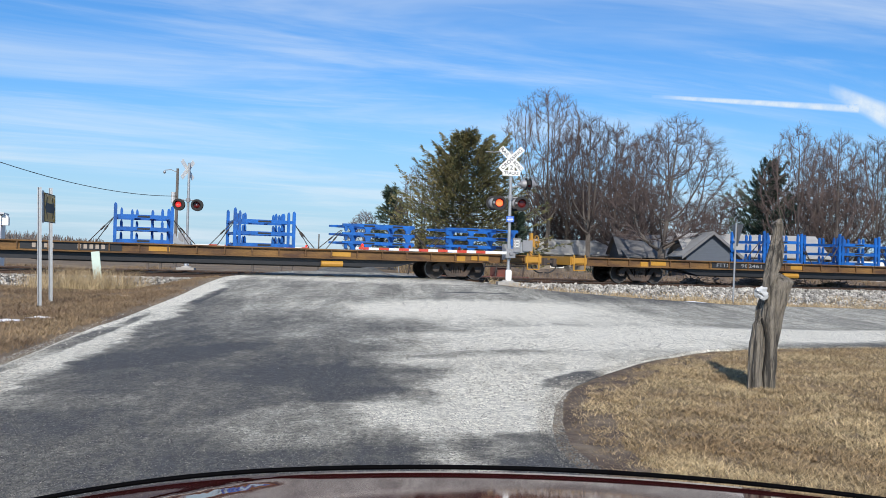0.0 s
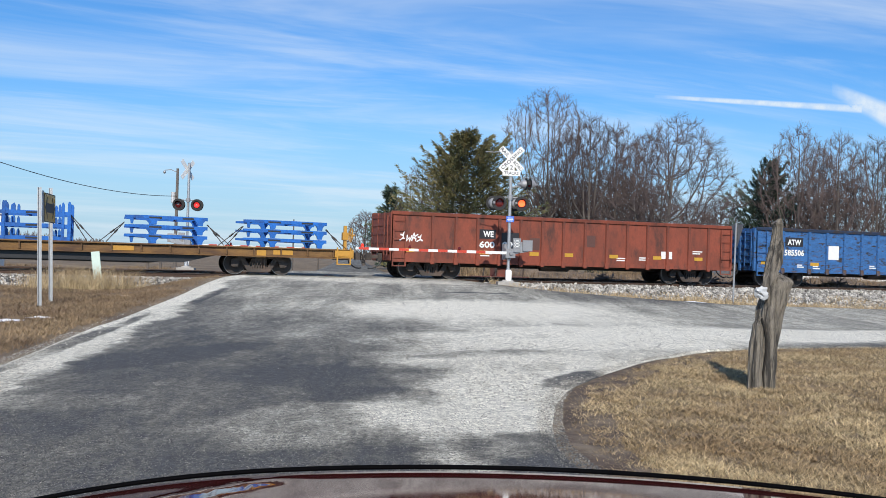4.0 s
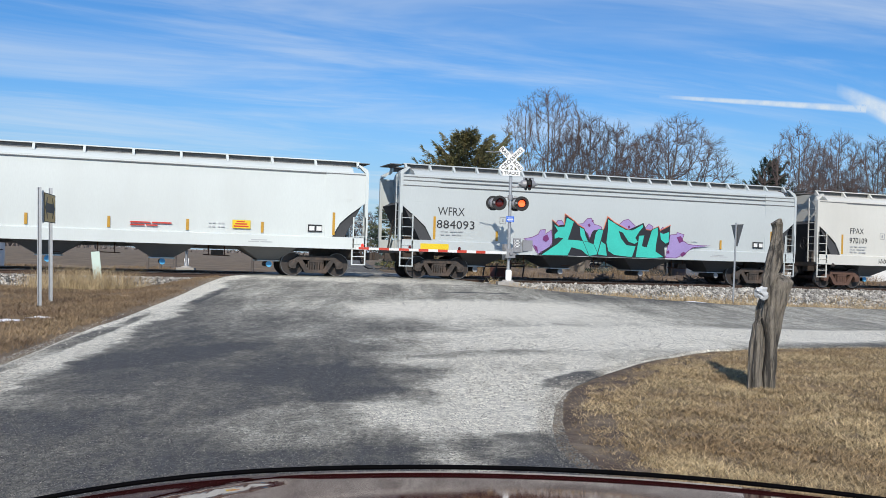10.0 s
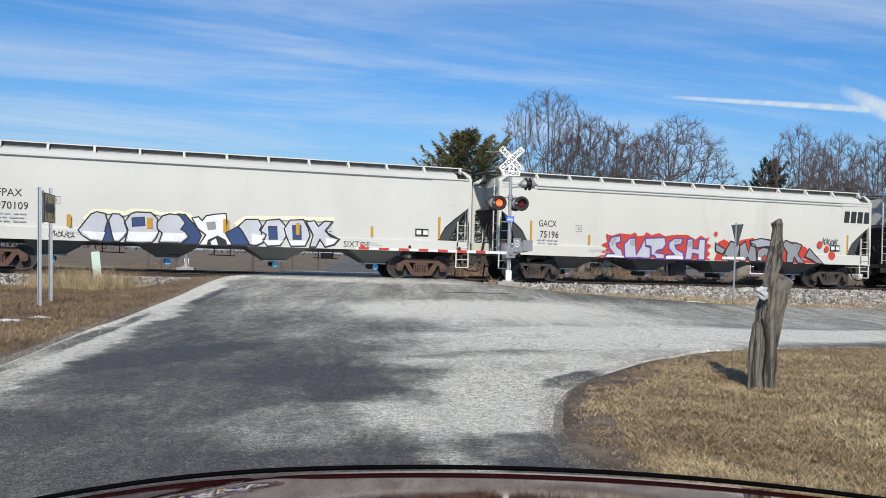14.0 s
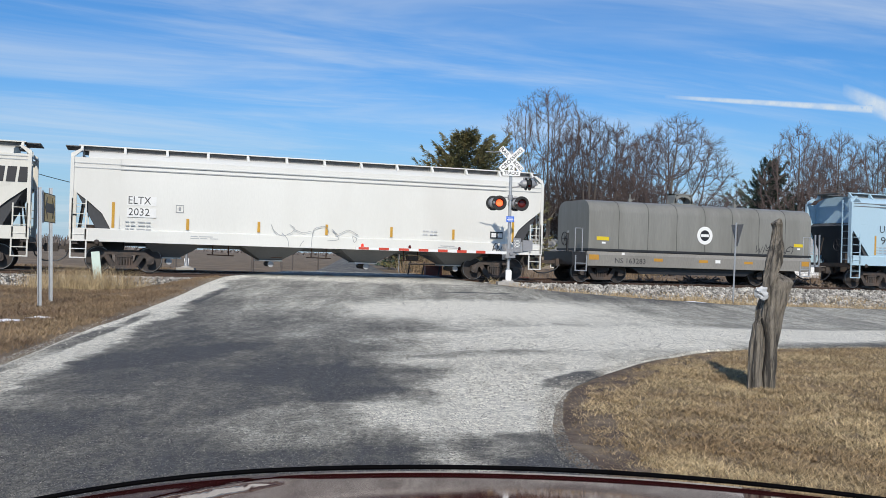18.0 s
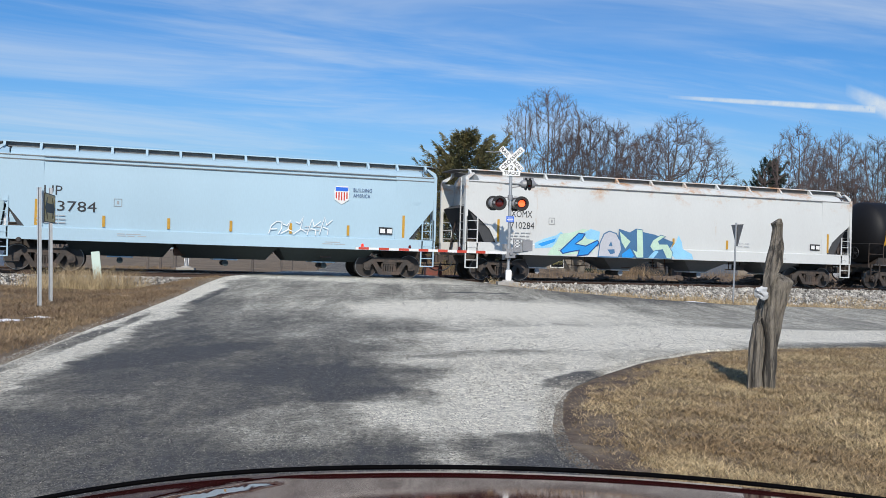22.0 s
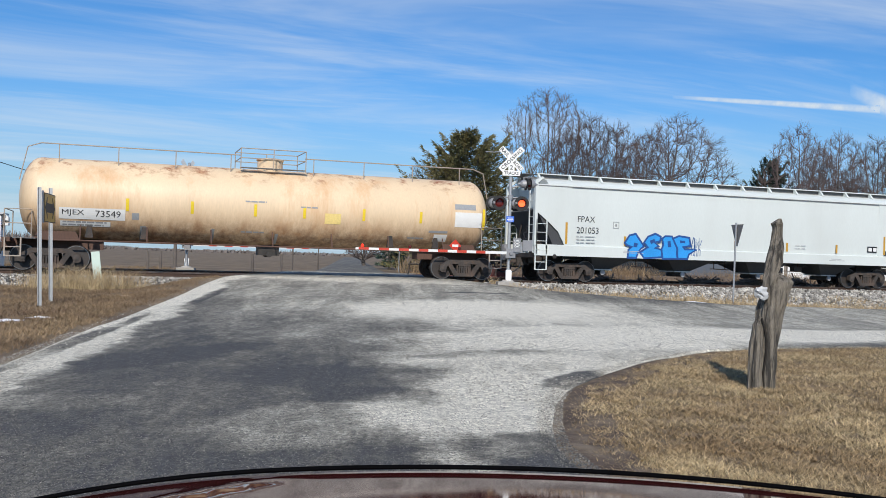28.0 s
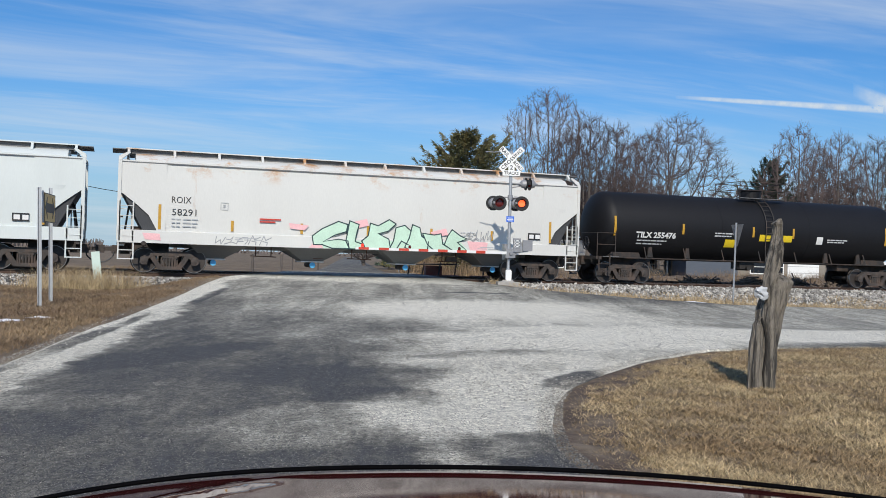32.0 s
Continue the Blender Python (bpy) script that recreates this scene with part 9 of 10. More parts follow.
spray(ga, HG, "spray_silver", "spray_violet", [(6.9, 1.98), (7.88, 2.04), (7.95, 1.76), (7.8, 1.53), (7.52, 1.46), (7.42, 1.36), (7.86, 1.33), (7.87, 1.11), (7.46, 1.11), (7.39, 1.23), (7.2, 1.27), (7.19, 1.63), (6.92, 1.66)], 0.07)
spray(ga, HG, "spray_silver", "spray_violet", [(8.08, 1.83), (8.36, 2.02), (8.81, 2.02), (8.7, 1.77), (8.39, 1.72), (8.47, 1.56), (8.83, 1.39), (8.84, 1.11), (7.95, 1.11), (8.0, 1.3), (8.38, 1.31), (8.09, 1.56)], 0.07)
spray(ga, HG, "spray_silver", "spray_violet", [(9.02, 2.01), (9.31, 2.04), (9.31, 1.61), (9.58, 1.6), (9.63, 2.04), (9.95, 2.03), (9.94, 1.11), (9.6, 1.11), (9.59, 1.35), (9.3, 1.38), (9.27, 1.11), (8.9, 1.11), (8.98, 1.5)], 0.07)
spray(ga, HG, "spray_dull", None, [(6.15, 1.87), (6.38, 1.9), (6.4, 1.64), (6.18, 1.63)], 0.05)
spray(ga, HG, "spray_dull", None, [(8.36, 1.96), (8.69, 1.96), (8.62, 1.85), (8.31, 1.8)], 0.05)
spray(ga, HG, "spray_dull", None, [(9.04, 1.91), (9.28, 1.94), (9.29, 1.67), (9.05, 1.66)], 0.05)
spray(ga, HG, "spray_dull", None, [(5.19, 1.75), (5.38, 1.94), (5.56, 1.94), (5.42, 1.8), (5.32, 1.6)], 0.05)
spray(ga, HG, "spray_grey", "spray_black", [(10.49, 1.88), (11.03, 1.61), (10.87, 1.4), (10.5, 1.51)], 0.06)
spray(ga, HG, "spray_grey", "spray_black", [(11.28, 2.0), (11.82, 1.85), (11.65, 1.28), (11.52, 1.11), (11.19, 1.11), (11.05, 1.36), (10.86, 1.11), (10.97, 1.46), (11.09, 1.68)], 0.06)
spray(ga, HG, "spray_grey", "spray_black", [(11.76, 1.81), (12.06, 2.01), (12.24, 1.51), (12.35, 1.96), (12.61, 1.84), (12.71, 1.11), (12.34, 1.11), (12.19, 1.3), (12.07, 1.11), (11.78, 1.11)], 0.06)
spray(ga, HG, "spray_dull", "spray_black", [(12.31, 2.04), (12.89, 2.17), (13.42, 2.11), (13.74, 1.97), (13.77, 1.76), (13.22, 1.82), (12.69, 1.74), (12.38, 1.83)], 0.06)
spray(ga, HG, "spray_grey", "spray_black", [(12.74, 1.63), (13.01, 1.77), (13.32, 1.74), (13.5, 1.56), (13.47, 1.11), (12.82, 1.11), (12.71, 1.31)], 0.06)
spray(ga, HG, "spray_grey", "spray_black", [(13.57, 1.94), (14.03, 1.66), (13.88, 1.5), (14.22, 1.11), (13.81, 1.11), (13.68, 1.35), (13.56, 1.11), (13.5, 1.62)], 0.06)
spray(ga, HG, "spray_grey", "spray_black", [(14.06, 1.94), (14.27, 2.14), (14.6, 2.01), (14.84, 2.04), (15.17, 1.94), (14.96, 1.5), (15.35, 1.11), (14.98, 1.11), (14.75, 1.38), (14.68, 1.11), (14.31, 1.11), (14.35, 1.59)], 0.06)
spray(ga, HG, "spray_grey", "spray_black", [(15.35, 1.41), (15.59, 1.8), (16.41, 1.11), (16.05, 1.11), (15.69, 1.29)], 0.06)
spray(ga, HG, "spray_red", "spray_black", [(12.96, 1.32), (13.16, 1.42), (13.26, 1.16), (12.98, 1.17)], 0.03)
spray(ga, HG, "spray_white", None, [(10.85, 1.29), (11.98, 1.31), (12.08, 1.19), (10.82, 1.17)], 0.05)
spray(ga, HG, "spray_white", None, [(12.75, 1.32), (12.91, 1.32), (12.92, 1.19), (12.75, 1.19)], 0.05)
spray(ga, HG, "spray_white", None, [(5.04, 1.19), (5.84, 1.18), (5.85, 1.11), (4.97, 1.11)], 0.05)
spray(ga, HG, "spray_white", None, [(7.94, 1.23), (8.81, 1.24), (8.82, 1.11), (7.95, 1.11)], 0.05)
spray(x2, H2, "spray_sky", None, [(3.12, 1.59), (3.54, 1.79), (4.1, 1.95), (4.32, 2.1), (4.44, 2.03), (4.3, 1.74), (3.93, 1.44), (3.13, 1.37)], 0.05)
spray(x2, H2, "spray_blue", None, [(3.27, 1.56), (3.64, 1.69), (4.11, 1.83), (4.02, 1.67), (3.46, 1.46)], 0.05)
spray(x2, H2, "spray_mint", None, [(4.11, 1.67), (4.29, 2.02), (4.76, 2.08), (5.33, 2.27), (6.02, 2.17), (6.14, 1.81), (5.85, 1.29), (4.32, 1.11), (3.72, 1.11), (3.84, 1.34)], 0.05)
spray(x2, H2, "spray_sky", None, [(5.34, 2.08), (5.72, 2.28), (6.15, 2.18), (6.12, 1.81), (5.54, 1.85)], 0.05)
spray(x2, H2, "spray_sky", None, [(9.58, 1.42), (9.92, 1.88), (10.04, 2.16), (10.21, 1.87), (10.27, 1.57), (10.74, 1.35), (10.83, 1.12), (9.9, 1.11)], 0.05)
spray(x2, H2, "spray_blue", "spray_deep", [(4.31, 1.31), (5.15, 2.08), (5.44, 2.05), (5.31, 1.84), (4.99, 1.62), (5.49, 1.54), (6.05, 1.81), (6.11, 1.69), (5.6, 1.18), (5.12, 1.12), (5.19, 1.36), (4.81, 1.29), (4.43, 1.2)], 0.05)
spray(x2, H2, "spray_slate", None, [(7.06, 2.34), (7.6, 2.2), (7.9, 2.38), (8.31, 2.23), (8.83, 2.15), (9.79, 1.85), (9.49, 1.41), (9.73, 1.11), (7.04, 1.11)], 0.05)
spray(x2, H2, "spray_silver", "spray_slate", [(6.09, 1.11), (6.17, 1.71), (6.35, 2.09), (6.6, 2.22), (6.94, 2.13), (7.15, 1.79), (7.21, 1.44), (7.06, 1.11)], 0.05)
spray(x2, H2, "spray_slate", None, [(6.58, 1.58), (6.7, 1.79), (6.78, 1.57)], 0.05)
spray(x2, H2, "spray_slate", None, [(6.53, 1.43), (6.87, 1.45), (6.89, 1.28), (6.67, 1.23)], 0.05)
spray(x2, H2, "spray_mint", "spray_slate", [(7.08, 2.26), (7.66, 1.81), (7.4, 1.47), (7.2, 1.75)], 0.03)
spray(x2, H2, "spray_mint", "spray_slate", [(7.92, 2.36), (8.23, 2.33), (8.31, 1.12), (7.96, 1.11), (7.75, 1.46), (7.97, 1.38)], 0.03)
spray(x2, H2, "spray_mint", "spray_slate", [(8.75, 1.91), (9.14, 2.14), (9.37, 2.09), (9.02, 1.86), (9.07, 1.74), (9.48, 1.75), (9.74, 1.42), (9.71, 1.12), (9.46, 1.12), (9.24, 1.51), (8.77, 1.43), (8.6, 1.63)], 0.03)
spray(x2, H2, "spray_blue", None, [(7.23, 1.25), (7.62, 1.52), (7.84, 1.19), (7.74, 1.11), (7.24, 1.11)], 0.05)
spray(x2, H2, "spray_sky", None, [(8.53, 1.13), (8.89, 1.5), (9.04, 1.4), (8.78, 1.11)], 0.05)
spray(ro, HR, "spray_pink", None, [(8.79, 2.18), (9.27, 2.3), (9.36, 2.04), (8.94, 1.93)], 0.05)
spray(ro, HR, "spray_pink", None, [(11.9, 1.88), (12.56, 2.05), (12.66, 1.79), (12.07, 1.69)], 0.05)
spray(ro, HR, "spray_pink", None, [(13.49, 1.57), (14.38, 1.54), (14.34, 1.11), (13.65, 1.11)], 0.05)
spray(ro, HR, "spray_pink", None, [(6.21, 2.02), (6.98, 1.95), (6.83, 1.76), (6.27, 1.81)], 0.05)
spray(ro, HR, "spray_pink", None, [(7.13, 1.25), (7.52, 1.22), (7.65, 1.11), (7.01, 1.11)], 0.05)
spray(ro, HR, "spray_pink", None, [(0.89, 1.46), (1.5, 1.44), (1.55, 1.19), (0.99, 1.22)], 0.05)
spray(ro, HR, "spray_mint", None, [(7.38, 1.42), (13.2, 1.51), (13.62, 1.11), (7.57, 1.11)], 0.05)
spray(ro, HR, "spray_mint", "spray_ink", [(7.12, 1.56), (7.5, 1.85), (8.14, 2.16), (8.51, 2.05), (8.46, 1.77), (8.02, 1.63), (7.56, 1.36), (8.16, 1.47), (8.53, 1.41), (8.59, 1.11), (7.91, 1.11), (7.52, 1.24), (7.18, 1.23)], 0.045)
spray(ro, HR, "spray_mint", "spray_ink", [(8.58, 2.2), (8.96, 2.07), (8.86, 1.66), (8.82, 1.4), (9.11, 1.31), (9.18, 1.11), (8.59, 1.11), (8.45, 1.41)], 0.045)
spray(ro, HR, "spray_mint", "spray_ink", [(9.41, 2.14), (9.73, 2.05), (10.18, 2.31), (10.46, 2.15), (10.14, 1.85), (9.74, 1.74), (10.18, 1.54), (10.25, 1.18), (10.03, 1.11), (9.26, 1.11), (9.08, 1.43), (9.34, 1.65)], 0.045)
spray(ro, HR, "spray_mint", "spray_ink", [(10.46, 2.0), (10.82, 2.11), (11.13, 1.86), (11.0, 1.34), (10.7, 1.48), (10.47, 1.11), (10.22, 1.18), (10.37, 1.47)], 0.045)
spray(ro, HR, "spray_mint", "spray_ink", [(11.14, 2.15), (11.45, 2.04), (11.54, 1.7), (11.83, 1.51), (11.79, 1.11), (11.15, 1.11), (10.84, 1.24), (11.02, 1.61)], 0.045)
spray(ro, HR, "spray_mint", "spray_ink", [(11.57, 1.82), (12.07, 1.77), (12.35, 1.83), (12.44, 1.41), (12.96, 1.11), (12.12, 1.11), (11.78, 1.39)], 0.045)
spray(ro, HR, "spray_mint", "spray_ink", [(12.63, 1.74), (12.82, 2.01), (13.2, 1.76), (13.46, 1.66), (13.06, 1.5), (13.56, 1.11), (12.96, 1.11), (12.5, 1.39)], 0.045)
spray(f2, HF2, "spray_blue", "spray_deep", [(4.26, 1.75), (4.49, 2.07), (4.79, 2.15), (5.04, 1.84), (5.21, 1.62), (5.07, 1.53), (4.94, 1.36), (4.84, 1.11), (4.42, 1.11), (4.45, 1.45), (4.61, 1.58), (4.36, 1.65)], 0.085)
spray(f2, HF2, "spray_blue", "spray_deep", [(5.21, 1.79), (5.4, 2.05), (5.77, 2.19), (6.04, 2.07), (6.01, 1.86), (5.74, 1.81), (5.95, 1.65), (5.75, 1.56), (6.1, 1.51), (6.11, 1.17), (5.23, 1.11), (5.02, 1.36), (5.4, 1.59)], 0.085)
spray(f2, HF2, "spray_blue", "spray_deep", [(6.11, 1.99), (6.27, 2.1), (6.6, 2.1), (6.89, 1.64), (6.86, 1.32), (6.91, 1.13), (6.16, 1.11), (6.08, 1.51), (6.18, 1.72)], 0.085)
spray(f2, HF2, "spray_blue", "spray_deep", [(6.65, 2.01), (6.96, 2.13), (7.49, 2.07), (7.56, 1.71), (7.18, 1.65), (7.29, 1.55), (7.85, 1.55), (7.49, 1.34), (7.41, 1.13), (6.91, 1.13), (6.89, 1.56)], 0.085)
spray(f2, HF2, "spray_deep", None, [(4.72, 1.77), (4.91, 1.73), (4.85, 1.57), (4.69, 1.58)], 0.05)
spray(f2, HF2, "spray_deep", None, [(5.49, 1.88), (5.72, 1.96), (5.76, 1.85), (5.56, 1.72)], 0.05)
spray(f2, HF2, "spray_deep", None, [(6.38, 1.88), (6.53, 1.9), (6.58, 1.63), (6.41, 1.62)], 0.05)
spray(f2, HF2, "spray_deep", None, [(6.99, 1.94), (7.28, 1.93), (7.28, 1.83), (7.03, 1.82)], 0.05)
tag_line(blue, HU, [(8.02, 1.28), (8.07, 1.65), (8.2, 1.92), (8.46, 2.11), (8.78, 2.07), (8.95, 1.84), (8.9, 1.52), (8.61, 1.3), (8.08, 1.28), (8.01, 0.96), (8.1, 0.72), (8.4, 0.72), (8.51, 0.76), (8.44, 1.03), (8.73, 1.25)])
tag_line(blue, HU, [(8.3, 1.76), (8.4, 1.92), (8.56, 1.95), (8.73, 1.81), (8.66, 1.62), (8.44, 1.58), (8.3, 1.76)])
tag_line(blue, HU, [(8.98, 0.72), (8.92, 1.36), (9.0, 1.84), (9.23, 2.08), (9.54, 2.07), (9.68, 1.83), (9.55, 1.48), (9.71, 1.28), (9.78, 0.96), (9.7, 0.72), (9.28, 0.72), (9.24, 0.94)])
tag_line(blue, HU, [(9.68, 1.51), (9.72, 1.81), (9.93, 2.03), (10.19, 2.1), (10.18, 1.56), (9.9, 1.37), (9.9, 0.96), (9.76, 0.72)])
tag_line(blue, HU, [(10.19, 2.1), (10.68, 2.04), (11.29, 2.06), (11.26, 1.38), (10.4, 1.35), (10.35, 0.97), (10.45, 0.72), (10.76, 0.72), (10.66, 1.3)])
tag_line(blue, HU, [(10.94, 1.34), (10.98, 0.93), (11.33, 0.72), (11.26, 1.38)])
for car, H, x, z, r, k in ((ga, HG, 16.2, 2.0, 0.16, "spray_red"), (ga, HG, 16.6, 1.8, 0.14, "spray_red"), (ga, HG, 16.9, 1.5, 0.2, "spray_red"), (ga, HG, 10.5, 2.3, 0.1, "spray_red"),):
    bm = bmesh.new()
    n = 16
    bm.faces.new([bm.verts.new((-H + x + math.cos(6.283 * q / n) * r, -1.607, z + math.sin(6.283 * q / n) * r)) for q in range(n)])
    part("spray_dot", bm, M[k], car)
scribble(brown, HB, 0.35, 1.5, 0.95, 0.3, 0.05, "spray_white", 2, 3, -1.508)
for line in ([(7.15, 1.93), (7.28, 1.69), (7.63, 1.52), (8.05, 1.78), (7.86, 1.96)], [(7.56, 1.64), (7.78, 1.4), (7.84, 1.12)], [(8.05, 1.78), (8.37, 1.67), (8.68, 1.74)], [(8.7, 1.12), (8.75, 1.68), (8.87, 1.87), (9.25, 1.93), (9.38, 1.71)],
             [(9.33, 1.39), (9.77, 1.47), (9.5, 1.84), (9.79, 1.57)], [(9.77, 1.66), (10.15, 1.83), (10.54, 1.65)], [(10.31, 1.61), (10.39, 1.36), (10.49, 1.52), (10.31, 1.61)], [(8.26, 1.13), (8.33, 1.27), (8.41, 1.36)]):
    tag_line(el, HE, line, 0.022, "grey_print", -1.606)
for z in (2.01, 2.44):
    bm = bmesh.new()
    box(bm, -HE + 1.95, -HE + 2.96, -1.576, -1.55, z, z + 0.33)
    part("number_plate", bm, M["letter_white"], el, "white painted patch behind the lettering")
scribble(el, HE, 16.2, 1.15, 0.8, 0.35, 0.04, "spray_black", 6, 3)
scribble(up, HP, 9.6, 1.62, 2.4, 0.6, 0.035, "spray_white", 4, 4)
scribble(coil, HC, 9.15, 1.5, 2.1, 0.42, 0.035, "spray_black", 9, 4, -1.509)
scribble(fp, HF, 3.6, 1.2, 0.9, 0.25, 0.035, "spray_black", 13, 4)
scribble(ro, HR, 3.4, 1.15, 2.1, 0.3, 0.035, "grey_print", 14, 4)
scribble(ro, HR, 13.4, 1.6, 1.2, 0.4, 0.04, "grey_print", 15, 3)
scribble(f2, HF2, 7.6, 1.3, 0.5, 0.9, 0.03, "spray_deep", 16, 2)
scribble(ga, HG, 16.3, 2.0, 0.9, 0.3, 0.03, "spray_black", 17, 3)


words("lettering", "SIXTOE", -HF + 14.25, 1.17, 0.24, 1.05, -1.607, M["spray_black"], fp)


def plate(car, x0, x1, z0, z1, material, y=-1.607, name="plate", label=""):
    bm = bmesh.new()
    box(bm, x0, x1, y - 0.004, y, z0, z1)
    return part(name, bm, M[material], car, label)


def data_block(car, H, x, z, w=0.8, material="grey_print", rows=3, y=-1.577, seed=1):
    rng = random.Random(seed)
    for i in range(rows):
        a = rng.uniform(0.3, 0.45) * w
        bars("small_print", -H + x, z - 0.13 * i, [(0, [(0, a * 0.4), (a * 0.55, a), (a + 0.1, w * 0.72), (w * 0.76, w * rng.uniform(0.9, 1.0))], 0.038)], y, M[material], car)


for i, (car, H, x, z) in enumerate(((xo, HX, 1.86, 1.98), (wf, HW, 1.75, 1.92), (fp, HF, 1.95, 1.95), (ga, HG, 1.8, 1.72), (el, HE, 1.9, 1.82), (up, HP, 1.5, 1.95), (x2, H2, 2.0, 1.98), (f2, HF2, 1.95, 1.93), (ro, HR, 1.9, 1.98))):
    data_block(car, H, x, z, 0.95, "pale_print2", seed=i, rows=2 if car is wf else 3)
    # small outlined square beside the number
    q = -H + x + (2.55 if car in (wf, up) else 1.75)
    sq = bmesh.new()
    for a, b, c, d in ((0, 0.28, 0, 0.02), (0, 0.28, 0.26, 0.28), (0, 0.02, 0.02, 0.26), (0.26, 0.28, 0.02, 0.26), (0.1, 0.18, 0.08, 0.2)):
        box(sq, q + a, q + b, -1.579, -1.574, z + 0.42 + c, z + 0.42 + d)
    part("symbol_box", sq, M["grey_print"], car)
    data_block(car, H, 13.2 if car is not up else 11.0, 1.9, 0.6, "pale_print", 2, seed=i + 20)
    spot = bmesh.new()
    spin(spot, [(-1.64, 0.06), (-1.60, 0.10)], "y", 12, (-H + 0.95, 0, 1.06))
    part("jacking_eye", spot, M["steel_dark"], car)
pl = plate(xo, -HX + 14.07, -HX + 14.74, 1.75, 2.06, "plate_yellow", label="yellow notice plate")
bars("notice_print", -HX + 14.12, 1.80, [(0, [(0, 0.55)], 0.05), (0.09, [(0.05, 0.5)], 0.05), (0.18, [(0.1, 0.4)], 0.04)], -1.613, M["red"], pl)
bars("notice_print", -HX + 10.44, 1.72, [(0, [(0, 0.5), (0.55, 0.95)], 0.05), (0.1, [(0, 0.7), (0.75, 1.44)], 0.05)], -1.606, M["red"], xo)
bars("notice_print", -HR + 5.1, 2.0, [(0, [(0, 0.6)], 0.05), (0.1, [(0, 0.8)], 0.05)], -1.606, M["red"], ro)
plate(wf, -HW + 0.9, -HW + 2.1, 1.16, 1.42, "plate_yellow", y=-1.603)
# large owner mark as plain slanted blocks
for i in range(4):
    bm = bmesh.new()
    a = -HG + 17.58 + 0.385 * i
    prism(bm, [(a, 3.08), (a + 0.30, 3.08), (a + 0.36, 3.62), (a + 0.06, 3.62)], "y", -1.578, -1.570)
    part("owner_mark", bm, M["letter_black"], ga)
# shield mark and slogan as plain shapes
sx = -HP + 12.1
bm = bmesh.new()
prism(bm, [(sx, 3.36), (sx + 0.06, 3.54), (sx + 0.54, 3.54), (sx + 0.60, 3.36), (sx + 0.58, 3.0), (sx + 0.30, 2.82), (sx + 0.02, 3.0)], "y", -1.600, -1.595)
sh = part("shield_mark", bm, M["letter_white"], up, "shield with red stripes below a blue band")
for i in range(5):
    bm = bmesh.new()
    box(bm, sx + 0.06 + 0.105 * i, sx + 0.11 + 0.105 * i, -1.604, -1.6, 2.98 if i in (1, 2, 3) else 3.05, 3.3)
    part("stripe", bm, M["red"], sh)
bm = bmesh.new()
box(bm, sx + 0.05, sx + 0.55, -1.604, -1.6, 3.34, 3.49)
part("band", bm, M["sign_blue"], sh)
words("lettering", "BUILDING", -HP + 12.86, 3.34, 0.14, 0.74, -1.602, M["spray_navy"], up)
words("lettering", "AMERICA", -HP + 12.86, 3.12, 0.14, 0.68, -1.602, M["spray_navy"], up)
# gondola plates
plate(blue, -HU + 3.96, -HU + 4.68, 1.31, 1.96, "letter_white", -1.506)
plate(blue, -HU + 13.1, -HU + 13.55, 1.05, 1.35, "letter_white", -1.506)
plate(brown, -HB + 12.3, -HB + 12.85, 1.10, 1.42, "letter_white", -1.506)
plate(brown, -HB + 4.72, -HB + 5.5, 1.18, 1.98, "spray_black", -1.504)
plate(brown, -HB + 3.74, -HB + 4.46, 1.70, 2.08, "spray_black", -1.504)
plate(blue, -HU + 1.62, -HU + 2.62, 1.86, 2.28, "spray_black", -1.504)
for x, z in ((6.0, 1.3), (8.6, 1.5)):
    plate(brown, -HB + x, -HB + x + 0.45, z, z + 0.5, "brown_patch", -1.504)
words("lettering", "WE", -HB + 3.90, 1.77, 0.25, 0.46, -1.512, M["letter_white"], brown)
for i, (x, z) in enumerate(((3.8, 0.98), (4.8, 0.98), (11.2, 1.0), (10.1, 0.95), (13.9, 1.35))):
    bars("small_print", -HB + x, z, [(0, [(0, 0.4)], 0.05), (0.09, [(0, 0.5)], 0.05)], -1.508, M["letter_white"], brown)
for i, (x, z) in enumerate(((2.3, 0.9), (3.2, 0.85), (1.0, 0.9), (6.5, 0.95), (11.6, 1.0))):
    bars("small_print", -HU + x, z, [(0, [(0, 0.4)], 0.05), (0.09, [(0, 0.3)], 0.05)], -1.508, M["letter_white"], blue)
# tank lettering and plates
RB, ZB, RC, ZC2, RT, ZT = 1.52, 2.72, 1.50, 2.62, 1.50, 2.55
words("lettering", "XCRX 210529", -HTB + 2.3, 2.0, 0.27, 2.12, 0, M["letter_white"], tb, shell=(RB, ZB))
words("lettering", "TILX 255476", -HTI + 2.0, 2.0, 0.27, 2.0, 0, M["letter_white"], ti, shell=(RT, ZT))
on_shell(tc, RC, ZC2, -HTC + 1.88, 1.87, 2.24, 0.40, "letter_white", "number_panel")
words("lettering", "MJEX", -HTC + 1.98, 1.97, 0.23, 0.74, 0, M["letter_black"], tc, shell=(RC, ZC2))
words("lettering", "73549", -HTC + 3.10, 1.97, 0.23, 0.86, 0, M["letter_black"], tc, shell=(RC, ZC2))
on_shell(tc, RC, ZC2, -HTC + 1.92, 1.62, 1.7, 0.18, "letter_white", "data_panel")
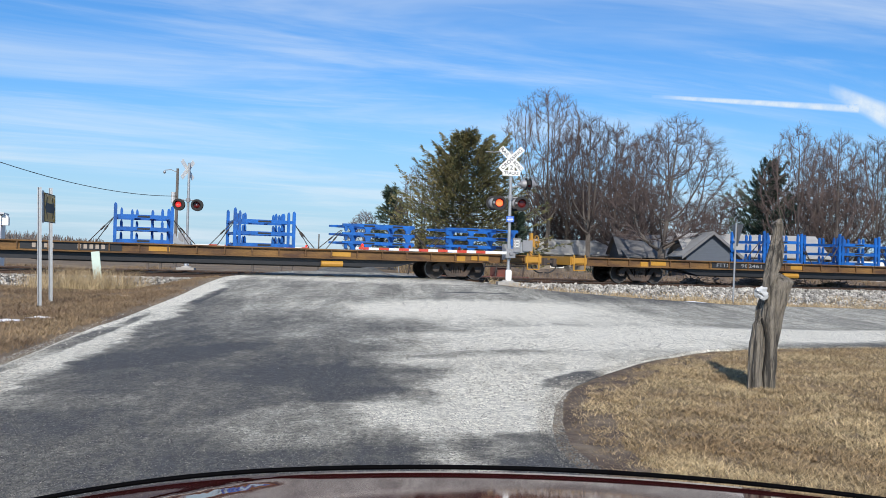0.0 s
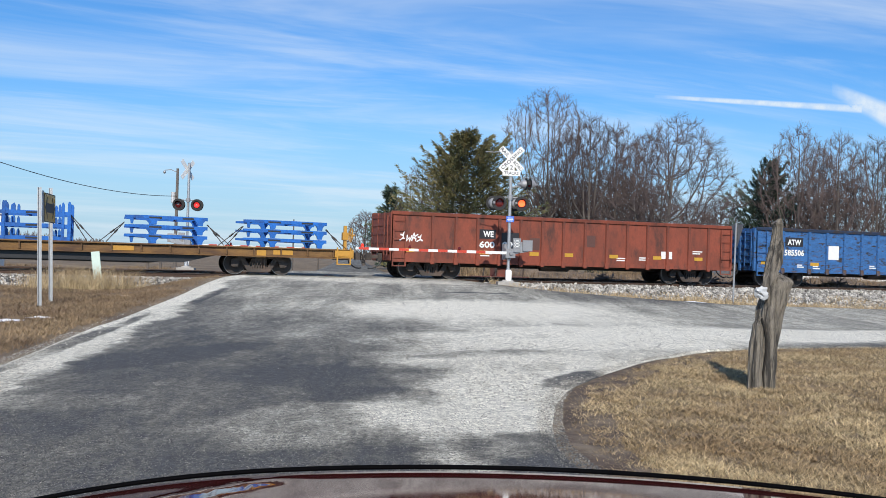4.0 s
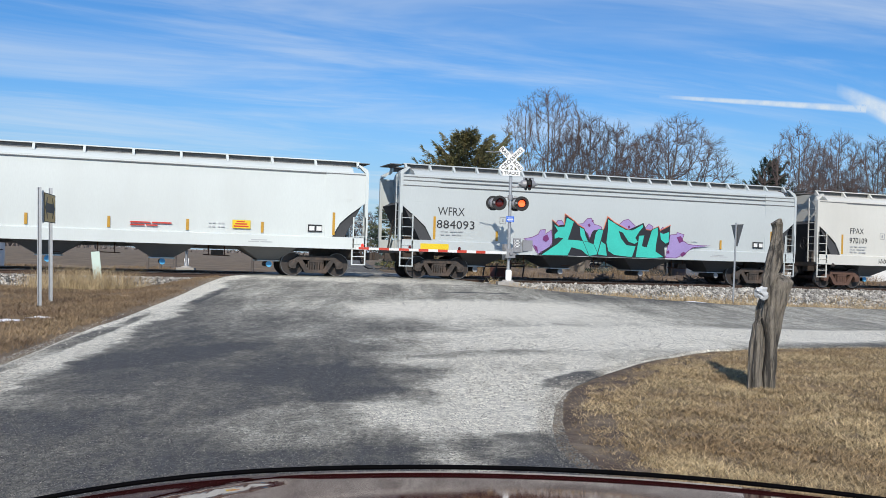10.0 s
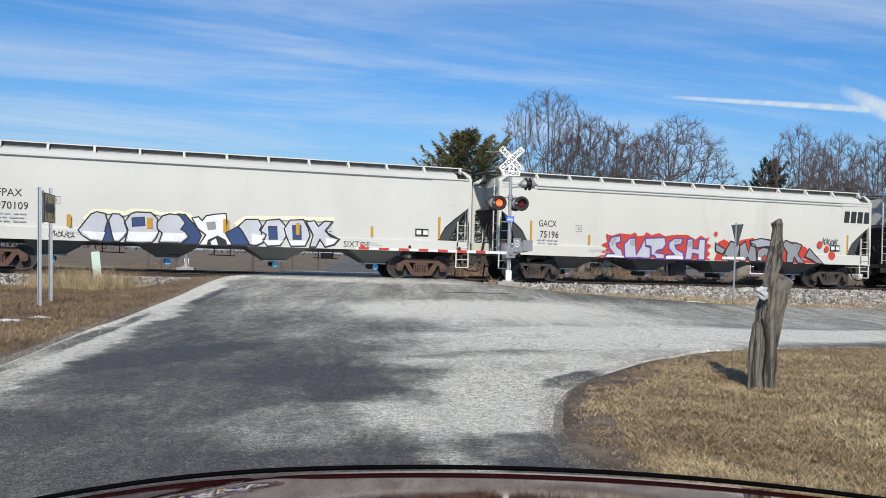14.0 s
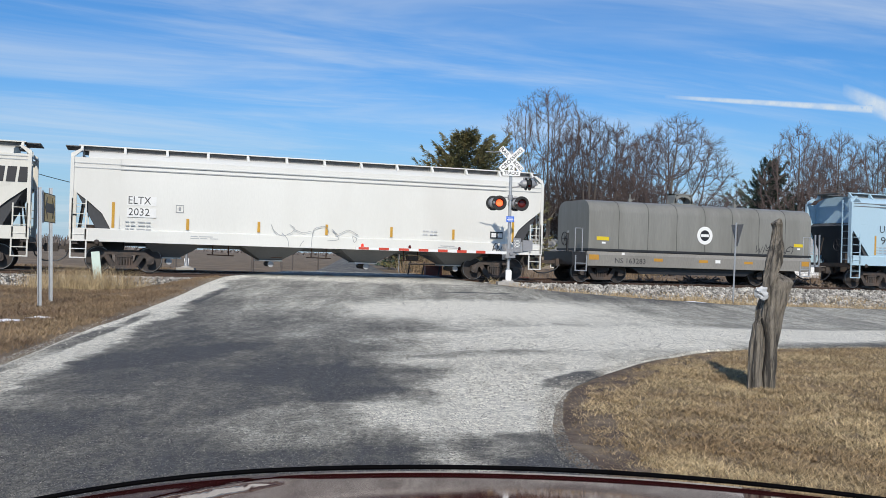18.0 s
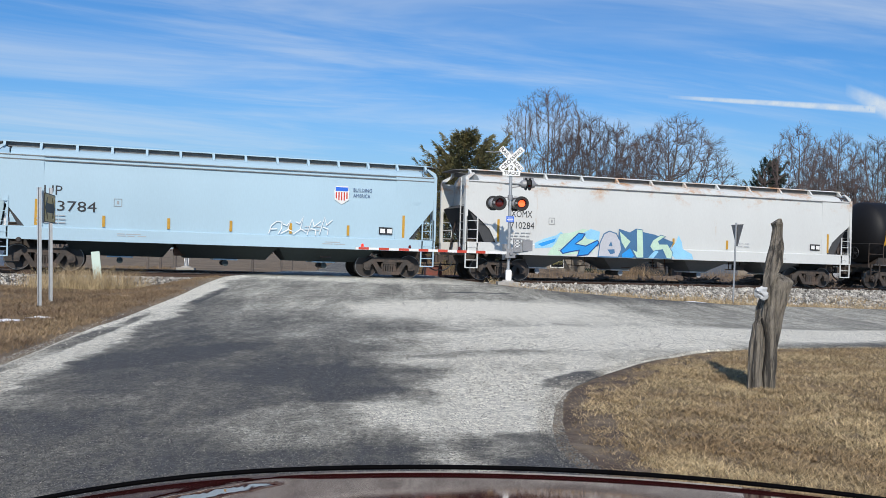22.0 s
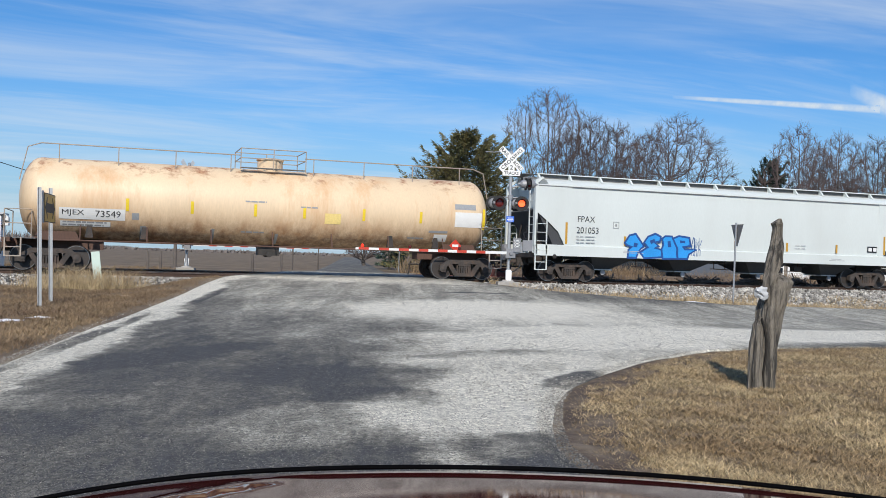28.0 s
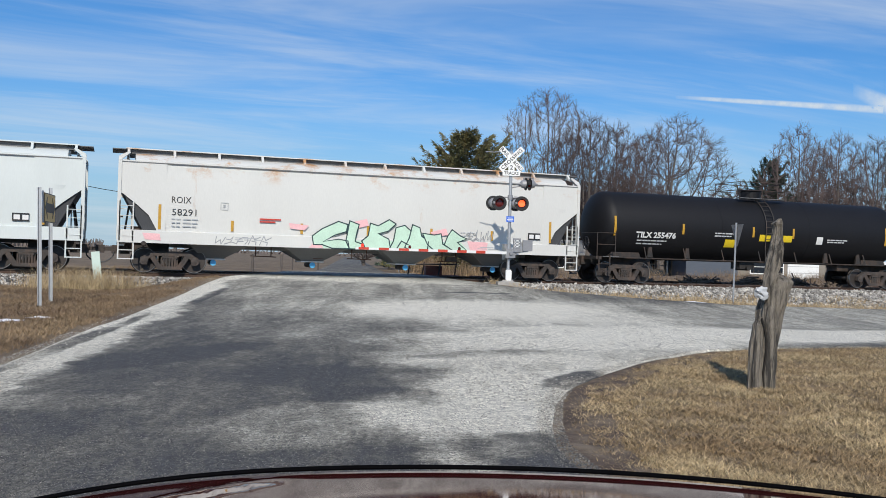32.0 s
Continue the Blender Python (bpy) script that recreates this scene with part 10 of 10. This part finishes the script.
for car, r, z, H, mats, spots in ((tb, RB, ZB, HTB, "reflector", (1.05, 4.62, 6.62, 10.1, 12.95, 15.7)), (ti, RT, ZT, HTI, "reflector", (0.9, 4.3, 8.0, 10.2, 15.6)), (tc, RC, ZC2, HTC, "plate_yellow", (4.13, 6.41, 8.73, 10.6, 12.95, 15.3, 18.0))):
    for i, x in enumerate(spots):
        tall_one = i == len(spots) - 1 or (i == 0 and car is not tc)
        on_shell(car, r, z, -H + x, 2.05 if tall_one else 2.22, 0.11, 0.85 if tall_one else 0.46, mats, "reflective_strip")
for car, r, z, H, rows in (
        (tb, RB, ZB, HTB, ((9.1, 1.2, 0.85, 0.5, "plate_yellow"), (12.05, 1.97, 0.77, 0.3, "plate_yellow"), (4.8, 2.03, 0.26, 0.27, "pale_print"), (4.83, 2.06, 0.20, 0.21, "tank_black"))),
        (ti, RT, ZT, HTI, ((6.6, 1.72, 0.55, 0.35, "plate_yellow"), (8.4, 2.05, 0.6, 0.3, "plate_yellow"), (9.7, 2.05, 0.5, 0.3, "plate_yellow"), (11.6, 2.0, 0.35, 0.35, "letter_white"))),
        (tc, RC, ZC2, HTC, ((11.46, 2.05, 0.63, 0.40, "plate_cream"), (16.81, 2.13, 1.15, 0.60, "letter_white"), (16.8, 2.84, 0.9, 0.22, "grey_print"), (16.0, 1.52, 0.56, 0.28, "letter_white"), (15.75, 1.86, 0.8, 0.09, "grey_print"),
                            (4.65, 1.2, 0.2, 0.5, "grey_print"), (7.2, 1.2, 0.12, 0.5, "grey_print"), (9.6, 1.2, 0.12, 0.4, "grey_print"), (4.35, 1.92, 0.25, 0.24, "grey_print")))):
    for x, zz, w, h, k in rows:
        on_shell(car, r, z, -H + x, zz, w, h, k, "plate")
rng = random.Random(77)
for car, r, z, H, rows in ((tb, RB, ZB, HTB, ((2.3, 1.86, 1.5), (2.3, 1.72, 1.5), (5.15, 2.28, 0.85), (5.15, 2.19, 0.9), (5.15, 2.06, 0.95), (5.15, 1.97, 0.6), (4.95, 1.72, 1.1), (4.95, 1.62, 1.1), (4.95, 1.46, 1.0), (4.95, 1.36, 0.8), (11.1, 2.62, 1.6), (11.1, 2.53, 1.7), (11.1, 2.44, 1.5), (11.0, 1.78, 0.8), (11.0, 1.68, 0.9), (12.6, 1.8, 1.0), (12.6, 1.7, 1.0))),
                           (ti, RT, ZT, HTI, ((2.1, 1.86, 1.5), (2.1, 1.72, 1.3), (6.0, 2.3, 1.0), (6.0, 2.18, 0.9), (12.2, 2.2, 1.2), (12.2, 2.1, 1.0))),
                           (tc, RC, ZC2, HTC, ((2.0, 1.74, 1.5), (2.0, 1.64, 1.4), (8.4, 2.75, 0.8), (10.5, 2.62, 0.7), (8.3, 1.6, 0.9), (14.9, 1.6, 0.7)))):
    for x, zz, w in rows:
        at = 0.0
        while at < w:
            step = rng.uniform(0.12, 0.32)
            on_shell(car, r, z, -H + x + at, zz, min(step, w - at) * 0.86, 0.055, "grey_print" if car is tc else "pale_print", "small_print")
            at += step
for car, x, z in ((tc, 16.6, 1.37), (tb, 15.56, 1.34)):
    H = HTC if car is tc else HTB
    bm = bmesh.new()
    prism(bm, [(-H + x, z), (-H + x + 0.26, z - 0.26), (-H + x + 0.52, z), (-H + x + 0.26, z + 0.26)], "y", -1.46, -1.45)
    pc = part("hazard_placard", bm, M["red"], car, "diamond hazard placard")
    bm = bmesh.new()
    prism(bm, [(-H + x + 0.13, z - 0.05), (-H + x + 0.39, z - 0.05), (-H + x + 0.39, z + 0.05), (-H + x + 0.13, z + 0.05)], "y", -1.464, -1.46)
    part("placard_panel", bm, M["letter_white"], pc)

def travelled(t):
    return 9.10 * t + 0.00375 * t * t


def motions():
    for car, centre in TRAIN:
        walk(car, [(t, pose(centre - travelled(t), TRACK_Y[0], 0)) for t in range(0, 33, 2)])
    for drum, left in FLASH:
        rows = [(0, pose(0, -0.03, 0, 0, 0, 0 if left else 180))] + [(0.04 + i / 30, pose(0, -0.03, 0, 0, 0, (60 * i) if left else 180 - 60 * i)) for i in range(4)]
        lit = not left
        # the lamps change over every 0.6034 s, left and right in turn
        k = -16
        while True:
            t = 10.31 + 0.6034 * k
            k += 1
            if t > 31.9:
                break
            t0 = t if math.ceil(t - 0.1) <= t + 0.01 else t - 0.1
            a = 0 if lit else 180
            for i in range(4):
                rows.append((t0 + i / 30, pose(0, -0.03, 0, 0, 0, a + (180 - 2 * a) * i / 3)))
            lit = not lit
        rows.append((32, pose(0, -0.03, 0, 0, 0, 0 if lit else 180)))
        walk(drum, rows)
    right = Vector((math.cos(HEAD), -math.sin(HEAD), 0))
    walk(CONTRAIL, [(t, Matrix.Translation(right * (2.4 * t)) @ Matrix.Rotation(-HEAD, 4, "Z")) for t in (0, 8, 16, 24, 32)])
    for st, x in LOADS:
        walk(st, [(t, pose(x - travelled(t), TRACK_Y[0], 0)) for t in range(0, 33, 2)])


LOADS = []
for x, up, w, tiers in STACKS:
    LOADS.append((frame_stack(up, w, tiers, x > 3), x))

motions()
